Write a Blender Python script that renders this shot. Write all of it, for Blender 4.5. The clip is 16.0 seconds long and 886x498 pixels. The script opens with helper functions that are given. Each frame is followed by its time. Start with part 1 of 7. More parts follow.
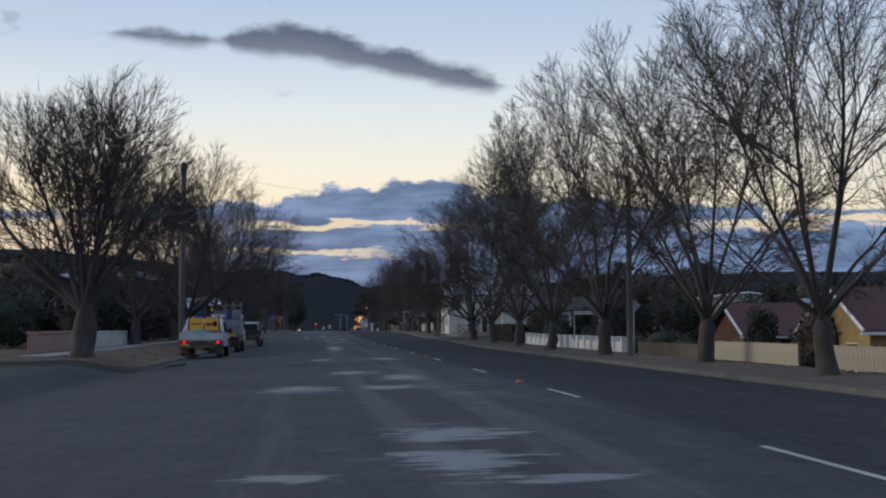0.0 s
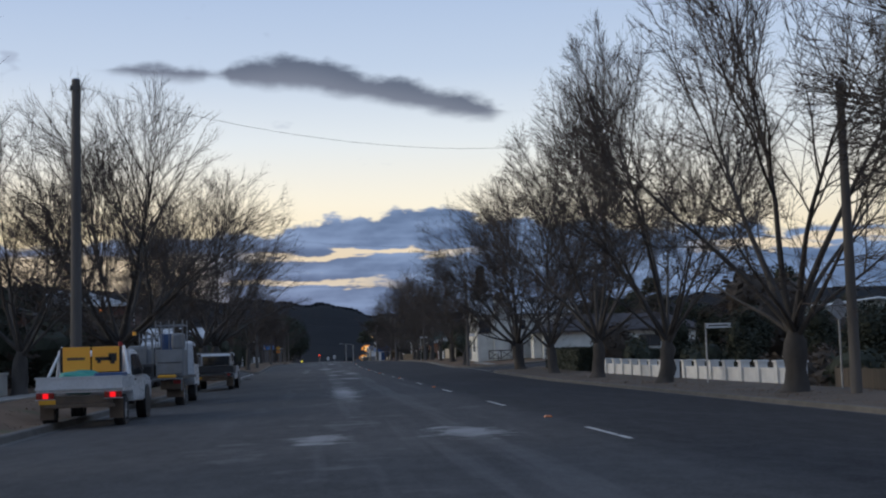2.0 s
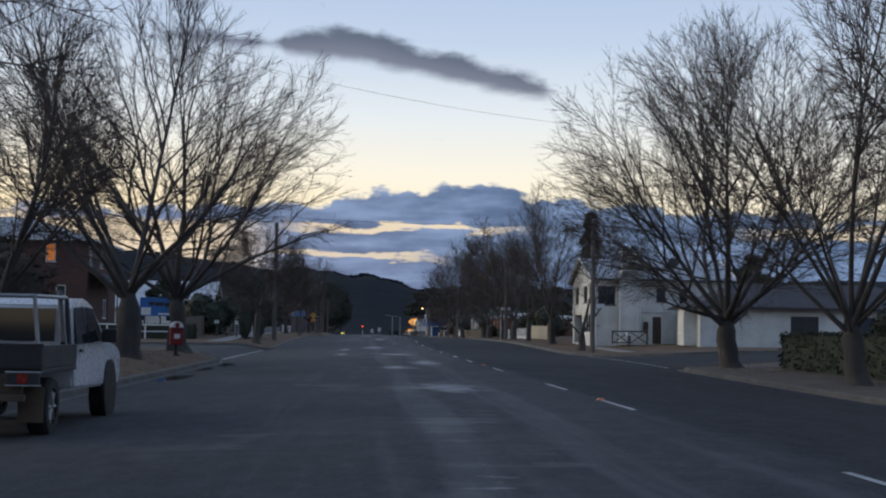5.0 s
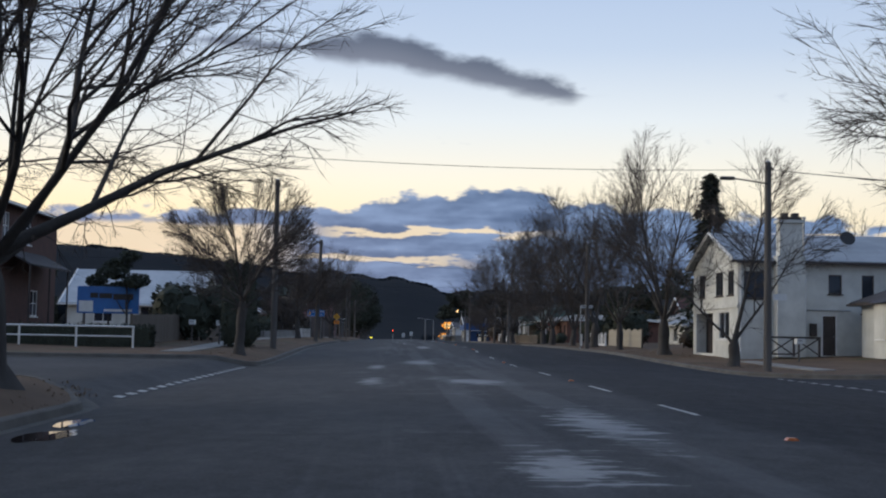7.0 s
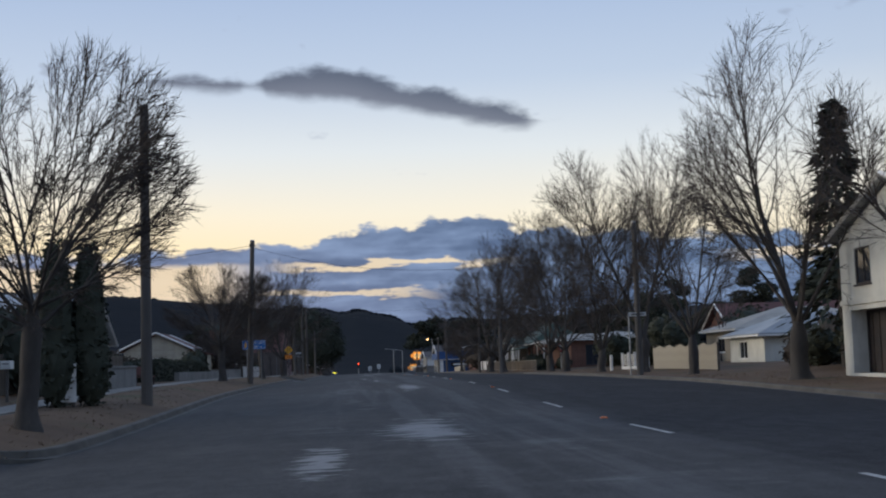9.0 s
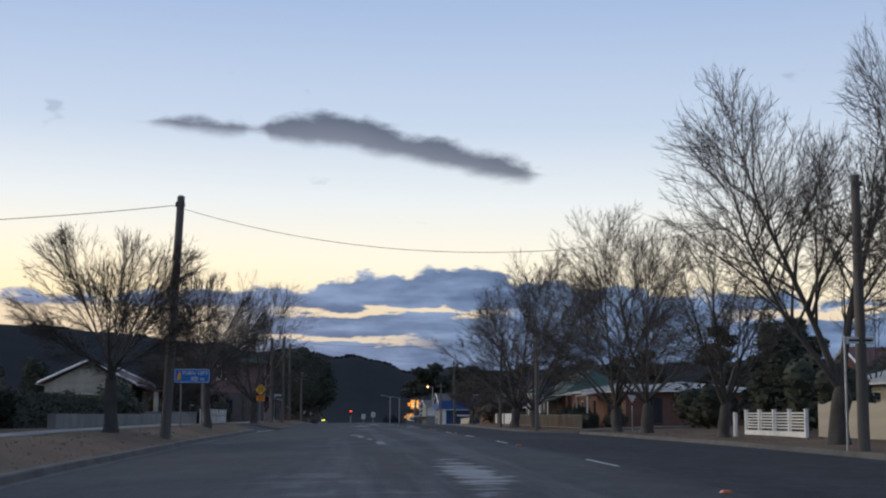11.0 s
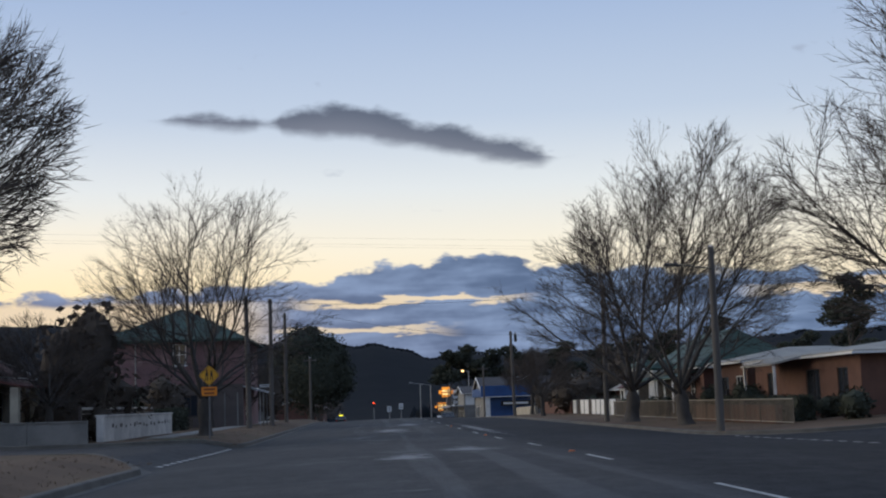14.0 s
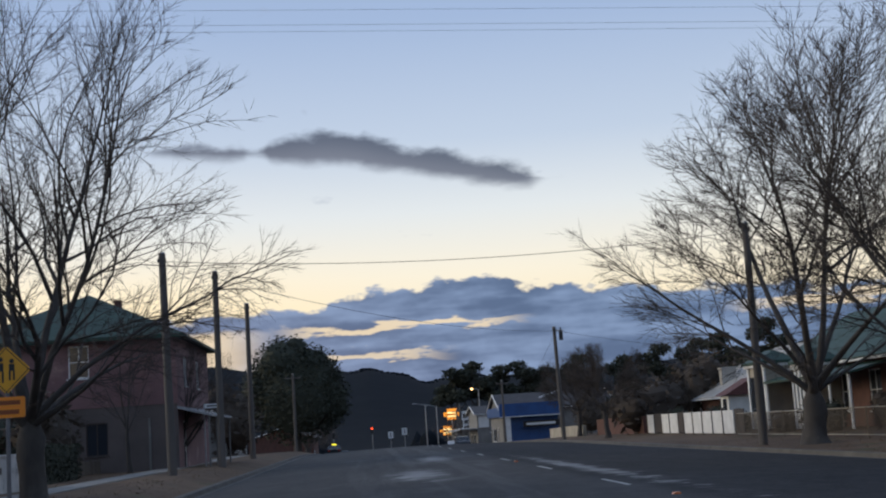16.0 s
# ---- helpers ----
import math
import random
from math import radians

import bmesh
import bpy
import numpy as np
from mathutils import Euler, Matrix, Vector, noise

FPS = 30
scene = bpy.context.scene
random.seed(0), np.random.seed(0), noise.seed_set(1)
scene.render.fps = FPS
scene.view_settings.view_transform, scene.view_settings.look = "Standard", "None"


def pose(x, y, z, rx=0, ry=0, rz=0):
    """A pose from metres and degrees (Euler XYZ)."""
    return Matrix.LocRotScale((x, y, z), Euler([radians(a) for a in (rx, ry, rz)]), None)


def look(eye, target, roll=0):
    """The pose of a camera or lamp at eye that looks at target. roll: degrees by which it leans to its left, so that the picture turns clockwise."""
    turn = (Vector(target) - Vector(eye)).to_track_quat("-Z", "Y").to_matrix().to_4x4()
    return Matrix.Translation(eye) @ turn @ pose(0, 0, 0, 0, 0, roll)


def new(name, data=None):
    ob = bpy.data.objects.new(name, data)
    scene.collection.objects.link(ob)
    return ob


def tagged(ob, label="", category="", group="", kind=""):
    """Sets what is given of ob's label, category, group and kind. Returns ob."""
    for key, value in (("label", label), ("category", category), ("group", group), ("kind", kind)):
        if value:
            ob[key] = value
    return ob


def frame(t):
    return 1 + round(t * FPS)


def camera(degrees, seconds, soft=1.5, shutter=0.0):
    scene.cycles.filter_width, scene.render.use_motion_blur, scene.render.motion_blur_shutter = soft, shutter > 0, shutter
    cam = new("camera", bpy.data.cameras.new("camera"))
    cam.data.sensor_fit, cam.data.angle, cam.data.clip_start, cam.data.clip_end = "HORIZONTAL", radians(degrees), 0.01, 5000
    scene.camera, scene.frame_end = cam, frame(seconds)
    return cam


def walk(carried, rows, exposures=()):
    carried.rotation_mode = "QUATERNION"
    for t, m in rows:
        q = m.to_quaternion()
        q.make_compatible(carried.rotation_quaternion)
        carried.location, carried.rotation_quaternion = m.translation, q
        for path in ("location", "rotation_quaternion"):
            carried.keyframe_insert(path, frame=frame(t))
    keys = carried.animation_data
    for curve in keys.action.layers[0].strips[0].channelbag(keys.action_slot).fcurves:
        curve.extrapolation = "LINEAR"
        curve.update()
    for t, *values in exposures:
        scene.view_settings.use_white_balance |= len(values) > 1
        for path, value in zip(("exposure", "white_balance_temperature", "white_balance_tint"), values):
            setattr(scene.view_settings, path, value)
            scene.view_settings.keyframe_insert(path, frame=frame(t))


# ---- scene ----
# The camera rides a car along the left lane of a wide street; y runs along the street, x across it.
LENS = 37.77
cam = camera(LENS, 16.0, soft=2.1)
ROUTE = (
    (0, -0.14, -3.30, 1.246, -5.66, 3.42, -0.18),
    (0.5, -0.02, 3.59, 1.249, -5.71, 3.15, -1.00),
    (1, 0.07, 10.51, 1.252, -5.36, 2.82, -2.22),
    (1.5, 0.14, 17.66, 1.254, -6.02, 4.00, -2.74),
    (2, 0.17, 25.07, 1.255, -5.57, 4.62, -1.76),
    (2.5, 0.10, 32.57, 1.253, -4.97, 3.99, 0.15),
    (3, -0.05, 40.10, 1.249, -3.87, 3.16, 1.17),
    (5.5, -0.03, 77.10, 1.249, -3.39, 3.66, 0.92),
    (6, -0.14, 84.57, 1.246, -2.92, 2.93, 1.17),
    (6.5, -0.33, 92.29, 1.240, -2.38, 2.70, 1.28),
    (7, -0.54, 100.13, 1.234, -2.26, 3.78, 1.10),
    (7.5, -0.52, 107.65, 1.235, -2.70, 5.04, 0.26),
    (8, -0.52, 115.03, 1.235, -3.07, 5.06, -0.95),
    (10.5, -0.51, 151.97, 1.268, -4.83, 6.24, -1.60),
    (11, -0.46, 159.48, 1.330, -4.13, 7.30, 0.37),
    (11.5, -0.40, 166.97, 1.439, -3.76, 7.58, 0.74),
    (12, -0.31, 174.47, 1.557, -3.72, 7.42, -0.02),
    (12.5, -0.20, 181.92, 1.644, -3.58, 6.96, -0.66),
    (13, -0.15, 189.45, 1.668, -3.33, 6.38, -0.82),
    (13.5, -0.22, 197.12, 1.693, -3.27, 6.26, -1.26),
    (14, -0.32, 204.91, 1.711, -3.38, 6.75, -1.90),
    (14.5, -0.50, 212.96, 1.702, -3.53, 7.24, -2.13),
    (15, -0.56, 221.05, 1.696, -3.51, 7.48, -2.20),
    (15.5, -0.62, 228.98, 1.691, -3.54, 7.72, -2.91),
    (16, -0.68, 236.77, 1.658, -3.84, 7.78, -3.70),
)


def aim(x, y, z, yaw, pitch, roll):
    a, b = radians(yaw), radians(pitch)
    way = Vector((-math.sin(a) * math.cos(b), math.cos(a) * math.cos(b), math.sin(b)))
    return look((x, y, z), Vector((x, y, z)) + 5 * way, roll)


walk(cam, [(t, aim(*r)) for t, *r in ROUTE], exposures=((0, 0.15, 6450, 10), (3, 0.2, 6450, 10), (5.5, 0.24, 6450, 10), (6.5, 0.33, 6450, 10), (8, 0.1, 6450, 10), (10.5, 0.28, 6600, 10), (12.5, 0.24, 6600, 10), (13, 0.17, 6600, 10), (16, 0.17, 6600, 10)))


# ---------------------------------------------------------------- sky and light
class Nodes:
    """Short ways to wire a node tree."""

    def __init__(self, tree):
        self.t = tree
        tree.nodes.clear()

    def add(self, kind, **props):
        n = self.t.nodes.new(kind)
        for k, v in props.items():
            setattr(n, k, v)
        return n

    def put(self, socket, value):
        if isinstance(value, bpy.types.NodeSocket):
            self.t.links.new(value, socket)
        else:
            socket.default_value = value

    def math(self, op, a, b=0.0, c=None, clamp=False):
        n = self.add("ShaderNodeMath", operation=op, use_clamp=clamp)
        self.put(n.inputs[0], a)
        self.put(n.inputs[1], b)
        if c is not None:
            self.put(n.inputs[2], c)
        return n.outputs[0]

    def span(self, value, a, b, lo=0.0, hi=1.0, smooth=True):
        n = self.add("ShaderNodeMapRange", interpolation_type="SMOOTHSTEP" if smooth else "LINEAR")
        self.put(n.inputs["Value"], value)
        for k, v in (("From Min", a), ("From Max", b), ("To Min", lo), ("To Max", hi)):
            self.put(n.inputs[k], v)
        return n.outputs[0]

    def ramp(self, value, stops, mode="LINEAR"):
        n = self.add("ShaderNodeValToRGB")
        r = n.color_ramp
        r.interpolation = mode
        while len(r.elements) < len(stops):
            r.elements.new(0.5)
        for e, (p, c) in zip(r.elements, stops):
            e.position, e.color = p, (*c, 1) if len(c) == 3 else c
        self.put(n.inputs[0], value)
        return n.outputs[0]

    def mix(self, f, a, b, kind="MIX"):
        n = self.add("ShaderNodeMix", data_type="RGBA", blend_type=kind)
        self.put(n.inputs[0], f)
        for s, v in ((n.inputs[6], a), (n.inputs[7], b)):
            self.put(s, (*v, 1) if isinstance(v, tuple) and len(v) == 3 else v)
        return n.outputs[2]

    def noise(self, vector, scale, detail=3.0, rough=0.55, out=0):
        n = self.add("ShaderNodeTexNoise")
        if vector is not None:
            self.put(n.inputs["Vector"], vector)
        self.put(n.inputs["Scale"], scale)
        self.put(n.inputs["Detail"], detail)
        self.put(n.inputs["Roughness"], rough)
        return n.outputs[out]

    def stretch(self, vector, sx, sy, sz):
        n = self.add("ShaderNodeVectorMath", operation="MULTIPLY")
        self.put(n.inputs[0], vector)
        n.inputs[1].default_value = (sx, sy, sz)
        return n.outputs[0]


def make_sky():
    world = bpy.data.worlds.new("dusk_sky")
    scene.world = world
    world.use_nodes = True
    n = Nodes(world.node_tree)
    d = n.add("ShaderNodeTexCoord").outputs["Generated"]
    sep = n.add("ShaderNodeSeparateXYZ")
    n.put(sep.inputs[0], d)
    az = n.math("DEGREES", n.math("ARCTAN2", sep.outputs[0], sep.outputs[1]))
    el = n.math("DEGREES", n.math("ARCSINE", sep.outputs[2]))
    # clear sky after sunset: cream low down, pale blue above, deep blue overhead
    clear = n.ramp(n.math("DIVIDE", n.math("MAXIMUM", el, 0.0), 90.0), [
        (0.0, (0.78, 0.58, 0.32)), (0.045, (0.88, 0.74, 0.49)), (0.075, (0.84, 0.79, 0.66)), (0.105, (0.68, 0.73, 0.76)),
        (0.14, (0.475, 0.57, 0.71)), (0.20, (0.32, 0.43, 0.64)), (0.32, (0.26, 0.36, 0.56)), (1.0, (0.21, 0.30, 0.48))])
    side = n.span(n.math("ABSOLUTE", n.math("ADD", az, 40.0)), 46.0, 120.0)
    clear = n.mix(n.math("MULTIPLY", side, n.span(el, 30.0, 0.0)), clear, (0.25, 0.29, 0.385))
    glow = n.math("MULTIPLY", n.span(n.math("ABSOLUTE", n.math("ADD", az, 12.0)), 16.0, 2.0), n.span(el, 9.0, 4.0))
    clear = n.mix(n.math("MULTIPLY", glow, 0.3), clear, (1.0, 0.76, 0.36))
    plane = n.add("ShaderNodeCombineXYZ")
    n.put(plane.inputs[0], az)
    n.put(plane.inputs[1], n.math("MULTIPLY", el, 2.0))
    p = plane.outputs[0]
    puffs = n.math("SUBTRACT", n.noise(p, 0.62, 3.5, 0.5), 0.5)
    fine = n.math("SUBTRACT", n.noise(p, 2.2, 3.0, 0.5), 0.5)
    lumps = n.math("ADD", puffs, n.math("MULTIPLY", fine, 0.22))

    def curve(points, lo, hi):
        c = n.add("ShaderNodeFloatCurve")
        m = c.mapping.curves[0]
        while len(m.points) < len(points):
            m.points.new(0.5, 0.5)
        for q, (x, y) in zip(m.points, points):
            q.location = ((x - lo) / (hi - lo), y)
        c.mapping.update()
        n.put(c.inputs["Value"], n.span(az, lo, hi, smooth=False))
        return c.outputs[0]

    # one long dark cloud
    mid = n.math("MULTIPLY", curve([(-10, .78), (-8.5, .782), (-4, .776), (-0.4, .778), (2, .745), (5, .708), (8, .668), (10, .66)], -10, 10), 16.0)
    half = n.math("MULTIPLY", curve([(-10, 0), (-9.0, .08), (-6, .42), (-4.9, .36), (-4.3, .2), (-3.6, .52), (-0.5, .80), (2.5, .68), (6.0, .66), (7.6, .55), (8.9, 0.05), (10, 0)], -10, 10), 1.05)
    off = n.math("ABSOLUTE", n.math("SUBTRACT", el, n.math("ADD", mid, n.math("MULTIPLY", lumps, 0.35))))
    long_cloud = n.span(n.math("SUBTRACT", n.math("ADD", half, n.math("MULTIPLY", lumps, 0.8)), off), -0.14, 0.5)
    long_cloud = n.math("MULTIPLY", long_cloud, n.span(half, 0.0, 0.12))
    # cloud bank above the hills
    top = n.math("MULTIPLY", curve([(-40, .56), (-16, .50), (-12, .51), (-8.5, .52), (-6, .54), (-2, .56), (0, .60), (2.5, .645), (5.0, .655), (8, .60), (12, .57), (17, .53), (24, .50), (40, .56)], -40, 40), 10.0)
    edge = n.math("SUBTRACT", n.math("ADD", top, n.math("MULTIPLY", lumps, 1.7)), el)
    bank = n.span(edge, 0.0, 0.3)
    streak = n.add("ShaderNodeCombineXYZ")
    n.put(streak.inputs[0], n.math("MULTIPLY", az, 0.22))
    n.put(streak.inputs[1], n.math("MULTIPLY", el, 1.25))
    strands = n.noise(streak.outputs[0], 1.0, 2.5, 0.5)
    ragged = n.math("ADD", n.math("MULTIPLY", lumps, 0.9), n.math("MULTIPLY", n.math("SUBTRACT", strands, 0.5), 0.8))

    def strip(level, left, right, thick, low):
        """A bright gap between cloud layers, ragged along its length."""
        d = n.math("ABSOLUTE", n.math("SUBTRACT", el, n.math("ADD", level, ragged)))
        ends = n.math("MULTIPLY", n.span(az, left - 2.0, left + 1.0), n.span(az, right + 2.5, right - 0.5))
        width = n.math("MULTIPLY", n.span(n.noise(streak.outputs[0], 2.3, 2.0, 0.5), low, low + 0.22, 0.15, 1.0), thick)
        return n.math("MULTIPLY", ends, n.span(n.math("SUBTRACT", d, width), 0.10, -0.06))

    gap = n.math("MAXIMUM", strip(4.5, -2.5, 5.5, 0.20, 0.38), strip(4.35, 17.5, 26.0, 0.22, 0.3))
    gap = n.math("MAXIMUM", gap, n.math("MULTIPLY", strip(3.3, -4.0, 2.0, 0.20, 0.38), 0.85))
    west = n.span(az, -3.0, -7.0)
    low = n.math("MULTIPLY", west, n.span(n.math("ADD", el, n.math("MULTIPLY", lumps, 0.5)), 4.75, 4.45))
    gap = n.math("MAXIMUM", gap, low)
    body = n.mix(n.span(n.math("ADD", strands, n.math("MULTIPLY", lumps, 0.35)), 0.3, 0.72), (0.084, 0.138, 0.250), (0.20, 0.29, 0.465))
    body = n.mix(n.math("MULTIPLY", gap, 0.85), body, (0.80, 0.66, 0.46))
    sky = n.mix(bank, clear, body)
    small = n.math("MULTIPLY", n.span(n.noise(p, 0.33, 3.0, 0.5), 0.66, 0.74), n.span(el, 7.5, 9.0))
    sky = n.mix(n.math("MULTIPLY", small, 0.5), sky, (0.28, 0.33, 0.44))
    sky = n.mix(n.math("MULTIPLY", long_cloud, 0.93), sky, n.mix(n.span(n.math("SUBTRACT", el, mid), -0.7, 0.7), (0.15, 0.172, 0.23), (0.07, 0.092, 0.143)))
    air = n.add("ShaderNodeTexSky", sky_type="NISHITA", sun_disc=False, sun_elevation=radians(1.0), sun_rotation=radians(-14.0))
    total = n.mix(0.003, sky, air.outputs[0], "ADD")
    bg = n.add("ShaderNodeBackground")
    n.put(bg.inputs[0], total)
    bg.inputs[1].default_value = 1.0
    n.t.links.new(bg.outputs[0], n.add("ShaderNodeOutputWorld").inputs[0])


make_sky()
sun = new("sun", bpy.data.lights.new("sun", "SUN"))
sun.data.energy, sun.data.angle, sun.data.color = 1.5, radians(36), (1.0, 0.87, 0.68)
sun.matrix_world = look((-100, 24, 25), (0, 0, 0))


# ---------------------------------------------------------------- materials
MATS = {}


def surface(name, base, dark=None, scale=3.0, rough=0.85, bump=0.3, grain=40.0, metal=0.0, spots=None, vary=0.0, fine=0.35, stretch=(1, 1, 1), gloss=0.5):
    """Two-scale mottled surface: broad stains between base and dark, fine grain in colour and relief."""
    if name in MATS:
        return MATS[name]
    m = bpy.data.materials.new(name)
    MATS[name] = m
    m.use_nodes = True
    n = Nodes(m.node_tree)
    pos = n.stretch(n.add("ShaderNodeTexCoord").outputs["Object"], *stretch)
    dark = dark or tuple(c * 0.6 for c in base)
    broad = n.noise(pos, scale, 5.0, 0.6)
    small = n.noise(pos, grain, 4.0, 0.65)
    col = n.mix(n.span(broad, 0.33, 0.68), dark, base)
    col = n.mix(fine, col, n.mix(small, tuple(c * 0.45 for c in base), tuple(min(1, c * 1.45) for c in base)))
    if spots:
        colour, s, lo, hi = spots
        col = n.mix(n.span(n.noise(pos, s, 4.0, 0.6), lo, hi), col, colour)
    if vary:
        h = n.add("ShaderNodeHueSaturation")
        n.put(h.inputs["Value"], n.span(n.add("ShaderNodeObjectInfo").outputs["Random"], 0, 1, 1 - vary, 1 + vary, False))
        n.put(h.inputs["Color"], col)
        col = h.outputs[0]
    b = n.add("ShaderNodeBsdfPrincipled")
    n.put(b.inputs["Base Color"], col)
    n.put(b.inputs["Roughness"], n.span(small, 0.2, 0.8, max(0.05, rough - 0.12), min(1.0, rough + 0.1)))
    b.inputs["Metallic"].default_value = metal
    b.inputs["Specular IOR Level"].default_value = gloss
    if bump:
        r = n.add("ShaderNodeBump")
        r.inputs["Strength"].default_value = bump
        r.inputs["Distance"].default_value = 0.02
        n.put(r.inputs["Height"], n.math("ADD", small, n.math("MULTIPLY", broad, 0.6)))
        n.put(b.inputs["Normal"], r.outputs[0])
    n.t.links.new(b.outputs[0], n.add("ShaderNodeOutputMaterial").inputs[0])
    return m


def glow(name, colour, strength):
    if name in MATS:
        return MATS[name]
    m = MATS[name] = bpy.data.materials.new(name)
    m.use_nodes = True
    n = Nodes(m.node_tree)
    e = n.add("ShaderNodeEmission")
    e.inputs[0].default_value, e.inputs[1].default_value = (*colour, 1), strength
    n.t.links.new(e.outputs[0], n.add("ShaderNodeOutputMaterial").inputs[0])
    return m


def glass(name="window_glass", tint=(0.03, 0.035, 0.045), rough=0.06):
    if name in MATS:
        return MATS[name]
    m = MATS[name] = bpy.data.materials.new(name)
    m.use_nodes = True
    b = m.node_tree.nodes["Principled BSDF"]
    b.inputs["Base Color"].default_value = (*tint, 1)
    b.inputs["Roughness"].default_value = rough
    b.inputs["IOR"].default_value = 1.5
    return m


# bare, polished patches of the near lane, with painted sky sheen: x, y and half sizes
WORN_SHEEN = ((-0.4, 22.6, 1.0, 1.6), (1.5, 22.8, 0.9, 1.2), (1.4, 11.3, 0.9, 1.3), (1.2, 8.6, 0.8, 1.2), (1.8, 7.0, 0.8, 0.5), (-0.4, 7.4, 0.5, 0.5), (0.9, 31.2, 0.8, 1.6), (1.9, 27.6, 0.7, 2.4), (1.0, 70.0, 0.6, 9.0),
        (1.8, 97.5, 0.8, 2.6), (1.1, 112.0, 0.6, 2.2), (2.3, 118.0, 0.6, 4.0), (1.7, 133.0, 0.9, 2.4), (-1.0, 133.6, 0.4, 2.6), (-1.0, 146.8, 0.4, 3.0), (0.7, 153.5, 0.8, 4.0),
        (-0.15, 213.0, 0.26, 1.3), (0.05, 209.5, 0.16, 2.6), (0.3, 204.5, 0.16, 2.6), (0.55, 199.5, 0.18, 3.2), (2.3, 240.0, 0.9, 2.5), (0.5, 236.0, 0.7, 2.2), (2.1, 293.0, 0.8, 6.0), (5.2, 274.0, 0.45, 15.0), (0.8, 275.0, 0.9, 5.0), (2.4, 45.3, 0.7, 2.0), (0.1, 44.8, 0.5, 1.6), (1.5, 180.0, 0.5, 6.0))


def asphalt():
    m = MATS["asphalt"] = bpy.data.materials.new("asphalt")
    m.use_nodes = True
    n = Nodes(m.node_tree)
    pos = n.add("ShaderNodeTexCoord").outputs["Object"]
    sep = n.add("ShaderNodeSeparateXYZ")
    n.put(sep.inputs[0], pos)
    x = sep.outputs[0]
    broad = n.noise(pos, 0.22, 5.0, 0.6)
    chips = n.noise(pos, 26.0, 3.0, 0.7)
    along = n.noise(n.stretch(pos, 1.3, 0.035, 1), 1.0, 4.0, 0.6)
    col = n.mix(n.span(broad, 0.35, 0.7), (0.038, 0.038, 0.040), (0.060, 0.060, 0.062))
    # newer, darker surfacing on the far half of the street
    newer = n.span(n.math("ADD", x, n.math("MULTIPLY", n.math("SUBTRACT", along, 0.5), 2.2)), 3.6, 4.9)
    col = n.mix(n.math("MULTIPLY", newer, 0.85), col, (0.013, 0.014, 0.018))
    # bleached wheel tracks of the near lane
    band = n.math("MAXIMUM", n.span(n.math("ABSOLUTE", n.math("SUBTRACT", x, 0.85)), 0.5, 0.1), n.span(n.math("ABSOLUTE", n.math("SUBTRACT", x, 2.35)), 0.55, 0.12))
    tracks = n.math("MULTIPLY", n.span(n.math("ADD", along, n.math("MULTIPLY", band, 0.15)), 0.53, 0.68), n.math("MULTIPLY", n.span(x, -2.6, -0.2), n.span(x, 5.4, 3.4)))
    col = n.mix(n.math("MULTIPLY", tracks, 0.75), col, (0.125, 0.125, 0.13))
    # pale worn patches and sealed repairs
    patch = n.noise(n.stretch(pos, 0.5, 0.16, 1), 1.0, 5.0, 0.62)
    torn = n.noise(n.stretch(pos, 0.35, 1.6, 1), 1.0, 4.0, 0.6)
    worn = n.math("MULTIPLY", n.span(n.math("ADD", patch, n.math("MULTIPLY", n.math("SUBTRACT", torn, 0.5), 0.55)), 0.575, 0.68), n.math("MULTIPLY", n.span(x, -3.4, -0.4), n.span(x, 5.0, 2.6)))
    col = n.mix(n.math("MULTIPLY", worn, 0.3), col, (0.16, 0.16, 0.165))
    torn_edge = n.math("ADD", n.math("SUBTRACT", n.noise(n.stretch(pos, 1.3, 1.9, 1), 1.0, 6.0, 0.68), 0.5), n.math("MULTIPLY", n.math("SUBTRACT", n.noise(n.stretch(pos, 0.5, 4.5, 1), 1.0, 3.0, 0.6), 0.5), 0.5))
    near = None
    for px, py, rx, ry in WORN_SHEEN:
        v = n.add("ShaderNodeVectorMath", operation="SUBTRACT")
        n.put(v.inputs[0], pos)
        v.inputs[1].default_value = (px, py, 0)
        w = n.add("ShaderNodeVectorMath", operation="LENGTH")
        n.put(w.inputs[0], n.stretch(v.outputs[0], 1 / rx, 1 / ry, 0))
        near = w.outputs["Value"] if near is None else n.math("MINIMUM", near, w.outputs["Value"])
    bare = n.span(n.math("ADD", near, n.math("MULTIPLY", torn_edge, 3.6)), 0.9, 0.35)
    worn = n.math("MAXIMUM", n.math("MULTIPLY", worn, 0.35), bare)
    # part of this pallor is sky reflection painted into the worn surface
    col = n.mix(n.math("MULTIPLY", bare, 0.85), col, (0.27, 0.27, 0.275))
    seal = n.span(n.noise(n.stretch(pos, 0.9, 0.11, 1), 1.0, 3.0, 0.5), 0.66, 0.71)
    col = n.mix(n.math("MULTIPLY", seal, 0.6), col, (0.024, 0.025, 0.028))
    mottle = n.noise(n.stretch(pos, 1.6, 0.9, 1), 1.7, 5.0, 0.7)
    col = n.mix(0.3, col, n.mix(n.span(mottle, 0.32, 0.7), (0.012, 0.012, 0.014), (0.10, 0.10, 0.102)))
    col = n.mix(0.28, col, n.mix(n.span(chips, 0.3, 0.72), (0.010, 0.010, 0.011), (0.125, 0.125, 0.13)))
    b = n.add("ShaderNodeBsdfPrincipled")
    n.put(b.inputs["Base Color"], col)
    n.put(b.inputs["Specular IOR Level"], n.math("SUBTRACT", n.math("ADD", 0.2, n.math("MULTIPLY", worn, 0.35)), n.math("MULTIPLY", newer, 0.12)))
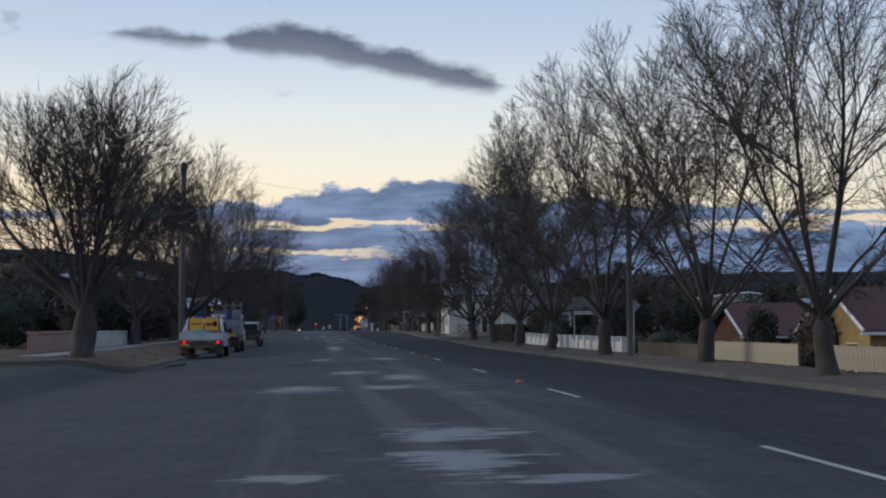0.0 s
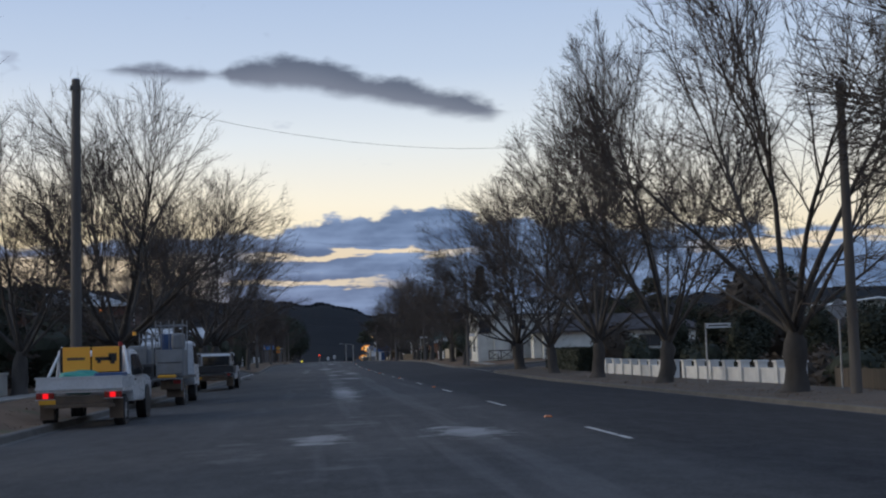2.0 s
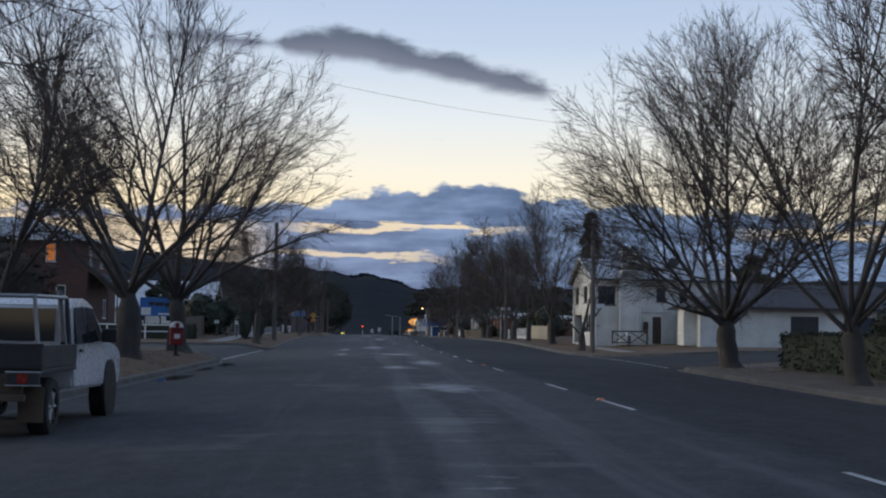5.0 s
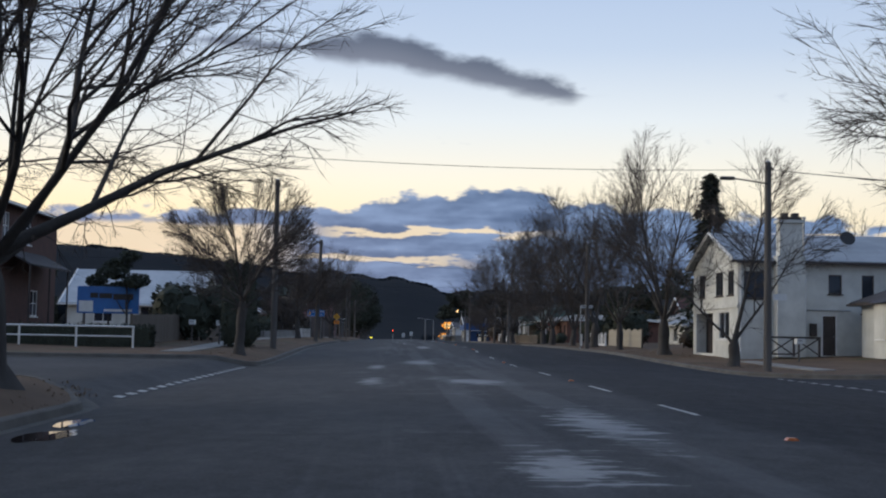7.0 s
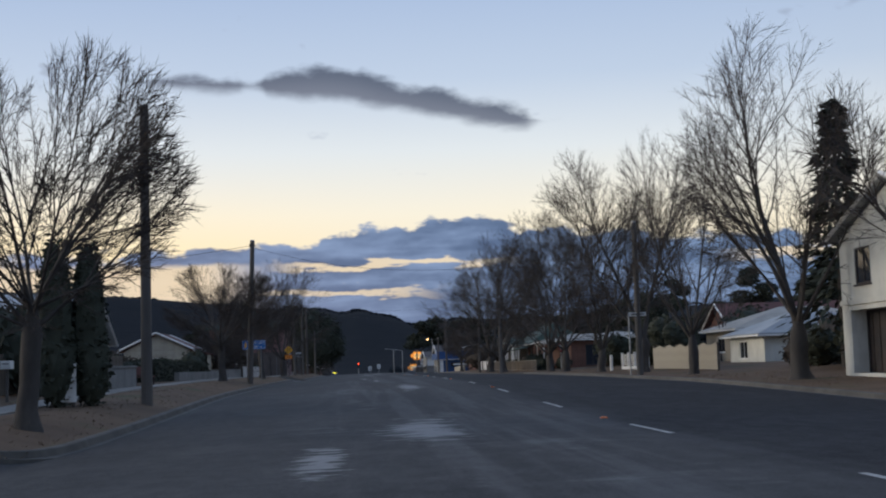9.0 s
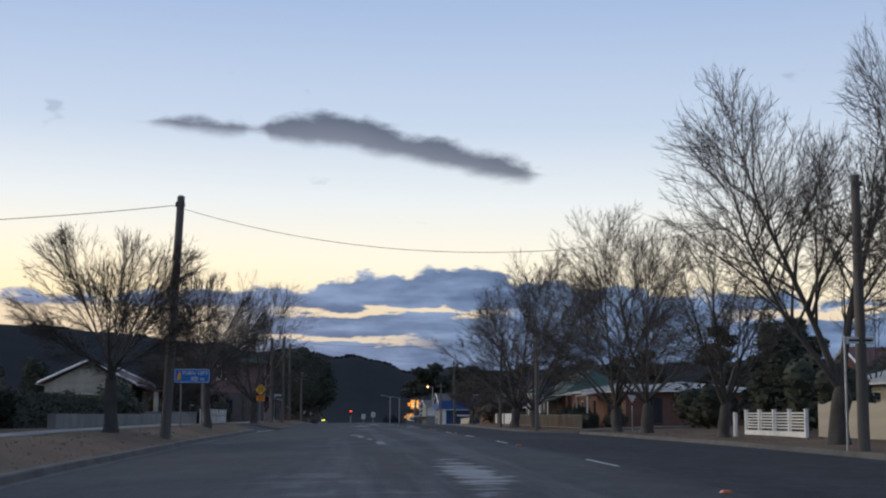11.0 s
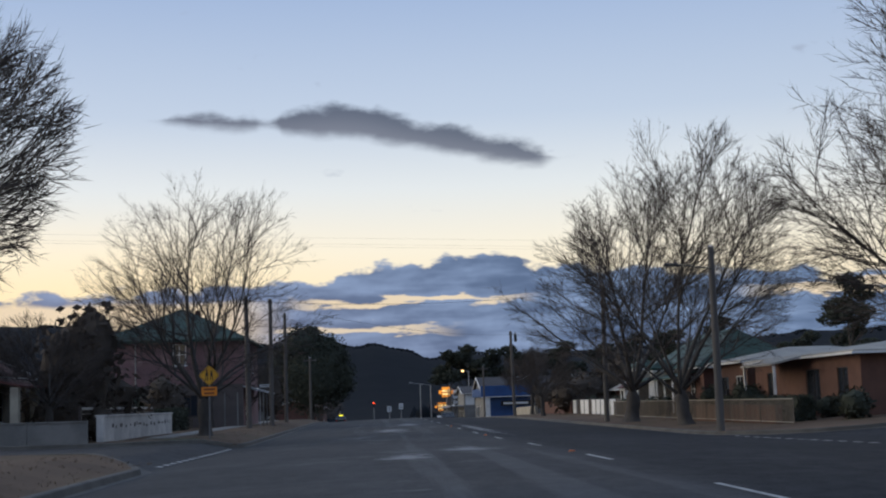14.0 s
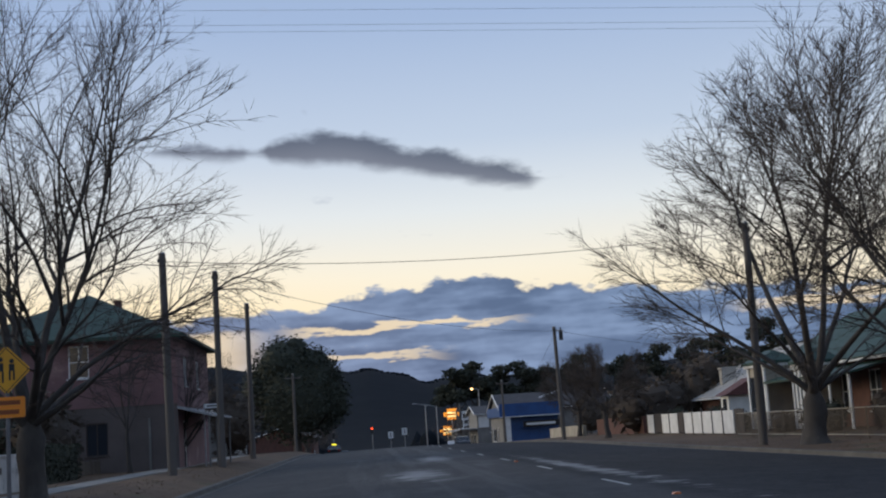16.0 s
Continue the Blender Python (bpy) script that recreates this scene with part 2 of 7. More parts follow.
    damp = n.span(n.noise(n.stretch(pos, 0.4, 0.18, 1), 1.0, 4.0, 0.6), 0.45, 0.75)
    n.put(b.inputs["Roughness"], n.math("SUBTRACT", n.math("SUBTRACT", 0.88, n.math("MULTIPLY", damp, 0.14)), n.math("MULTIPLY", worn, 0.3)))
    r = n.add("ShaderNodeBump")
    r.inputs["Strength"].default_value, r.inputs["Distance"].default_value = 0.45, 0.012
    n.put(r.inputs["Height"], chips)
    n.put(b.inputs["Normal"], r.outputs[0])
    n.t.links.new(b.outputs[0], n.add("ShaderNodeOutputMaterial").inputs[0])
    return m


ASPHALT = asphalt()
GRASS = surface("dry_winter_grass", (0.165, 0.112, 0.076), (0.078, 0.056, 0.042), 0.32, 0.95, 0.5, 14.0, spots=((0.085, 0.088, 0.048), 0.3, 0.56, 0.7), fine=0.45, gloss=0.15)
LITTER = surface("bare_earth_and_leaf_litter", (0.105, 0.078, 0.058), (0.058, 0.045, 0.035), 0.7, 0.95, 0.6, 16.0, spots=((0.15, 0.115, 0.075), 0.4, 0.58, 0.72), fine=0.4)
STRAW = surface("dry_grass_blades", (0.19, 0.135, 0.09), (0.12, 0.088, 0.06), 0.8, 0.95, 0.0, 18.0)
KERB = surface("kerb_concrete", (0.125, 0.115, 0.10), (0.06, 0.055, 0.048), 1.1, 0.9, 0.3, 30.0)
PATH = surface("footpath_concrete", (0.28, 0.265, 0.24), (0.17, 0.16, 0.145), 0.8, 0.9, 0.25, 30.0)
PAINT = surface("worn_road_paint", (0.50, 0.50, 0.48), (0.22, 0.22, 0.22), 2.0, 0.7, 0.1, 14.0, spots=((0.10, 0.10, 0.105), 5.0, 0.58, 0.7))
BARK = surface("plane_tree_bark", (0.076, 0.068, 0.061), (0.036, 0.032, 0.030), 2.4, 0.95, 0.8, 22.0, spots=((0.19, 0.168, 0.138), 1.7, 0.64, 0.72), stretch=(1, 1, 0.45))
TWIG = surface("bare_twigs", (0.078, 0.063, 0.055), (0.046, 0.038, 0.034), 1.5, 0.95, 0.0, 9.0)
POLE = surface("weathered_pole_timber", (0.13, 0.118, 0.108), (0.065, 0.06, 0.056), 1.0, 0.92, 0.5, 20.0, stretch=(1, 1, 0.12))
METAL = surface("galvanised_steel", (0.42, 0.43, 0.44), (0.26, 0.27, 0.28), 2.0, 0.5, 0.05, 30.0, metal=0.7)
CABLE = surface("cable_black", (0.03, 0.03, 0.032), (0.02, 0.02, 0.02), 2.0, 0.6, 0.0, 10.0)
# blue-black base colour has the canopy's self-shade and distance haze mixed in
WOODS = surface("far_woods_shade_haze", (0.0145, 0.018, 0.023), (0.010, 0.013, 0.017), 0.03, 1.0, 0.0, 0.4, gloss=0.05)
HEDGE = surface("evergreen_leaves", (0.056, 0.063, 0.046), (0.033, 0.039, 0.03), 1.2, 0.8, 0.2, 8.0, gloss=0.2)


# ---------------------------------------------------------------- shaping helpers
def smooth(a, b, v):
    u = min(1.0, max(0.0, (v - a) / (b - a)))
    return u * u * (3 - 2 * u)


KNOTS = ((115, 0.0), (150, 0.03), (187, 0.42), (205, 0.47), (228, 0.46), (262, 0.27), (320, 0.25))


def profile(y):
    """The street's own rise and fall."""
    z = 0.0 if y <= 115 else 0.25
    for (p, h), (q, k) in zip(KNOTS, KNOTS[1:]):
        if p <= y < q:
            z = h + (k - h) * smooth(p, q, y)
    u = max(0.0, min(y, 407.0) - 320.0)
    z -= u * u / 5000
    if y > 407:
        z -= (min(y, 700.0) - 407) * 0.035
    return z


KERB_L, KERB_R = -5.7, 13.2
CROSS = ((10.0, 35.0, -1), (127.5, 148.0, -1), (127.5, 146.0, 1), (241.0, 257.0, -1), (241.0, 253.0, 1))


def road_z(x, y):
    s = min(1.0, max(-1.0, (x - 3.7) / 9.5))
    z = profile(y) + 0.05 - 0.22 * s * s
    return z + (-0.3 * (1 - smooth(95, 140, y)) - 0.06 * smooth(225, 265, y)) * smooth(3.7, 13.2, x)


def ground(x, y):
    """Height of verge and gardens; the same as road_z between the kerbs."""
    z = road_z(x, y)
    if x < KERB_L:
        z += 0.13 + 0.3 * smooth(-5.8, -7.5, x) + 0.9 * smooth(-14, -40, x)
    if x > KERB_R:
        z += 0.13 + 0.4 * smooth(14, 25, x) + 0.5 * smooth(28, 60, x) - 1.7 * smooth(17, 24, x) * (1 - smooth(95, 130, y))
    return z


def side_z(x, y):
    return ground(x, y) - (0.13 if (x < KERB_L or x > KERB_R) else 0)


def mesh_from(name, verts, faces, mats, index=None, smoothed=False):
    me = bpy.data.meshes.new(name)
    me.from_pydata([tuple(v) for v in verts], [], faces)
    for m in mats if isinstance(mats, (list, tuple)) else [mats]:
        me.materials.append(m)
    if index is not None:
        me.polygons.foreach_set("material_index", index)
    if smoothed:
        me.polygons.foreach_set("use_smooth", [True] * len(me.polygons))
    me.update()
    return me


def part(name, bm, material, parent=None, label=""):
    """Link a bmesh as one mesh object, under a thing if one is given."""
    me = bpy.data.meshes.new(name)
    bmesh.ops.recalc_face_normals(bm, faces=bm.faces)
    bm.to_mesh(me)
    bm.free()
    me.materials.append(material)
    ob = new(name, me)
    if parent is not None:
        ob.parent = parent
    if label:
        ob["label"] = label
    return ob


def thing(name, m, label, category, group=""):
    ob = new(name)
    ob.matrix_world = m
    return tagged(ob, label, category, group)


def box(bm, x0, y0, z0, x1, y1, z1, bevel=0.0):
    made = bmesh.ops.create_cube(bm, size=1.0, matrix=Matrix.LocRotScale(((x0 + x1) / 2, (y0 + y1) / 2, (z0 + z1) / 2), None, (abs(x1 - x0), abs(y1 - y0), abs(z1 - z0))))["verts"]
    if bevel:
        edges = list({e for v in made for e in v.link_edges})
        bmesh.ops.bevel(bm, geom=edges, offset=bevel, segments=2, affect="EDGES", profile=0.5)
    return bm


def boxed(*sizes, bevel=0.0):
    bm = bmesh.new()
    for s in sizes:
        box(bm, *s, bevel=bevel)
    return bm


def tube(bm, a, b, r0, r1=None, sides=8):
    a, b = Vector(a), Vector(b)
    r1 = r0 if r1 is None else r1
    turn = (b - a).to_track_quat("Z", "Y").to_matrix().to_4x4()
    bmesh.ops.create_cone(bm, cap_ends=True, segments=sides, radius1=r0, radius2=r1, depth=(b - a).length, matrix=Matrix.Translation((a + b) / 2) @ turn)
    return bm


def tubed(*rods, sides=8):
    bm = bmesh.new()
    for a, b, r in rods:
        tube(bm, a, b, r, sides=sides)
    return bm


def prism(points, lo, hi, axis="y"):
    """Extrude a polygon of (u, z) points along an axis."""
    bm = bmesh.new()
    put = (lambda u, z, t: (u, t, z)) if axis == "y" else ((lambda u, z, t: (t, u, z)) if axis == "x" else (lambda u, z, t: (u, z, t)))
    a = [bm.verts.new(put(u, z, lo)) for u, z in points]
    b = [bm.verts.new(put(u, z, hi)) for u, z in points]
    bm.faces.new(a)
    bm.faces.new(b[::-1])
    for i in range(len(a)):
        j = (i + 1) % len(a)
        bm.faces.new((a[i], b[i], b[j], a[j]))
    return bm


def sheet(name, xs, ys, height, material, kind="structure", label="", category="ground"):
    verts = [(x, y, height(x, y)) for y in ys for x in xs]
    w = len(xs)
    faces = [(j * w + i, j * w + i + 1, (j + 1) * w + i + 1, (j + 1) * w + i) for j in range(len(ys) - 1) for i in range(w - 1)]
    return tagged(new(name, mesh_from(name, verts, faces, material, smoothed=True)), label, category, kind=kind)


def steps(a, b, n):
    return [a + (b - a) * i / n for i in range(n + 1)]


# ---------------------------------------------------------------- ground, road, kerbs
def hills(x, y):
    """Far wooded ridges that close the view."""
    az = math.degrees(math.atan2(x, max(1.0, y - 100)))
    rise = 0.0
    crest = 3.0 + 0.85 * smooth(-3, -13, az) - 0.7 * smooth(-1.0, 3.5, az) + 0.4 * smooth(8, 17, az)
    crest += 0.10 * math.sin(az * 1.9) + 0.06 * math.sin(az * 4.3 + 1)
    dist = math.hypot(x, y - 100)
    rise = dist * math.tan(radians(crest)) * smooth(700, 1500, dist) * (1 - 0.6 * smooth(1600, 3500, dist))
    return rise


def land(x, y):
    z = ground(max(-60, min(60, x)), max(-80, min(700, y))) - 0.16
    if y > 120:
        z += hills(x, y)
    z += 14 * smooth(70, 420, x) * smooth(150, 420, y) * (1 - smooth(900, 1400, y))
    return z - 0.25 * (1 - smooth(60, 70, abs(x)))


land_sheet = sheet("ground", [-3600, -2400, -1600, -1100, -800, -600, -450, -320, -220, -150, -110, -80, -66, -60, -45, -30, -15, -6, 4, 13, 25, 40, 60, 66, 80, 110, 150, 220, 320, 450, 600, 800, 1100, 1600, 2400, 3600],
      [-900, -400, -200, -100] + steps(-60, 420, 48) + steps(440, 800, 18) + steps(860, 1700, 28) + [1900, 2200, 2600, 3200, 4000], land, GRASS, label="dry winter grassland rising to wooded hills")
# wooded hill faces take the same colour, haze and self-shade included
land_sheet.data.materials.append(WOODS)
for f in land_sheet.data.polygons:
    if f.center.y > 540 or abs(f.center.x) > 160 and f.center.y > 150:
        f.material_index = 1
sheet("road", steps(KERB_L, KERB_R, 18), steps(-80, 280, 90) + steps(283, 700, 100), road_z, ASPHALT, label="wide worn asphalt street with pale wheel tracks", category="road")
for a, b, s in CROSS:
    k = KERB_L if s < 0 else KERB_R
    xs = [k + s * d for d in (0, 0.06, 0.15, 0.3, 0.5, 0.75, 1.0, 1.3, 1.6, 2.0, 2.6, 3.5, 5, 6.5, 8, 10, 12, 15, 18, 22, 27, 33, 40, 50, 61)]
    sheet("side_road", sorted(xs), steps(a - 7.5, b + 7.5, 14), lambda x, y: side_z(x, y) - 0.012, ASPHALT, label="asphalt side street joining the main street", category="road")
    far = [k + s * d for d in (60.5, 64, 70, 80, 100, 130, 170, 220, 300)]
    sheet("side_road", sorted(far), [a + 0.3, b - 0.3], lambda x, y: max(side_z(max(-60, min(60, x)), y), land(x, y) + 0.05), ASPHALT, label="asphalt side street leading away between gardens", category="road")


def verge(name, side, y0, y1, r0=6.0, r1=6.0, cover=GRASS):
    """A block of verge and gardens behind its kerb, with rounded street corners."""
    k = KERB_L if side < 0 else KERB_R
    far = 62.0
    ds = [0.0, 0.15, 0.5, 1, 1.6, 2.3, 3, 3.8, 4.6, 5.4, 6.0, 7.5, 9, 11, 14, 18, 24, 32, 44, far]

    def inset(d, r):
        return r - math.sqrt(max(0.0, r * r - (r - d) ** 2)) if d < r else 0.0

    rows = max(6, int((y1 - y0) / 3))
    verts, faces, top = [], [], []
    for d in ds:
        a, b = y0 + inset(d, r0), y1 - inset(d, r1)
        for i in range(rows + 1):
            y = a + (b - a) * i / rows
            x = k + side * d
            bump = 0.05 * noise.noise((x * 0.35, y * 0.35, 1.7)) if d > 1 else 0.0
            verts.append((x, y, ground(x + side * 1e-3, y) + bump))
    w = rows + 1
    for j in range(len(ds) - 1):
        for i in range(rows):
            f = (j * w + i, j * w + i + 1, (j + 1) * w + i + 1, (j + 1) * w + i)
            faces.append(f if side < 0 else f[::-1])
    tagged(new(name, mesh_from(name, verts, faces, cover, smoothed=True)), "dry grass verge and garden ground behind the kerb", "verge", kind="structure")
    # kerb: a swept upstand with a flat gutter tray
    line = []
    for i in range(40, 0, -1):
        d = far * 0.6 * (i / 40) ** 2
        line.append((k + side * d, y0 + inset(d, r0)))
    line += [(k, y0 + r0 + (y1 - y0 - r0 - r1) * i / rows) for i in range(rows + 1)]
    for i in range(1, 41):
        d = far * 0.6 * (i / 40) ** 2
        line.append((k + side * d, y1 - inset(d, r1)))
    shape = ((-0.36, -0.34), (-0.34, -0.125), (-0.05, -0.115), (-0.02, 0.0), (0.02, 0.022), (0.16, 0.022), (0.16, -0.1))
    verts, faces = [], []
    for i, (x, y) in enumerate(line):
        p, q = line[max(0, i - 1)], line[min(len(line) - 1, i + 1)]
        t = Vector((q[0] - p[0], q[1] - p[1]))
        t = t.normalized() if t.length > 1e-6 else Vector((0, 1))
        nrm = Vector((-t.y, t.x)) if side < 0 else Vector((t.y, -t.x))
        z = ground(k + side * max(1e-3, abs(x - k)), y)
        for o, h in shape:
            verts.append((x + nrm.x * o, y + nrm.y * o, z + h))
    w = len(shape)
    for i in range(len(line) - 1):
        for j in range(w - 1):
            f = (i * w + j, i * w + j + 1, (i + 1) * w + j + 1, (i + 1) * w + j)
            faces.append(f[::-1] if side < 0 else f)
    tagged(new("kerb", mesh_from("kerb", verts, faces, KERB)), "weathered concrete kerb and gutter along the street", "kerb", kind="structure")


verge("verge_1", -1, -80, 10)
verge("verge_2", -1, 35, 127.5)
verge("verge_3", -1, 148, 241)
verge("verge_4", -1, 257, 700)
verge("verge_5", 1, -80, 127.5, cover=LITTER)
verge("verge_6", 1, 146, 241)
verge("verge_7", 1, 253, 700)


def strip(name, x0, x1, y0, y1, lift, material, label, category, height=None, kind="structure"):
    height = height or road_z
    n = max(1, int(max(abs(y1 - y0), abs(x1 - x0)) / 2))
    ys, xs = (steps(y0, y1, n), [x0, x1]) if abs(y1 - y0) >= abs(x1 - x0) else ([y0, y1], steps(x0, x1, n))
    return sheet(name, xs, ys, lambda x, y: height(x, y) + lift, material, kind, label, category)


# centre line: three-metre dashes every twelve metres, a raised marker in every second gap
DASHES = [6.3 + 11.97 * i for i in range(-6, 8)] + [97.0, 109.2, 120.3, 128.4, 139.0, 149.5, 160.2, 170.9, 182.3] + [198.2 + 10.6 * i for i in range(20)]
for y in DASHES:
    strip("road_marking", 4.25, 4.35, y, y + 3.0, 0.004, PAINT, "worn white centre-line dash", "road marking")
CATSEYE = surface("marker_amber", (0.85, 0.22, 0.06), (0.7, 0.16, 0.05), 4, 0.3, 0, 20)
for y in (0.7, 24.65, 48.6, 72.5, 93.0, 115.6, 134.6, 155.0, 175.7, 195.7, 217.0, 235.1, 258.0, 281.0):
    z = road_z(4.3, y)
    bm = prism([(-0.075, 0), (0.075, 0), (0.045, 0.03), (-0.045, 0.03)], -0.06, 0.06)
    ob = part("road_stud", bm, CATSEYE)
    ob.matrix_world = pose(4.3, y, z)
    tagged(ob, "amber raised reflector stud on the centre line", "road stud", "studs on the centre line")
# give-way dashes across the side-street mouths and edge lines
for a, b, s in CROSS[1:]:
    x = KERB_L - 0.3 if s < 0 else KERB_R + 0.3
    y = a - 1.0
    while y < b + 1.0:
        strip("road_marking", x - 0.09, x + 0.09, y, y + 0.62, 0.004, PAINT, "white give-way dash across a side street", "road marking", side_z)
        y += 1.22


# ---------------------------------------------------------------- trees
def tube_rings(verts, faces, index, path, radii, sides, mat):
    """Add a tapered tube along a path of points to a growing mesh."""
    base = len(verts)
    n = len(path)
    ref = Vector((0.31, 0.77, 0.55))
    for i, p in enumerate(path):
        t = path[min(n - 1, i + 1)] - path[max(0, i - 1)]
        u = t.cross(ref).normalized()
        v = t.cross(u).normalized()
        for k in range(sides):
            a = 2 * math.pi * k / sides
            o = (u * math.cos(a) + v * math.sin(a)) * radii[i]
            verts.append((p.x + o.x, p.y + o.y, p.z + o.z))
    for i in range(n - 1):
        for k in range(sides):
            m = (k + 1) % sides
            faces.append((base + i * sides + k, base + i * sides + m, base + (i + 1) * sides + m, base + (i + 1) * sides + k))
            index.append(mat)


def grow_tree(seed, height, radius, base, trunk=2.0, girth=0.36, limbs=8, lean=45, lobes=None, gaps=(0.47, 0.37, 0.21), tilt=(24, 54), up=0.04, bend=1.0, twig=1.0, fat=1.0, bare=0.2, heads=None):
    """A bare street tree with a rounded crown: stout trunk, straight limbs that fan out to the crown's edge, then ever finer side
    branches and twigs. Returns the wood and the twigs."""
    rnd = random.Random(seed)
    lobes = lobes or [(0, 0, base + (height - base) * 0.5, radius, radius, (height - base) * 0.52)]
    wood, twigs = ([], [], []), ([], [], [])

    def room(p, d):
        """How far a branch may run from p along d before it leaves the crown."""
        far = 0.35
        for cx, cy, cz, a, b, c in lobes:
            q = Vector(((p.x - cx) / a, (p.y - cy) / b, (p.z - cz) / c))
            w = Vector((d.x / a, d.y / b, d.z / c))
            k, h, m = w.dot(w), q.dot(w), q.dot(q) - 1
            if h * h - k * m > 0:
                far = max(far, (-h + math.sqrt(h * h - k * m)) / k)
        return far

    def outward(p):
        c = min(lobes, key=lambda l: (Vector(l[:3]) - p).length)
        o = Vector((p.x - c[0], p.y - c[1], (p.z - c[2]) * 0.6 + 0.25 * c[5]))
        return o.normalized() if o.length > 0.01 else Vector((0, 0, 1))

    def spike(p, q, r):
        i = len(twigs[0])
        u = (q - p).cross(Vector((rnd.gauss(0, 1), rnd.gauss(0, 1), rnd.gauss(0, 1)))).normalized() * r
        twigs[0].extend((tuple(p + u), tuple(p - u), tuple(q)))
        twigs[1].append((i, i + 1, i + 2))

    def side_way(d, p, lo, hi, pull):
        side = d.cross(Vector((rnd.gauss(0, 1), rnd.gauss(0, 1), rnd.gauss(0, 1)))).normalized()
        a = radians(rnd.uniform(lo, hi))
        w = d * math.cos(a) + side * math.sin(a)
        return (w + outward(p) * pull + Vector((0, 0, up))).normalized()

    def sprig(p, d, length):
        q = p + d * length
        spike(p, q, 0.0078 * fat)
        for _ in range(2):
            w = (d + Vector((rnd.gauss(0, 0.4), rnd.gauss(0, 0.4), rnd.gauss(0.06, 0.36)))).normalized()
            s = p.lerp(q, rnd.uniform(0.25, 0.85))
            spike(s, s + w * length * rnd.uniform(0.4, 0.75), 0.006 * fat)

    def branch(p, d, length, r0, r1, level):
        segs = (0, 9, 5, 3)[level]
        path, radii = [p.copy()], [r0]
        wob = (0, 0.055, 0.085, 0.11)[level] * bend
        for i in range(segs):
            d = (d + Vector((rnd.gauss(0, wob), rnd.gauss(0, wob), rnd.gauss(0, wob) + up * 0.35))).normalized()
            path.append(path[-1] + d * (length / segs))
            radii.append(r0 + (r1 - r0) * ((i + 1) / segs) ** (0.6 if level == 1 else 0.85))
        fine = next((k for k, r in enumerate(radii) if r < 0.022), len(path))
        for tgt, a, b in ((wood, 0, fine), (twigs, max(0, fine - 1), len(path))):
            if b - a >= 2:
                fat = max(radii[a:b])
                tube_rings(*tgt, path[a:b], radii[a:b], 9 if fat > 0.14 else 6 if fat > 0.05 else 4 if fat > 0.018 else 3, 0)
        start = (0, bare, 0.12, 0.05)[level]
        at = length * start + rnd.random() * gaps[level - 1]
        while at < length:
            f = at / length
            s = min(segs - 1, int(f * segs))
            q = path[s].lerp(path[s + 1], f * segs - s)
            here = radii[s] + (radii[s + 1] - radii[s]) * (f * segs - s)
            way = (path[s + 1] - path[s]).normalized()
            if level < 3:
                w = side_way(way, q, *tilt, 0.3)
                most = room(q, w) * rnd.uniform(0.85, 1.05)
                run = min(most, (length * (0.6 if level == 1 else 0.58) * (1.15 - f) + (0.9 if level == 1 else 0.4)) * rnd.uniform(0.55, 1.25))
                if run > 0.3:
                    thin = (0.009 + 0.0085 * run) if level == 1 else (0.0075 + 0.003 * run)
                    branch(q, w, run, min(here * 0.75, thin), 0.0075 if level == 1 else 0.006, level + 1)
            if level > 1:
                sprig(q, side_way(way, q, 18, 55, 0.15), rnd.uniform(0.3, 0.75) * twig)
            at += gaps[level - 1] * rnd.uniform(0.6, 1.4)
        for _ in range(3):
            sprig(path[-1], side_way(d, path[-1], 0, 35, 0.1), rnd.uniform(0.3, 0.7) * twig)

    path = [Vector((0, 0, -0.15))]
    way = Vector((rnd.gauss(0, 0.04), rnd.gauss(0, 0.04), 1)).normalized()
    for k in range(5):
        path.append(path[-1] + way * (trunk + 0.15) / 5 + Vector((rnd.gauss(0, 0.02), rnd.gauss(0, 0.02), 0)))
    count = len(wood[0])
    stem = [path[0], path[0].lerp(path[1], 0.5)] + path[1:]
    tube_rings(*wood, stem, [girth * k for k in (1.5, 1.14, 0.98, 0.9, 0.88, 0.86, 0.5)], 14, 0)
    for i in range(count, len(wood[0])):
        v = Vector(wood[0][i])
        o = Vector((v.x, v.y, 0)) * (0.30 * noise.noise(v * 1.9 + Vector((seed, 0, 0))) + 0.16 * noise.noise(v * 4.5))
        wood[0][i] = tuple(v + o)
    longest = max(room(path[-1], Vector((0, 0, 1))), 1.0)
    for k in range(limbs):
        if heads:
            roll, lean_k = radians(heads[k][0]), radians(heads[k][1])
        else:
            roll, lean_k = 2.4 * k + rnd.uniform(-0.3, 0.3), radians(lean * math.sqrt((k + 0.4) / limbs) * rnd.uniform(0.88, 1.12))
        d = Vector((math.sin(lean_k) * math.cos(roll), math.sin(lean_k) * math.sin(roll), math.cos(lean_k)))
        p = path[-1 if k % 2 else -2].lerp(path[-1], rnd.random() * 0.8)
        run = room(p, d) * rnd.uniform(0.86, 1.0)
        branch(p, d, run, girth * (0.56 if limbs < 5 else 0.46 if limbs < 15 else 0.3) * rnd.uniform(0.75, 1.1) * min(1.0, 0.45 + 0.55 * run / longest), 0.011, 1)
    return wood, twigs


def tree_meshes(**k):
    wood, twigs = grow_tree(**k)
    return mesh_from("trunk", wood[0], wood[1], BARK, smoothed=True), mesh_from("crown", twigs[0], twigs[1], TWIG)


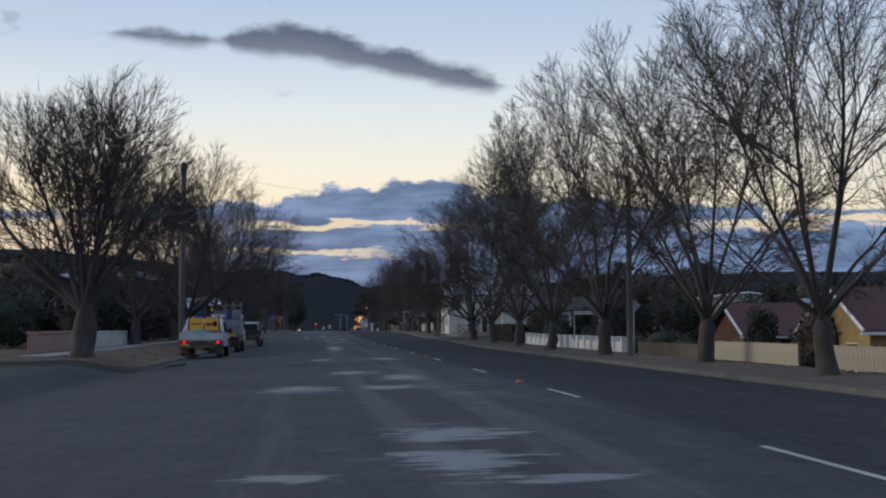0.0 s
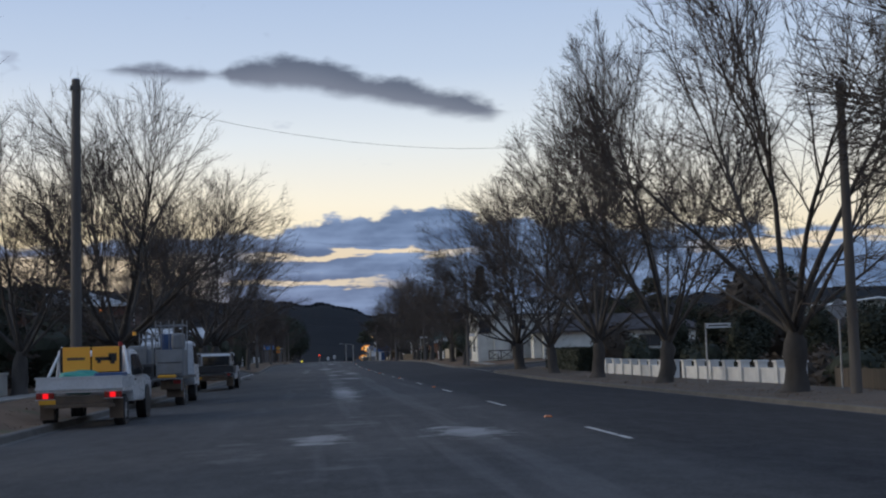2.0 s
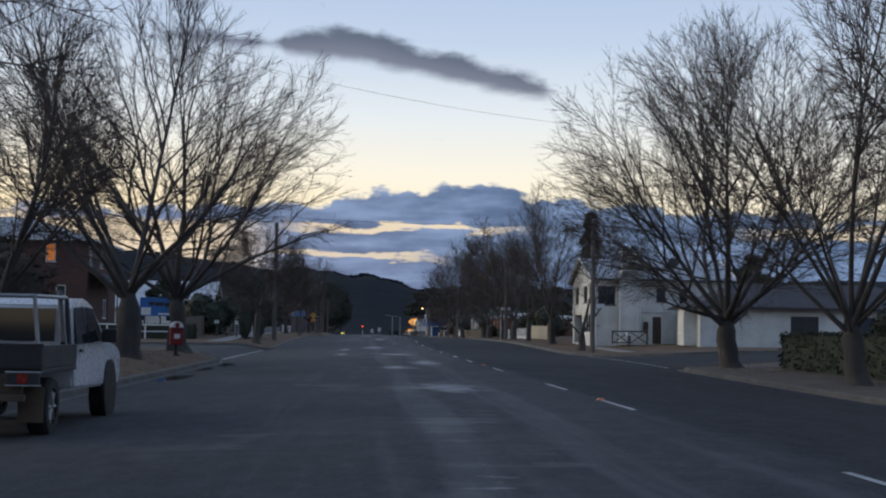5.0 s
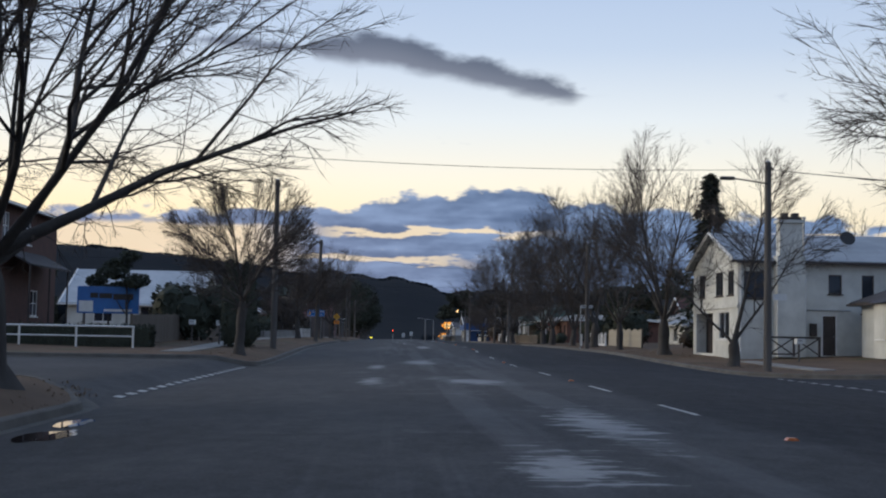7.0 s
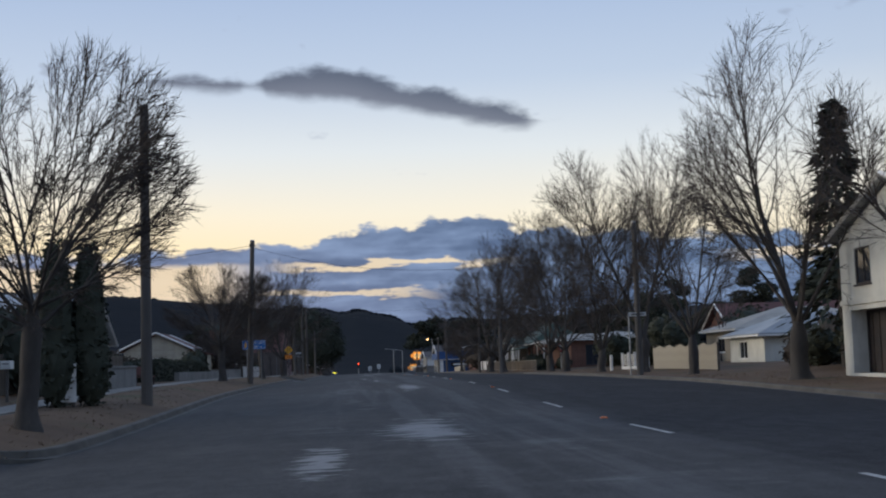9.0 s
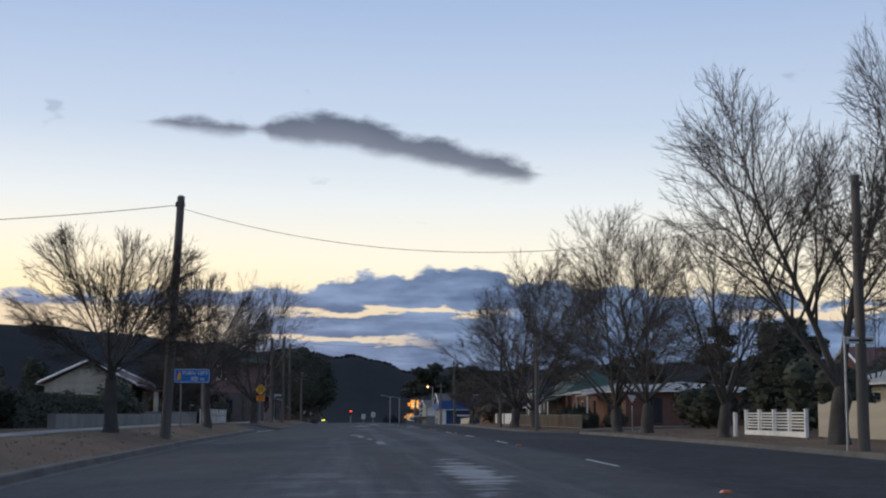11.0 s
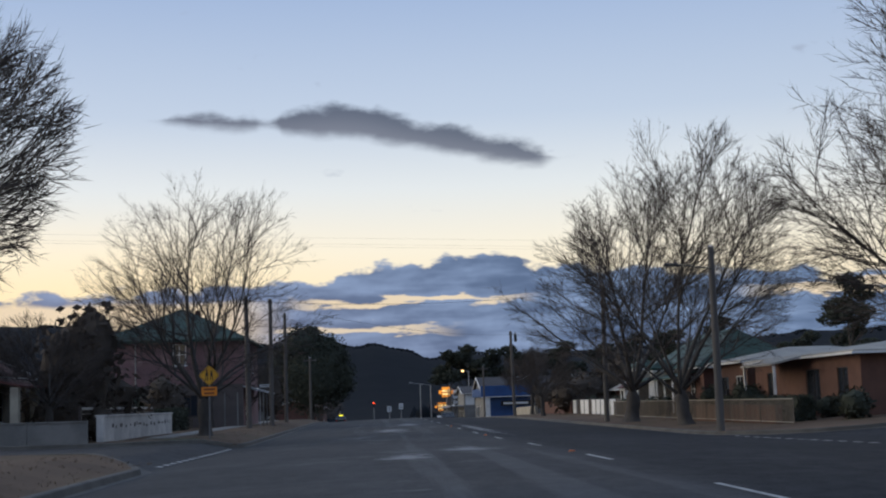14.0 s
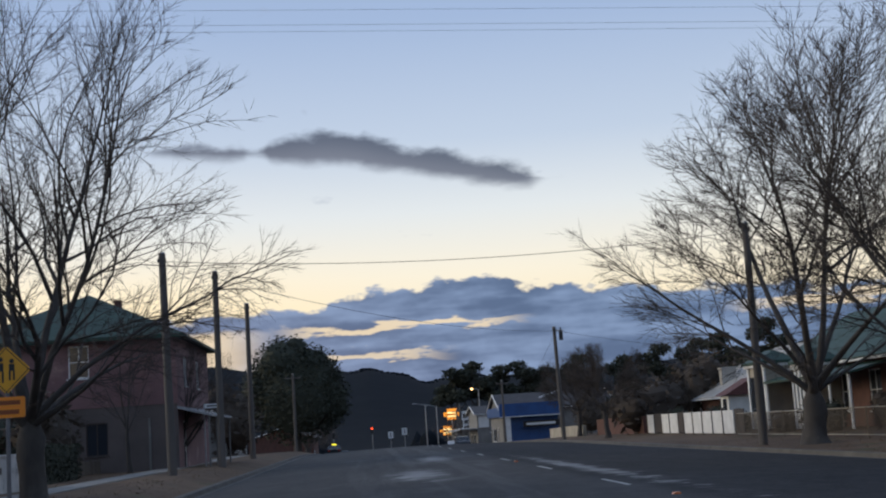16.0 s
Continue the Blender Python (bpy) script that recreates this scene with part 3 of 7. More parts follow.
KINDS = {
    "tall": tree_meshes(seed=3, height=15, radius=4.9, base=1.6, trunk=1.8, girth=0.33, limbs=12, lean=56, gaps=(0.42, 0.34, 0.2), twig=1.05, fat=1.25, bare=0.34),
    "tall2": tree_meshes(seed=5, height=15, radius=5.2, base=1.5, trunk=1.7, girth=0.33, limbs=12, lean=56, gaps=(0.42, 0.34, 0.2), twig=1.05, fat=1.25, bare=0.34),
    "wide": tree_meshes(seed=8, height=13, radius=7.2, base=2.0, trunk=1.8, girth=0.38, limbs=12, lean=74, gaps=(0.45, 0.36, 0.19)),
    "corner": tree_meshes(seed=18, height=13.5, radius=6.6, base=2.4, trunk=2.1, girth=0.38, limbs=11, lean=68, gaps=(0.52, 0.42, 0.2), bend=1.7),
    "vee": tree_meshes(seed=15, height=13, radius=5, base=2.6, trunk=1.9, girth=0.36, limbs=4, heads=((180, 20), (10, 13), (185, 38), (60, 30)), gaps=(0.3, 0.3, 0.18),
                       lobes=[(-2.7, 0.0, 8.4, 2.7, 3.2, 4.1), (1.3, 0.2, 8.6, 2.5, 3.2, 4.6), (-3.4, 0, 5.6, 1.8, 2.4, 1.6)]),
    "fork": tree_meshes(seed=27, height=11, radius=4, base=2.6, trunk=1.2, girth=0.25, limbs=5, heads=((175, 42), (5, 14), (-15, 32), (120, 25), (20, 44)), gaps=(0.34, 0.32, 0.19),
                        lobes=[(-2.3, 0.0, 5.4, 1.9, 2.0, 2.4), (0.9, 0.2, 7.6, 1.8, 2.0, 3.4), (2.4, -0.3, 6.0, 1.4, 1.6, 2.2)]),
    "dome": tree_meshes(seed=21, height=8.7, radius=3.9, base=2.9, trunk=2.7, girth=0.27, limbs=24, lean=90, gaps=(0.34, 0.3, 0.19), tilt=(16, 36), bend=0.7, up=0.0, twig=0.85, fat=1.35),
    "twin": tree_meshes(seed=63, height=8, radius=3, base=2.2, trunk=1.5, girth=0.36, limbs=11, heads=((175, 36), (10, 12), (190, 20), (20, 34), (90, 22), (-90, 24), (165, 52), (-8, 50), (60, 34), (-60, 36), (180, 8)),
                        gaps=(0.3, 0.27, 0.17), fat=1.2, lobes=[(-1.5, 0.0, 4.6, 2.0, 2.5, 2.5), (1.3, -0.9, 5.1, 2.0, 3.4, 2.9)]),
    "far": tree_meshes(seed=44, height=12, radius=5, base=1.8, trunk=1.6, girth=0.3, limbs=8, lean=46, gaps=(0.62, 0.5, 0.28)),
    "open": tree_meshes(seed=34, height=12, radius=4.6, base=2.0, trunk=1.8, girth=0.34, limbs=8, lean=60, gaps=(0.44, 0.38, 0.2)),
    "slim": tree_meshes(seed=39, height=12, radius=3.0, base=2.0, trunk=1.9, girth=0.29, limbs=7, lean=36, gaps=(0.42, 0.36, 0.19)),
}


def bare_tree(kind, x, y, scale, turn, label, group, squash=1.0):
    t = thing("plane_tree", pose(x, y, ground(x, y), 0, 0, turn) @ Matrix.Diagonal((scale * squash, scale * squash, scale, 1)), label, "tree", group)
    for name, me in zip(("trunk", "crown"), KINDS[kind]):
        new(name, me).parent = t
    return t


ROW_R = "bare street trees along the far side verge"
ROW_L = "bare street trees along the near side verge"
BIG = "tall bare plane tree with pale mottled trunk on the verge"
for y, x, kind, scale, turn, wide in ((36, 15.8, "tall", 1.05, 130, 1.0), (50, 16.2, "tall2", 1.12, 10, 1.0), (66, 15.5, "tall", 1.13, 200, 1.05), (82, 15.5, "tall2", 1.12, 95, 0.95), (96, 15.5, "tall", 1.15, 300, 1.0), (109.5, 15.5, "tall2", 1.1, 220, 0.95),
                                      (123.5, 15.5, "wide", 1.13, 120, 1.0), (159, 15.2, "fork", 1.0, 0, 1.15), (176, 15.6, "slim", 1.1, 160, 1.15), (191, 15.6, "open", 1.05, 20, 0.7), (200.5, 15.3, "vee", 1.0, 0, 1.0),
                                      (214.5, 15.6, "slim", 0.8, 260, 1.2), (228.5, 15.5, "open", 0.95, 75, 1.0), (236.5, 15.6, "tall2", 0.9, 190, 1.12), (270.3, 15.6, "tall2", 1.02, 230, 1.1), (283.0, 15.4, "tall", 1.08, 330, 1.3)):
    bare_tree(kind, x, y, scale, turn, BIG, ROW_R, wide)
for y, x, kind, scale, turn, wide in ((40.8, -7.8, "twin", 1.17, 0, 0.93), (71.5, -10.2, "open", 0.84, 200, 1.0), (80.5, -8.0, "wide", 0.98, 170, 1.0), (93.0, -10.4, "open", 0.9, 250, 1.0), (100, -8.4, "slim", 0.75, 20, 1.2), (111.0, -7.4, "open", 1.12, 60, 1.05), (122.6, -7.4, "corner", 1.03, 140, 1.0), (155.8, -6.95, "dome", 0.87, 0, 0.92),
                                      (199.5, -7.55, "dome", 0.71, 77, 1.08), (222.0, -7.1, "dome", 0.83, 150, 0.84), (266, -8.0, "corner", 0.88, 40, 1.03)):
    bare_tree(kind, x, y, scale, turn, squash=wide, group=ROW_L, label="bare spreading street tree on the grass verge" if kind != "dome" else "small round-headed bare tree on the verge")
bare_tree("dome", -13.9, 261.0, 0.62, 200, "dark bushy bare tree in a corner garden", "bare garden trees", 1.1)


# ---------------------------------------------------------------- power poles
def power_pole(x, y, height, arm=0.0, label="weathered timber power pole standing on the verge", lean=0.0):
    p = thing("power_pole", pose(x, y, ground(x, y), 0, lean, 0), label, "power pole", "timber power poles")
    bm = bmesh.new()
    tube(bm, (0, 0, -0.3), (0, 0, height), 0.17, 0.125, 14)
    part("shaft", bm, POLE, p)
    part("cap", tube(bmesh.new(), (0, 0, height), (0, 0, height + 0.05), 0.13, 0.09, 12), METAL, p, "grey metal pole cap")
    if arm:
        part("crossarm", boxed((-arm / 2, -0.16, height - 0.45, arm / 2, -0.06, height - 0.33), bevel=0.01), POLE, p)
    for s in (-1, 1):
        part("insulator", tube(bmesh.new(), (s * (arm / 2 - 0.1 if arm else 0.12), -0.1, height - 0.33), (s * (arm / 2 - 0.1 if arm else 0.12), -0.1, height - 0.18), 0.05, 0.03, 8), KERB, p, "pale ceramic insulator")
    return p


POLES = {"r1": (16.1, 62.6, 9.4), "r3": (14.7, 152.0, 8.5), "r4": (13.9, 195.0, 7.8), "r5": (13.75, 257.0, 7.5), "r6": (14.4, 286.0, 8.6), "r7": (13.7, 332.0, 8.3),
         "l1": (-6.9, 63.8, 9.5), "l3": (-6.65, 168.5, 8.9), "l5": (-6.4, 202.8, 8.0), "l7": (-7.65, 284.0, 8.0), "l8": (-7.2, 296.0, 8.8), "l9": (-7.3, 313.0, 9.0)}
LEANS = {"l5": 1.9, "l7": -0.8, "r6": 0.6, "r7": -1.0, "l1": 0.4}
for k, (x, y, h) in POLES.items():
    power_pole(x, y, h, lean=LEANS.get(k, 0.0))


def cable(a, b, sag, name="overhead_wire", r=0.012):
    a, b = Vector(a), Vector(b)
    verts, faces, idx = [], [], []
    path = [a.lerp(b, i / 24) - Vector((0, 0, sag * 4 * (i / 24) * (1 - i / 24))) for i in range(25)]
    tube_rings(verts, faces, idx, path, [r] * 25, 5, 0)
    return tagged(new(name, mesh_from(name, verts, faces, CABLE)), "thin black overhead wire slung between poles", "wire", "overhead wires")


def pole_top(k, drop=0.3):
    x, y, h = POLES[k]
    return (x, y, ground(x, y) + h - drop)


DARKSTEEL_POLE = surface("dark_steel_can", (0.05, 0.05, 0.052), (0.03, 0.03, 0.03), 2, 0.6, 0.1, 20)
# wires across and along the street
cable(pole_top("r3"), (-26, 153, 10.3), 0.9)
cable(pole_top("r3"), (40, 150, 8.2), 0.6)
cable(pole_top("r3"), (40, 147, 7.6), 0.6)
cable(pole_top("l1", 0.15), (16, 81, 11.2), 1.5, r=0.006)
cable((-7.2, 105, 9.4), (15.5, 122.5, 9.7), 0.8, r=0.005)
cable(pole_top("l5"), pole_top("r4", 0.6), 1.6, r=0.009)
cable(pole_top("l5"), (-24, 196, 6.4), 0.4)
cable(pole_top("r4"), (34, 214, 5.0), 0.4)
for h in (0.0, 0.25, 0.36):
    cable((-34, 257, 9.75 - h), (40, 257, 7.0 - h), 0.1, r=0.0022)
cable(pole_top("l7"), pole_top("r6"), 0.5)
cable(pole_top("l8"), pole_top("r7"), 0.7)
cable(pole_top("r7"), (20, 420, 4.5), 0.8)
cable(pole_top("r7"), (40, 345, 5.5), 0.5)
rx, ry, rh = POLES["r7"]
tf = thing("pole_transformer", pose(rx, ry, ground(rx, ry) + rh), "dark transformer hanging beside a pole top", "transformer")
part("can", tubed(((0.33, 0, -1.0), (0.33, 0, -0.3), 0.15), sides=12), DARKSTEEL_POLE, tf)
part("bracket", boxed((0.1, -0.06, -0.35, 0.5, 0.06, -0.25)), METAL, tf)
part("bushing", tubed(((0.33, 0, -0.3), (0.33, 0, -0.05), 0.05)), KERB, tf)
for k in ("l7", "l8"):
    cable(pole_top(k), pole_top("l9"), 0.25)

# ---------------------------------------------------------------- building materials
WHITE = surface("white_render", (0.68, 0.68, 0.63), (0.52, 0.52, 0.48), 0.7, 0.85, 0.15, 25, fine=0.08)
BOARD = surface("white_weatherboard", (0.66, 0.67, 0.63), (0.52, 0.53, 0.50), 0.9, 0.7, 0.1, 20, fine=0.08)
CREAM = surface("cream_paint", (0.43, 0.39, 0.31), (0.29, 0.26, 0.21), 0.8, 0.8, 0.12, 22, fine=0.08)
YELLOW = surface("yellow_render", (0.38, 0.275, 0.12), (0.26, 0.19, 0.09), 0.8, 0.85, 0.2, 22, fine=0.08)
PINK = surface("faded_pink_render", (0.235, 0.135, 0.135), (0.155, 0.092, 0.095), 0.35, 0.9, 0.25, 16, spots=((0.36, 0.24, 0.22), 0.5, 0.58, 0.74))
BRICK = surface("red_brick", (0.135, 0.064, 0.047), (0.085, 0.042, 0.034), 1.6, 0.9, 0.3, 14)
BRICK_O = surface("orange_brick", (0.155, 0.078, 0.056), (0.10, 0.052, 0.04), 1.4, 0.9, 0.3, 14)
TRIM = surface("white_trim_paint", (0.80, 0.80, 0.78), (0.66, 0.66, 0.64), 1.5, 0.6, 0.05, 20, fine=0.08)
DARKTRIM = surface("dark_trim_paint", (0.06, 0.045, 0.04), (0.035, 0.03, 0.028), 1.5, 0.6, 0.05, 20, fine=0.08)
IRON = surface("weathered_roof_iron", (0.33, 0.35, 0.37), (0.21, 0.225, 0.24), 0.6, 0.5, 0.1, 14, metal=0.25, stretch=(1, 1, 0.3))
TILE = surface("dark_roof_tiles", (0.055, 0.05, 0.055), (0.03, 0.028, 0.03), 0.9, 0.8, 0.4, 10)
RUST = surface("rusty_red_roof", (0.135, 0.052, 0.045), (0.08, 0.034, 0.03), 0.6, 0.8, 0.25, 12)
GREEN = surface("green_roof_iron", (0.016, 0.052, 0.034), (0.010, 0.032, 0.022), 0.6, 0.6, 0.15, 12)
PALE = surface("pale_roof_tiles", (0.42, 0.40, 0.36), (0.27, 0.26, 0.24), 0.7, 0.85, 0.3, 12)
TIMBER = surface("grey_fence_timber", (0.155, 0.128, 0.10), (0.08, 0.067, 0.054), 1.6, 0.92, 0.4, 18, vary=0.18, stretch=(1, 1, 0.2))
STONE = surface("grey_wall_blocks", (0.23, 0.225, 0.215), (0.13, 0.13, 0.125), 0.9, 0.92, 0.4, 14)
GLASS = glass()
LIT = glow("warm_window_light", (1.0, 0.34, 0.10), 0.3)
RED = surface("red_enamel", (0.26, 0.010, 0.014), (0.18, 0.008, 0.011), 1.2, 0.35, 0.05, 20, fine=0.08)
BLUE = surface("blue_enamel", (0.012, 0.14, 0.42), (0.01, 0.10, 0.32), 1.2, 0.4, 0.03, 20, fine=0.08)
AMBER = surface("amber_sign_face", (0.72, 0.36, 0.015), (0.6, 0.28, 0.015), 1.2, 0.45, 0.03, 20, fine=0.08)
ORANGE = surface("orange_sign_face", (0.85, 0.27, 0.015), (0.75, 0.22, 0.012), 1.2, 0.45, 0.03, 20, fine=0.08)
BLACK = surface("black_enamel", (0.016, 0.016, 0.017), (0.01, 0.01, 0.01), 1.5, 0.5, 0.03, 20, fine=0.08)
SIGNWHITE = surface("white_sign_face", (0.72, 0.73, 0.72), (0.6, 0.61, 0.6), 1.5, 0.45, 0.02, 20, fine=0.08)


# ---------------------------------------------------------------- houses
def side_matrix(side, w, d):
    """From a wall's own plane (u along it, v out of it, z up) to the house."""
    return {"S": pose(0, 0, 0), "N": pose(w, d, 0, 0, 0, 180), "W": pose(0, d, 0, 0, 0, -90), "E": pose(w, 0, 0, 0, 0, 90)}[side]


def wall_panel(length, height, holes, thick=0.2):
    """A wall with openings cut through it, outer face at v = 0."""
    us = sorted({0.0, length, *[h[0] for h in holes], *[h[1] for h in holes]})
    zs = sorted({0.0, height, *[h[2] for h in holes], *[h[3] for h in holes]})
    bm = bmesh.new()
    solid = {(i, j) for i in range(len(us) - 1) for j in range(len(zs) - 1)
             if not any(h[0] <= us[i] < h[1] and h[2] <= zs[j] < h[3] for h in holes)}
    cache = {}

    def vert(i, j, k):
        if (i, j, k) not in cache:
            cache[i, j, k] = bm.verts.new((us[i], thick * k, zs[j]))
        return cache[i, j, k]

    for i, j in solid:
        for k in (0, 1):
            f = [vert(i, j, k), vert(i + 1, j, k), vert(i + 1, j + 1, k), vert(i, j + 1, k)]
            bm.faces.new(f if k == 0 else f[::-1])
        for di, dj, a, b in ((-1, 0, (0, 0), (0, 1)), (1, 0, (1, 0), (1, 1)), (0, -1, (0, 0), (1, 0)), (0, 1, (0, 1), (1, 1))):
            if (i + di, j + dj) not in solid:
                p, q = (i + a[0], j + a[1]), (i + b[0], j + b[1])
                bm.faces.new((vert(*p, 0), vert(*q, 0), vert(*q, 1), vert(*p, 1)))
    return bm


def window_in(h, side_m, u0, u1, z0, z1, bars=1, frame=TRIM, pane=GLASS, rails=0, name="window"):
    w = new(name)
    w.parent = h
    w.matrix_basis = side_m @ Matrix.Translation((u0, 0, z0))
    du, dz, t = u1 - u0, z1 - z0, 0.06
    bm = boxed((0, 0.03, 0, t, 0.12, dz), (du - t, 0.03, 0, du, 0.12, dz), (t, 0.03, 0, du - t, 0.12, t), (t, 0.03, dz - t, du - t, 0.12, dz))
    for i in range(bars):
        c = du * (i + 1) / (bars + 1)
        box(bm, c - 0.025, 0.04, t, c + 0.025, 0.11, dz - t)
    for i in range(rails):
        c = dz * (i + 1) / (rails + 1)
        box(bm, t, 0.045, c - 0.022, du - t, 0.105, c + 0.022)
    part("window_frame", bm, frame, w)
    part("pane", boxed((t, 0.07, t, du - t, 0.085, dz - t)), pane, w)
    part("sill", boxed((-0.08, -0.07, -0.07, du + 0.08, 0.1, -0.005), bevel=0.008), frame, w)
    return w


def door_in(h, side_m, u0, u1, z0, z1, leaf=DARKTRIM, frame=TRIM, ribs=0):
    w = new("door")
    w.parent = h
    w.matrix_basis = side_m @ Matrix.Translation((u0, 0, z0))
    du, dz, t = u1 - u0, z1 - z0, 0.06
    part("door_frame", boxed((0, 0.02, 0, t, 0.14, dz), (du - t, 0.02, 0, du, 0.14, dz), (t, 0.02, dz - t, du - t, 0.14, dz)), frame, w)
    bm = boxed((t, 0.09, 0, du - t, 0.13, dz - t))
    for i in range(ribs):
        c = t + (du - 2 * t) * (i + 0.5) / ribs
        box(bm, c - 0.03, 0.06, 0.02, c + 0.03, 0.09, dz - t - 0.02)
    part("door_leaf", bm, leaf, w)
    part("handle", tubed(((du - 0.16, 0.04, dz * 0.48), (du - 0.16, 0.09, dz * 0.48), 0.03)), METAL, w, "metal door handle")
    return w


def roof_mesh(x0, y0, x1, y1, z, rise, kind, thick=0.14):
    bm = bmesh.new()
    w, d = x1 - x0, y1 - y0
    if kind == "hip":
        if w >= d:
            r = [(x0 + d / 2, (y0 + y1) / 2), (x1 - d / 2, (y0 + y1) / 2)]
        else:
            r = [((x0 + x1) / 2, y0 + w / 2), ((x0 + x1) / 2, y1 - w / 2)]
        along = w >= d
    else:
        along = kind == "gable_x"
        r = [(x0, (y0 + y1) / 2), (x1, (y0 + y1) / 2)] if along else [((x0 + x1) / 2, y0), ((x0 + x1) / 2, y1)]
    layers = []
    for dz in (0, -thick):
        e = [bm.verts.new((x, y, z + dz)) for x, y in ((x0, y0), (x1, y0), (x1, y1), (x0, y1))]
        q = [bm.verts.new((x, y, z + rise + dz)) for x, y in r]
        if along:
            faces = [(e[0], e[1], q[1], q[0]), (e[2], e[3], q[0], q[1])]
            ends = [(e[1], e[2], q[1]), (e[3], e[0], q[0])]
        else:
            faces = [(e[1], e[2], q[1], q[0]), (e[3], e[0], q[0], q[1])]
            ends = [(e[0], e[1], q[0]), (e[2], e[3], q[1])]
        for f in faces + (ends if kind == "hip" else []):
            bm.faces.new(f)
        layers.append((e, q))
    (e, q), (f, p) = layers
    if kind == "hip":
        rim = [0, 1, 2, 3]
        for i in rim:
            bm.faces.new((e[i], e[(i + 1) % 4], f[(i + 1) % 4], f[i]))
    else:
        loop = [e[0], e[1], q[1], e[2], e[3], q[0]] if along else [e[1], e[2], q[1], e[3], e[0], q[0]]
        low = [f[0], f[1], p[1], f[2], f[3], p[0]] if along else [f[1], f[2], p[1], f[3], f[0], p[0]]
        for i in range(6):
            bm.faces.new((loop[i], loop[(i + 1) % 6], low[(i + 1) % 6], low[i]))
    return bm


def house(label, x, y, w, d, h, roof, rise, walls, tiles, holes, over=0.45, z=None, trim=TRIM, chimney=None, turn=0, name="house", category="house", gutter=None):
    """A house with its near corner at x, y; holes: (side, u0, u1, z0, z1, kind)."""
    z = ground(x + w / 2, y + d / 2) if z is None else z
    o = thing(name, pose(x, y, z, 0, 0, turn), label, category)
    for side, length in (("S", w), ("N", w), ("W", d), ("E", d)):
        m = side_matrix(side, w, d)
        cut = [q[1:5] for q in holes if q[0] == side]
        bm = wall_panel(length, h + 0.5, [(a, b, c + 0.5, e + 0.5) for a, b, c, e in cut])
        if side in "WE":
            for v in bm.verts:
                v.co.x = min(max(v.co.x, 0.2), length - 0.2)
        ob = part("wall", bm, walls, o)
        ob.matrix_basis = m @ Matrix.Translation((0, 0, -0.5))
        for q in holes:
            if q[0] != side:
                continue
            _, a, b, c, e, what = q
            if what in ("win", "lit", "sash", "dark"):
                window_in(o, m, a, b, c, e, 1 if b - a > 0.9 else 0, DARKTRIM if what == "dark" else trim, LIT if what == "lit" else GLASS, 1 if what == "sash" else 0)
            elif what == "door":
                door_in(o, m, a, b, c, e, frame=trim)
            elif what == "garage":
                # dark recessed leaf covers both the doors and the shade of the open garage
                dr = door_in(o, m, a, b, c, e, leaf=DARKTRIM, frame=DARKTRIM, ribs=6)
                dr.matrix_basis = m @ Matrix.Translation((a, 0.55, c))
                for u in (a - 0.12, b):
                    part("jamb", boxed((u, 0.201, c, u + 0.12, 0.75, e)), walls, o).matrix_basis = m
                part("lintel", boxed((a, 0.201, e, b, 0.75, e + 0.12)), walls, o).matrix_basis = m
    part("roof", roof_mesh(-over, -over, w + over, d + over, h + 0.1, rise, roof), tiles, o)
    g = over + 0.1
    runs = [(-g, -g, w + g, -over), (-g, d + over, w + g, d + g)] if roof != "gable_y" else []
    runs += [(-g, -over, -over, d + over), (w + over, -over, w + g, d + over)] if roof != "gable_x" else []
    for x0, y0, x1, y1 in runs:
        part("gutter", boxed((x0, y0, h - 0.08, x1, y1, h + 0.03)), gutter or trim, o)
    if roof == "gable_x":
        for u in (0.0, w - 0.2):
            part("gable", prism([(0, h), (d, h), (d / 2, h + rise * 0.93)], u, u + 0.2, "x"), walls, o)
            s = -over if u == 0 else w + over
            for e in (0, 1):
                bm = bmesh.new()
                tube(bm, (s, -over if e else d + over, h + 0.08), (s, d / 2, h + rise + 0.08), 0.09, sides=4)
                part("bargeboard", bm, trim, o)
    if roof == "gable_y":
        for u in (0.0, d - 0.2):
            part("gable", prism([(0, h), (w, h), (w / 2, h + rise * 0.93)], u, u + 0.2, "y"), walls, o)
            s = -over if u == 0 else d + over
            for e in (0, 1):
                bm = bmesh.new()
                tube(bm, (-over if e else w + over, s, h + 0.08), (w / 2, s, h + rise + 0.08), 0.09, sides=4)
                part("bargeboard", bm, trim, o)
    if chimney:
        cx, cy, top = chimney
        c = part("chimney", boxed((cx - 0.4, cy - 0.3, h, cx + 0.4, cy + 0.3, top), (cx - 0.46, cy - 0.36, top, cx + 0.46, cy + 0.36, top + 0.12)), walls, o)
        for s in (-0.17, 0.17):
            part("chimney_pot", tube(bmesh.new(), (cx + s, cy, top + 0.12), (cx + s, cy, top + 0.42), 0.1, 0.08, 10), BRICK, c)
    return o


# right side, first block: houses below street level behind low fences
house("small yellow house with a dark gable roof behind a low fence", 21.0, 44.5, 10, 6.0, 2.3, "gable_x", 1.75, YELLOW, RUST, [("W", 1.2, 2.3, 0.75, 1.9, "sash"), ("W", 3.6, 4.8, 0.75, 1.9, "sash"), ("S", 1.5, 3, 0.8, 1.9, "win"), ("S", 6, 7.2, 0.8, 1.9, "win")], z=-1.35)
house("brick cottage with a pale-edged gable facing the street", 22.5, 63.0, 11, 6.0, 2.25, "gable_x", 1.75, BRICK_O, RUST, [("W", 1.9, 3.9, 0.75, 1.8, "dark"), ("S", 2, 3.4, 0.7, 1.8, "win"), ("S", 7, 8.4, 0.7, 1.8, "win")], z=-1.6)
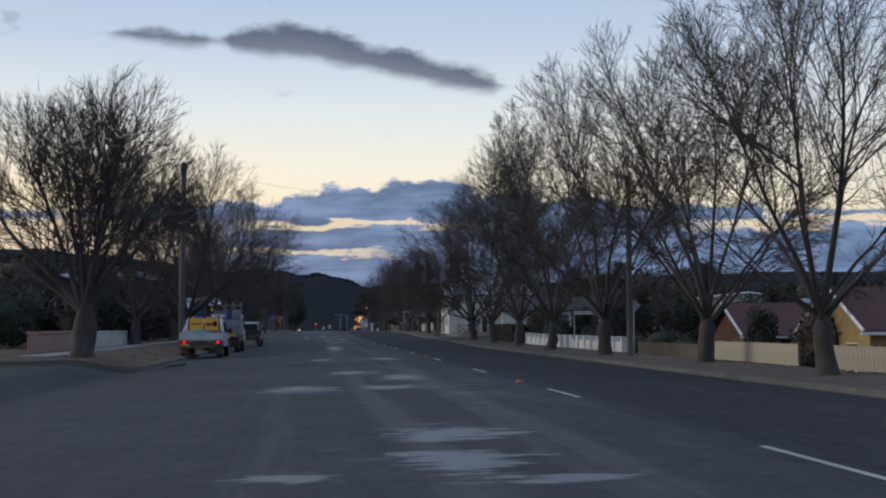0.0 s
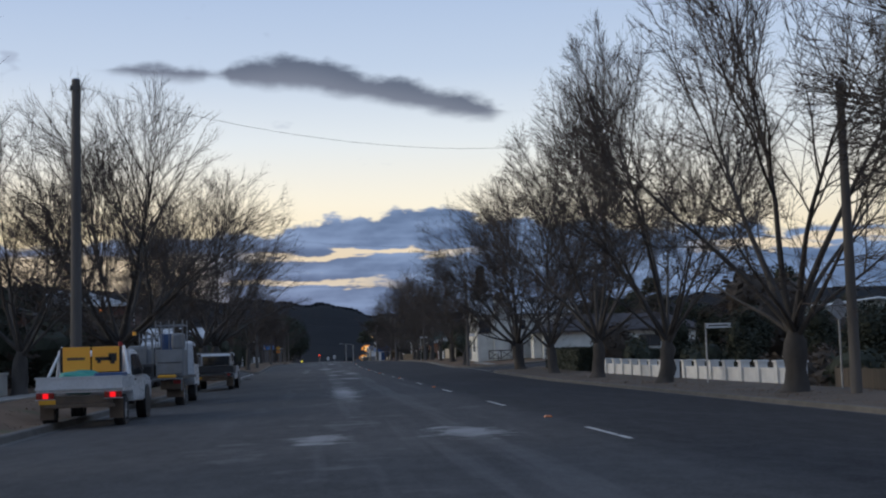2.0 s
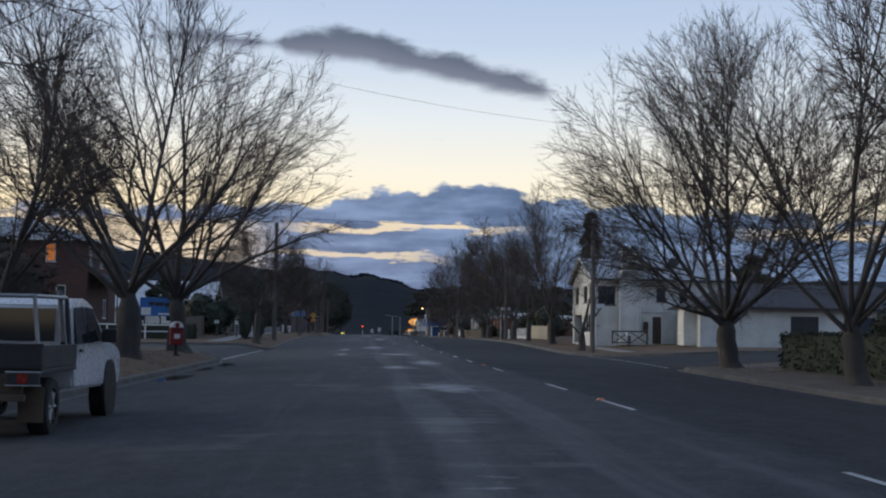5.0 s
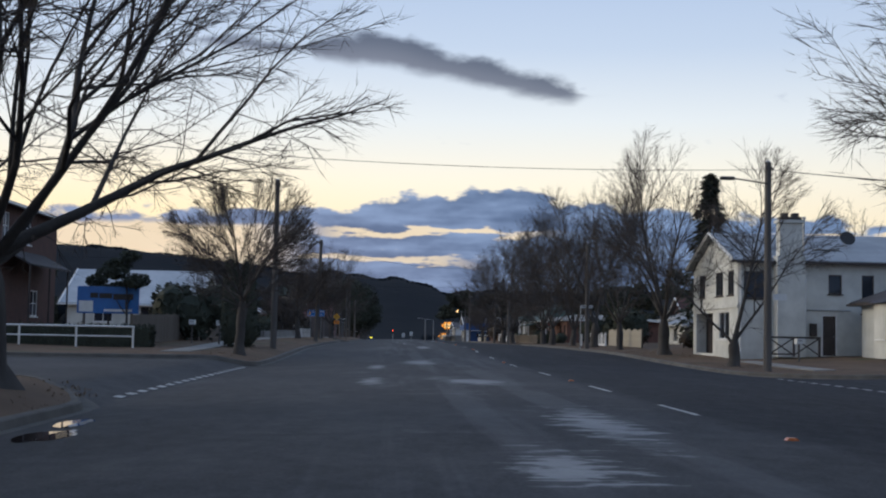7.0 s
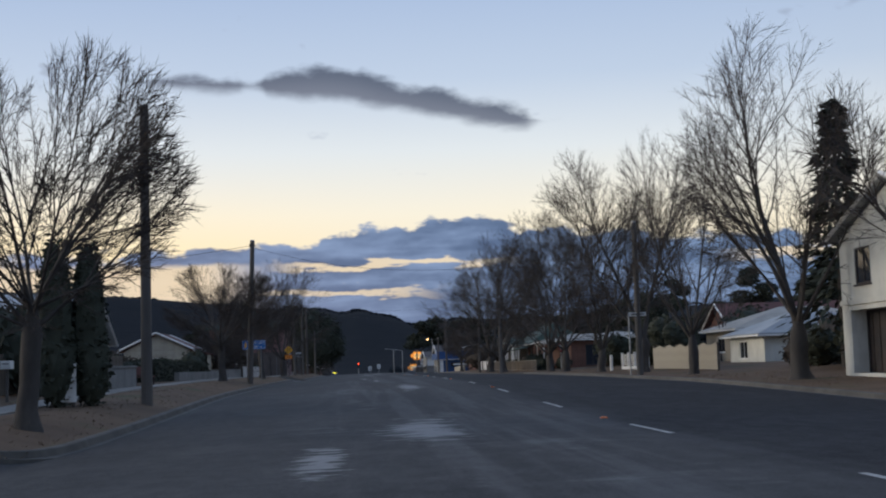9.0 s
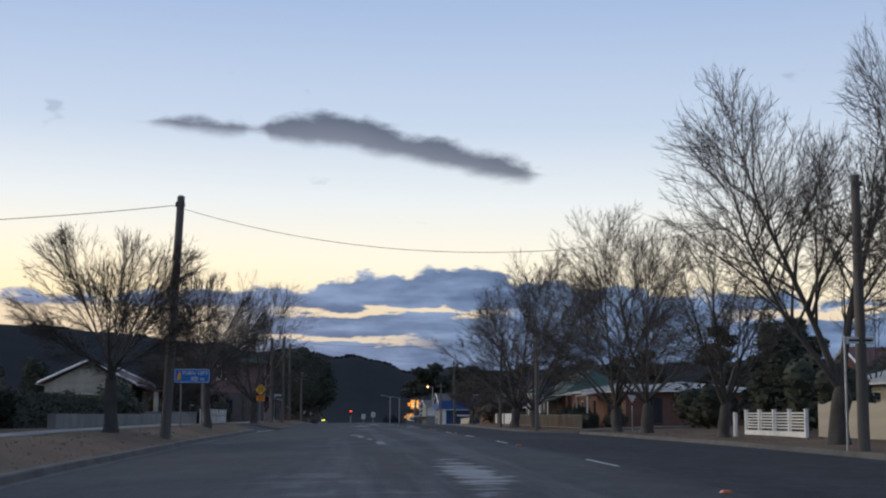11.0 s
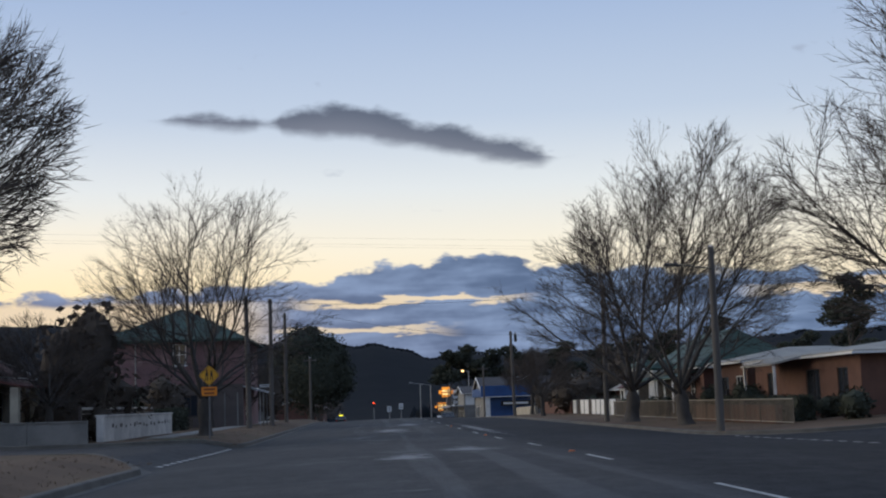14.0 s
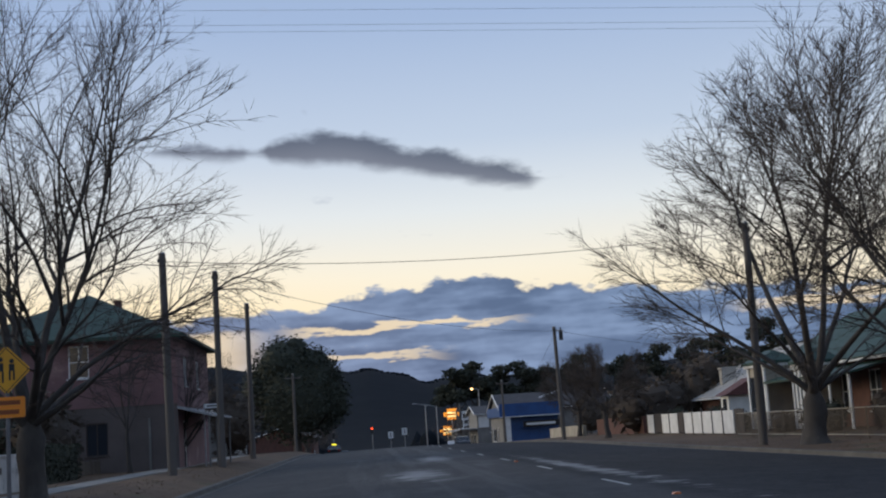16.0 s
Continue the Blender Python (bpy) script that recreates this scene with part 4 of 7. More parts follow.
house("long low house with a pale iron roof among trees", 31.0, 84.0, 12, 8.0, 2.8, "hip", 1.5, CREAM, IRON, [("W", 2, 4, 0.9, 2.1, "win"), ("S", 2, 4, 0.9, 2.1, "win"), ("S", 7, 9, 0.9, 2.1, "win")], z=-1.2)
house("white flat-fronted house with a low iron roof", 35.5, 117.0, 11, 9, 4.1, "gable_y", 0.7, WHITE, IRON, [("S", 1.2, 2.6, 1.2, 2.6, "win"), ("S", 6, 8, 1.2, 2.6, "win"), ("W", 3, 5, 1.2, 2.6, "win")], z=-0.5)

# right side, second block: white two-storey house at the corner and its low white neighbour
big = house("white rendered two-storey house with a blue-grey iron roof", 17.4, 166.5, 10.6, 9.8, 4.9, "gable_x", 1.75, WHITE, IRON,
            [("W", 0.8, 4.6, 0.05, 2.3, "garage"), ("W", 5.9, 8.1, 0.85, 2.35, "win"), ("W", 1.4, 2.8, 3.2, 4.5, "dark"), ("W", 5.2, 6.8, 3.2, 4.5, "dark"), ("W", 7.8, 9.0, 3.2, 4.5, "dark"),
             ("S", 0.3, 1.6, 3.0, 4.4, "dark"), ("S", 4.75, 5.45, 3.3, 4.3, "dark"), ("S", 6.5, 7.15, 2.3, 4.3, "dark"), ("S", 4.4, 5.2, 0.1, 2.2, "door")], z=0.42, over=0.35, gutter=DARKTRIM)
part("band", boxed((-0.06, -0.06, 2.5, -0.003, 9.86, 2.68)), WHITE, big)
part("chimney", boxed((1.85, -0.75, 0, 3.3, -0.01, 5.2), (1.98, -0.7, 5.2, 3.17, -0.05, 6.9), (1.88, -0.8, 6.9, 3.27, 0.05, 7.05)), WHITE, big, "broad rendered outside chimney")
part("chimney_crown", boxed((2.03, -0.68, 7.053, 3.12, -0.07, 7.22), (2.15, -0.6, 7.22, 2.45, -0.15, 7.42), (2.7, -0.6, 7.22, 3.0, -0.15, 7.42)), DARKTRIM, big, "soot-dark chimney crown")
for u in (3.5, 0.12):
    part("downpipe", tubed(((u, -0.08, 0), (u, -0.08, 4.85), 0.05)), TRIM, big)
part("flue", tubed(((3.9, 1.4, 5.1), (3.9, 1.4, 7.3), 0.06)), METAL, big)
part("flue_cap", tubed(((3.9, 1.4, 7.3), (3.9, 1.4, 7.42), 0.11)), METAL, big)
dish = part("satellite_dish", tube(bmesh.new(), (6.6, 2.6, 6.3), (6.6, 2.35, 6.42), 0.05, 0.42, 16), BLACK, big)
part("mast", tubed(((6.6, 2.7, 5.7), (6.6, 2.6, 6.3), 0.03)), METAL, dish)
part("skylight", boxed((4.5, 1.6, 5.71, 5.9, 2.4, 5.75)), PALE, big)
part("pipe_run", tubed(((3.5, -0.06, 2.45), (5.9, -0.06, 2.45), 0.03)), METAL, big)
part("meter_box", boxed((3.75, -0.16, 1.1, 4.1, -0.003, 1.75), bevel=0.015), DARKTRIM, big)
part("porch_rail", boxed((1.0, -1.9, 0.95, 3.7, -1.82, 1.05), (1.0, -1.9, 0.05, 1.1, -1.8, 0.95), (2.3, -1.9, 0.05, 2.4, -1.8, 0.95), (3.6, -1.9, 0.05, 3.7, -1.8, 0.95), (1.1, -1.88, 0.12, 2.3, -1.84, 0.2)), DARKTRIM, big, "dark timber cross-braced rail")
for a, b in ((1.1, 2.3), (2.4, 3.6)):
    part("brace", tubed(((a, -1.86, 0.15), (b, -1.86, 0.95), 0.035), ((a, -1.86, 0.95), (b, -1.86, 0.15), 0.035), sides=6), DARKTRIM, big)
low = house("low white weatherboard house with a dark tiled hip roof", 23.4, 158.5, 17, 6.6, 2.65, "hip", 1.75, BOARD, TILE,
            [("S", 6.4, 8.4, 0.95, 2.15, "dark"), ("S", 10.2, 12.4, 0.95, 2.15, "dark"), ("W", 4.4, 5.6, 1.0, 2.2, "win"), ("S", 14, 15.4, 0.95, 2.15, "dark")], z=0.5, over=0.5, gutter=DARKTRIM)
part("planter_box", boxed((8.75, -0.3, 0.75, 9.95, -0.02, 0.95), bevel=0.01), TRIM, low)
for i in range(9):
    part("weatherboard", boxed((0.0, -0.022, 0.1 + i * 0.28, 6.35, -0.003, 0.13 + i * 0.28)), BOARD, low)
bay = part("bay", boxed((-0.9, 1.0, 0, -0.003, 2.6, 2.6)), WHITE, low)
window_in(low, pose(-0.9, 2.6, 0, 0, 0, -90), 0.3, 1.3, 0.9, 2.1)
part("bay_roof", prism([(-1.2, 2.6), (0.2, 2.6), (0.0, 3.0)], 0.8, 2.8), TILE, low)
house("small house with a pale blue iron roof behind a paling fence", 23.6, 205.0, 8, 7, 2.1, "hip", 1.5, WHITE, IRON, [("W", 2, 3.6, 0.7, 1.8, "win"), ("S", 2.5, 4.2, 0.7, 1.8, "win")], z=0.3)
house("house with a pale tiled hip roof behind cream fencing", 27.0, 221.0, 12, 9, 2.5, "hip", 1.6, CREAM, PALE, [("W", 3, 5, 0.9, 2.1, "win"), ("S", 3, 5, 0.9, 2.1, "win"), ("S", 8, 10, 0.9, 2.1, "win")], z=0.6)
house("dark red-roofed house half hidden by shrubs", 30.0, 233.0, 10, 7, 2.8, "gable_x", 2.0, BRICK, RUST, [("W", 2, 4, 0.9, 2.1, "win"), ("S", 2, 4, 0.9, 2.1, "win")], z=0.7)

# right side, third block
bh = house("orange brick house with a pale hip roof and brown windows", 21.6, 262.0, 12, 16, 2.9, "hip", 0.8, BRICK_O, PALE,
           [("W", 2.2, 3.6, 0.7, 2.3, "dark"), ("W", 8.6, 10.6, 0.3, 2.3, "dark"), ("W", 13, 14.4, 0.8, 2.3, "dark"), ("S", 1.5, 3.0, 0.3, 2.4, "dark"), ("S", 6, 8, 0.9, 2.2, "dark")], z=0.45)
part("porch_roof", prism([(-2.0, 2.55), (0.05, 3.0), (0.05, 3.1), (-2.0, 2.65)], 6.5, 12.0), PALE, bh)
for v in (6.7, 11.8):
    part("porch_post", boxed((-1.9, v - 0.06, 0, -1.78, v + 0.06, 2.55)), TRIM, bh)
house("brown brick house with a flat pale roof edge", 21.6, 279.6, 10, 7.4, 3.0, "hip", 0.8, BRICK_O, PALE, [("S", 1.2, 2.4, 0.8, 2.2, "dark"), ("S", 5, 7, 0.8, 2.2, "dark"), ("W", 1.5, 3.4, 0.8, 2.2, "dark"), ("W", 5, 6.4, 0.8, 2.2, "win")], z=0.5)
vic = house("old brick house with a green iron roof and cream bays", 21.6, 289.6, 6.4, 16.6, 3.0, "hip", 2.6, BRICK, GREEN, [("W", 9.6, 10.9, 0.7, 2.5, "sash"), ("W", 13.0, 14.4, 0.7, 2.5, "sash"), ("W", 5.4, 6.6, 0.1, 2.4, "sash"), ("S", 1.8, 3.0, 0.7, 2.5, "sash"), ("N", 2, 3.2, 0.7, 2.5, "sash")], z=0.45, gutter=TRIM)
part("veranda_roof", prism([(-1.9, 2.3), (0.0, 2.75), (0.0, 2.85), (-1.9, 2.4)], 1.0, 12.8), GREEN, vic)
for v in (1.2, 3.6, 6.0, 8.4, 12.6):
    part("veranda_post", tubed(((-1.8, v, 0), (-1.8, v, 2.35), 0.07)), TRIM, vic)
part("door_screen", boxed((-1.2, 8.7, 0.05, -1.1, 9.9, 2.25), bevel=0.01), YELLOW, vic, "yellow panelled door screen")
for y0, y1, top in ((12.9, 15.9, 3.2), (7.0, 8.2, 2.9)):
    bay = part("bay", boxed((-1.7, y0, 0, -0.003, y1, top)), CREAM, vic, "cream rendered bay")
    for k in range(3):
        v = y0 + 0.12 + (y1 - y0 - 0.24) * k / 2
        part("pilaster", boxed((-1.79, v - 0.11, 0, -1.703, v + 0.11, top)), TRIM, bay)
        if k < 2:
            q = y0 + 0.3 + (y1 - y0) * k / 2
            part("pane", boxed((-1.735, q, 0.9, -1.703, q + (y1 - y0) / 2 - 0.4, top - 0.5)), GLASS, bay)
    part("cornice", boxed((-1.9, y0 - 0.15, top, 0.0, y1 + 0.15, top + 0.14)), TRIM, bay)
    part("bay_roof", roof_mesh(-2.0, y0 - 0.2, 0.1, y1 + 0.2, top + 0.28, 0.6, "hip"), GREEN, bay)
cot = house("white cottage with a pale grey iron roof and chimney", 22.6, 315.5, 13, 20, 1.95, "hip", 3.3, BRICK, PALE, [("W", 1.4, 2.8, 0.6, 1.7, "sash"), ("W", 8, 9.4, 0.6, 1.7, "sash"), ("S", 2, 3.4, 0.6, 1.7, "sash")], z=0.4)
part("chimney", boxed((1.2, 9.2, 1.9, 2.2, 9.9, 3.9), (1.14, 9.14, 3.9, 2.26, 9.96, 4.05)), PALE, cot, "pale rendered chimney")
part("porch", boxed((-1.6, -1.8, 0, -0.003, -0.1, 2.0)), WHITE, cot, "white porch")
part("porch_roof", prism([(-1.9, 2.0), (0.3, 2.0), (0.3, 3.0), (-0.1, 3.0)], -2.1, 0.2), RUST, cot, "dull red porch roof")
part("porch_door", boxed((-1.63, -1.4, 0.1, -1.603, -0.6, 1.8)), GLASS, cot)
house("low green-roofed shed beyond the brick wall", 24.0, 338.0, 9, 7, 2.2, "gable_x", 1.3, CREAM, GREEN, [("S", 2, 3.5, 0.8, 1.9, "win")], z=-0.2)

# left side
house("cream house with a red tiled hip roof behind shrubs", -30.0, 84.0, 11, 10, 3.0, "hip", 1.9, CREAM, RUST, [("S", 6.5, 8.3, 1.0, 2.3, "win"), ("E", 2, 4, 1.0, 2.3, "win")], z=1.0, trim=DARKTRIM)
house("small brick outbuilding with a dark tiled roof", -24.0, 104.0, 7, 8, 2.9, "gable_y", 1.2, BRICK, TILE, [("E", 2, 4, 1.0, 2.2, "dark"), ("S", 2, 4, 1.0, 2.2, "dark")], z=1.2, trim=DARKTRIM)
# a darker tone of the red brick, for this house alone
DARK_BRICK = surface("dark_red_brick", (0.105, 0.052, 0.042), (0.065, 0.036, 0.031), 1.6, 0.9, 0.3, 14)
br = house("red brick two-storey house with a pale iron roof", -33.5, 165.0, 13.5, 11, 6.4, "hip", 1.9, DARK_BRICK, IRON, [("S", 10.5, 11.2, 4.8, 6.1, "lit"), ("S", 11.3, 12.0, 2.3, 3.1, "win"), ("S", 4, 5.4, 4.6, 6.0, "dark"), ("S", 8.0, 9.2, 0.7, 2.2, "dark"), ("E", 0.5, 1.6, 4.6, 6.0, "sash"), ("E", 4.4, 5.6, 4.6, 6.0, "sash"), ("E", 6, 7.4, 0.8, 2.2, "sash")], z=1.0)
part("awning", prism([(13.5, 4.1), (15.0, 3.3), (15.0, 3.4), (13.5, 4.2)], 0.3, 8.5), TILE, br)
for v in (0.6, 4.4, 8.2):
    part("awning_post", tubed(((14.9, v, -0.2), (14.9, v, 3.3), 0.05)), DARKTRIM, br)
house("pale gabled house with a white roof behind trees", -24.5, 197.0, 9.5, 10, 2.2, "gable_x", 2.7, WHITE, surface("white_roof_sheet", (0.46, 0.49, 0.52), (0.34, 0.37, 0.40), 0.6, 0.6, 0.1, 12, fine=0.1), [("S", 2, 3.4, 0.9, 2.1, "win"), ("S", 5.4, 6.8, 0.9, 2.1, "win")], z=0.8)
cg = house("cream gabled house with a red iron roof and side porch", -23.2, 259.2, 6.4, 9, 2.8, "gable_y", 1.7, CREAM, RUST, [("E", 3.6, 5.4, 0.8, 2.2, "sash"), ("S", 2.0, 3.6, 0.8, 2.1, "sash")], z=0.65)
part("porch_roof", prism([(6.45, 2.75), (8.55, 2.25), (8.55, 2.33), (6.45, 2.87)], 0.0, 7.0), RUST, cg)
for v in (0.25, 3.4, 6.6):
    part("porch_pillar", boxed((8.1, v - 0.17, -0.3, 8.44, v + 0.17, 2.27), bevel=0.015), CREAM, cg)
for a, b in ((0.43, 3.22), (3.58, 6.42)):
    part("porch_wall", boxed((8.17, a, -0.3, 8.37, b, 0.75), bevel=0.01), CREAM, cg)
pk = house("faded pink two-storey house with a green hip roof", -19.1, 297.5, 9.8, 12.0, 6.1, "hip", 2.6, PINK, GREEN, [("S", 4.88, 5.82, 4.4, 5.9, "sash"), ("S", 1.2, 2.2, 0.9, 2.4, "sash"), ("S", 5.6, 6.6, 0.8, 2.3, "dark"), ("E", 2.4, 3.5, 3.9, 5.3, "sash"), ("E", 7, 8.1, 3.9, 5.3, "sash"), ("E", 1.6, 2.6, 0.05, 2.2, "door")], z=0.5, gutter=GREEN)
part("string_course", boxed((-0.05, -0.06, 3.0, 9.85, -0.003, 3.14)), PINK, pk)
part("downpipe", tubed(((2.3, -0.07, 0.0), (2.3, -0.07, 6.0), 0.045)), PALE, pk)
part("awning", prism([(9.8, 2.75), (11.35, 2.3), (11.35, 2.38), (9.8, 2.87)], -0.2, 9.0), IRON, pk)
for v in (0.0, 3.0, 6.0, 8.8):
    part("awning_post", tubed(((11.2, v, -0.1), (11.2, v, 2.35), 0.045)), STONE, pk)
for u in (8.5, 9.4):
    part("pilaster", boxed((u - 0.05, -0.12, 0, u + 0.05, -0.003, 2.4)), STONE, pk)
bm = wall_panel(9.8, 3.0, [(1.2, 2.2, 0.9, 2.4), (5.6, 6.6, 0.8, 2.3)], 0.02)
part("lower_render", bm, surface("grey_brown_render", (0.135, 0.112, 0.105), (0.08, 0.07, 0.066), 0.5, 0.9, 0.25, 16), pk, "grey-brown lower render").matrix_basis = Matrix.Translation((0, -0.025, 0))
part("chimney", boxed((5.3, 9.3, 7.6, 5.66, 9.7, 8.85), (5.26, 9.26, 8.85, 5.70, 9.74, 8.95)), BRICK, pk)
house("plain dark shop building beyond the pink house", -19.0, 334.0, 8, 16, 3.2, "gable_y", 1.2, STONE, TILE, [("E", 2, 5, 0.6, 2.4, "win"), ("E", 8, 11, 0.6, 2.4, "win")], z=0.2)

# shops beyond the crest
SHOPBLUE = surface("deep_blue_shop_paint", (0.014, 0.075, 0.24), (0.010, 0.05, 0.17), 0.8, 0.5, 0.05, 16)
shop = house("blue-fronted shop with a grey iron gable roof", 17.4, 410.0, 15, 16, 4.6, "gable_x", 2.2, STONE, TILE, [("W", 2.0, 7.0, 0.4, 2.2, "win"), ("W", 9.0, 10.4, 0.1, 2.3, "door"), ("S", 1.6, 3.4, 0.2, 2.9, "win"), ("S", 4.6, 6.8, 0.9, 2.3, "win")], z=-1.35, name="shop", category="shop")
part("fascia", boxed((-0.5, -1.6, 3.7, 7.6, -0.203, 5.4), (-0.5, -0.2, 3.7, -0.203, 16.3, 5.0)), SHOPBLUE, shop, "deep blue fascia board")
part("fascia_stripe", boxed((-0.55, -1.64, 3.6, 7.65, -1.603, 3.72)), SIGNWHITE, shop)
part("pillar", boxed((0.2, -1.5, 0, 0.9, -1.1, 3.6)), SIGNWHITE, shop, "white pillar")
part("shop_wall", boxed((1.0, -0.26, 0.0, 7.4, -0.203, 3.6)), SHOPBLUE, shop, "deep blue shop wall")
part("name_board", boxed((2.6, -1.3, 2.2, 7.4, -1.2, 3.0)), BLACK, shop)
part("lettering_bar", boxed((3.0, -1.33, 2.45, 6.9, -1.303, 2.75)), SIGNWHITE, shop)
part("roof_flashing", tubed(((5.0, -0.5, 6.0), (8.2, -0.5, 6.9), 0.09)), SIGNWHITE, shop)
dk = house("dark grey shop with a deep street awning", 16.2, 436.0, 12, 16, 5.4, "gable_x", 1.3, STONE, TILE, [("W", 2, 6, 0.4, 2.4, "win"), ("W", 8, 12, 0.4, 2.4, "win"), ("S", 2, 5, 2.6, 3.6, "win")], z=-2.3, name="shop", category="shop")
part("awning", boxed((-2.6, 0, 3.2, -0.003, 16, 3.36)), METAL, dk)
part("side_panel", boxed((0.2, -0.1, 3.4, 1.8, -0.003, 5.2)), SIGNWHITE, dk)
house("pale shop building far down the street", 14.8, 462.0, 12, 16, 4.0, "gable_y", 1.0, STONE, IRON, [("W", 2, 6, 0.4, 2.4, "win"), ("S", 2, 5, 0.4, 2.4, "win")], z=-3.4, name="shop", category="shop")
house("brown shop building far down the street", -19.0, 440.0, 10, 20, 4.4, "gable_y", 1.6, BRICK, RUST, [("E", 2, 6, 0.4, 2.4, "win"), ("S", 5, 8, 0.4, 2.4, "win")], z=-3.2, name="shop", category="shop")


# ---------------------------------------------------------------- fences and walls
def fence_line(label, x, y0, y1, build, group="", name="fence"):
    f = thing(name, pose(0, 0, 0), label, "fence", group)
    build(f, x, y0, y1)
    return f


def pillar_fence(f, x, y0, y1):
    n = round((y1 - y0) / 2.15)
    pm = pn = None
    for i in range(n + 1):
        y = y0 + (y1 - y0) * i / n
        z = ground(x, y)
        if pm is None:
            pm = part("pillar", boxed((-0.2, -0.2, -0.3, 0.2, 0.2, 0.86), (-0.25, -0.25, 0.86, 0.25, 0.25, 0.94), bevel=0.012), TRIM, f)
            pn = part("panel", boxed((-0.1, 0.241, -0.3, 0.1, (y1 - y0) / n - 0.241, 0.56), (-0.14, 0.241, 0.56, 0.14, (y1 - y0) / n - 0.241, 0.63)), TRIM, f)
            pm.matrix_basis = pn.matrix_basis = Matrix.Translation((x, y, z))
            continue
        p = new("pillar", pm.data)
        p.parent, p.matrix_basis = f, Matrix.Translation((x, y, z))
        if i < n and i not in (7, 8):
            q = new("panel", pn.data)
            q.parent, q.matrix_basis = f, Matrix.Translation((x, y, z))


def paling_fence(height, gap, wide, material, posts=2.4, scallop=0.0, rail=TIMBER):
    def build(f, x, y0, y1):
        n = int((y1 - y0) / (wide + gap))
        first = part("paling", boxed((-0.012, -wide / 2, 0.03, 0.012, wide / 2, height), bevel=0.003), material, f)
        first.matrix_basis = Matrix.Translation((x, y0, ground(x, y0)))
        for i in range(1, n + 1):
            y = y0 + i * (wide + gap)
            p = new("paling", first.data)
            s = 1 + scallop * math.cos(2 * math.pi * (y - y0) / posts) + random.uniform(-0.012, 0.012)
            p.parent, p.matrix_basis = f, Matrix.Translation((x, y, ground(x, y))) @ Matrix.Diagonal((1, 1, s, 1))
        m = int((y1 - y0) / posts)
        for i in range(m + 1):
            y = y0 + (y1 - y0) * i / max(1, m)
            p = part("post", boxed((0.015 if x > 0 else -0.13, -0.06, -0.3, 0.13 if x > 0 else -0.015, 0.06, height + 0.06), bevel=0.006), rail, f)
            p.matrix_basis = Matrix.Translation((x, y, ground(x, y)))
        for h in (0.25, 0.8):
            bm = bmesh.new()
            s = 0.04 if x > 0 else -0.04
            a, b = Vector((x + s, y0, ground(x, y0) + height * h)), Vector((x + s, y1, ground(x, y1) + height * h))
            tube(bm, a, b, 0.035, sides=4)
            part("rail", bm, rail, f)
    return build


def wall_line(height, thick, material, cap=True):
    def build(f, x, y0, y1):
        n = max(2, int((y1 - y0) / 2.5))
        for i in range(n):
            a, b = y0 + (y1 - y0) * i / n, y0 + (y1 - y0) * (i + 1) / n - 0.012
            z = ground(x, (a + b) / 2)
            part("wall_panel", boxed((x - thick / 2, a, z - 0.4, x + thick / 2, b, z + height), bevel=0.012), material, f)
            if cap:
                part("coping", boxed((x - thick / 2 - 0.05, a - 0.004, z + height + 0.002, x + thick / 2 + 0.05, b + 0.004, z + height + 0.08), bevel=0.012), material, f)
    return build


fence_line("low white masonry fence with square pillars", 18.2, 72.6, 107.5, pillar_fence)
fence_line("cream panel fence along the footpath", 17.9, 44.0, 56.5, paling_fence(0.85, 0.01, 0.3, CREAM, 1.8))
fence_line("worn cream panel fence by a tree", 17.9, 30.0, 41.0, paling_fence(0.85, 0.02, 0.3, CREAM, 1.8))
fence_line("weathered brown timber fence between gardens", 18.3, 57.5, 69.5, paling_fence(0.7, 0.03, 0.2, TIMBER, 2.4))
fence_line("cream scalloped paling fence", 18.0, 195.4, 209.6, paling_fence(1.35, 0.006, 0.19, CREAM, 2.5, 0.05))


def rail_fence(f, x, y0, y1):
    n = round((y1 - y0) / 1.9)
    for i in range(n + 1):
        y = y0 + (y1 - y0) * i / n
        z = ground(x, y)
        part("post", boxed((x - 0.07, y - 0.07, z - 0.3, x + 0.07, y + 0.07, z + 1.08), (x - 0.09, y - 0.09, z + 1.08, x + 0.09, y + 0.09, z + 1.12), bevel=0.008), TRIM, f)
        if i < n:
            b = y + (y1 - y0) / n - 0.074
            for k in range(6):
                h = 0.30 + 0.125 * k
                part("rail", boxed((x - 0.02, y + 0.074, z + h, x + 0.02, b, z + h + 0.055)), TRIM, f)
            part("plinth", boxed((x - 0.06, y + 0.074, z - 0.3, x + 0.06, b, z + 0.2)), TRIM, f)


fence_line("white front fence of level rails on a low plinth", 17.9, 210.7, 218.6, rail_fence)
fence_line("low brick garden wall along the footpath", 17.8, 262.0, 277.0, wall_line(0.75, 0.24, BRICK))


def mesh_fence(f, x, y0, y1):
    n = int((y1 - y0) / 2.4)
    for i in range(n + 1):
        y = y0 + (y1 - y0) * i / n
        part("post", tubed(((x, y, ground(x, y) - 0.2), (x, y, ground(x, y) + 1.15), 0.03)), TIMBER, f)
    for h in (0.1, 1.1):
        part("rail", tubed(((x, y0, ground(x, y0) + h), (x, y1, ground(x, y1) + h), 0.02), sides=6), CREAM, f)
    bm = bmesh.new()
    for i in range(int((y1 - y0) / 0.07)):
        y = y0 + 0.06 + i * 0.07
        tube(bm, (x, y, ground(x, y) + 0.1), (x, y, ground(x, y) + 1.1), 0.007, sides=3)
    part("wire_infill", bm, TIMBER, f, "rusty brown wire infill")


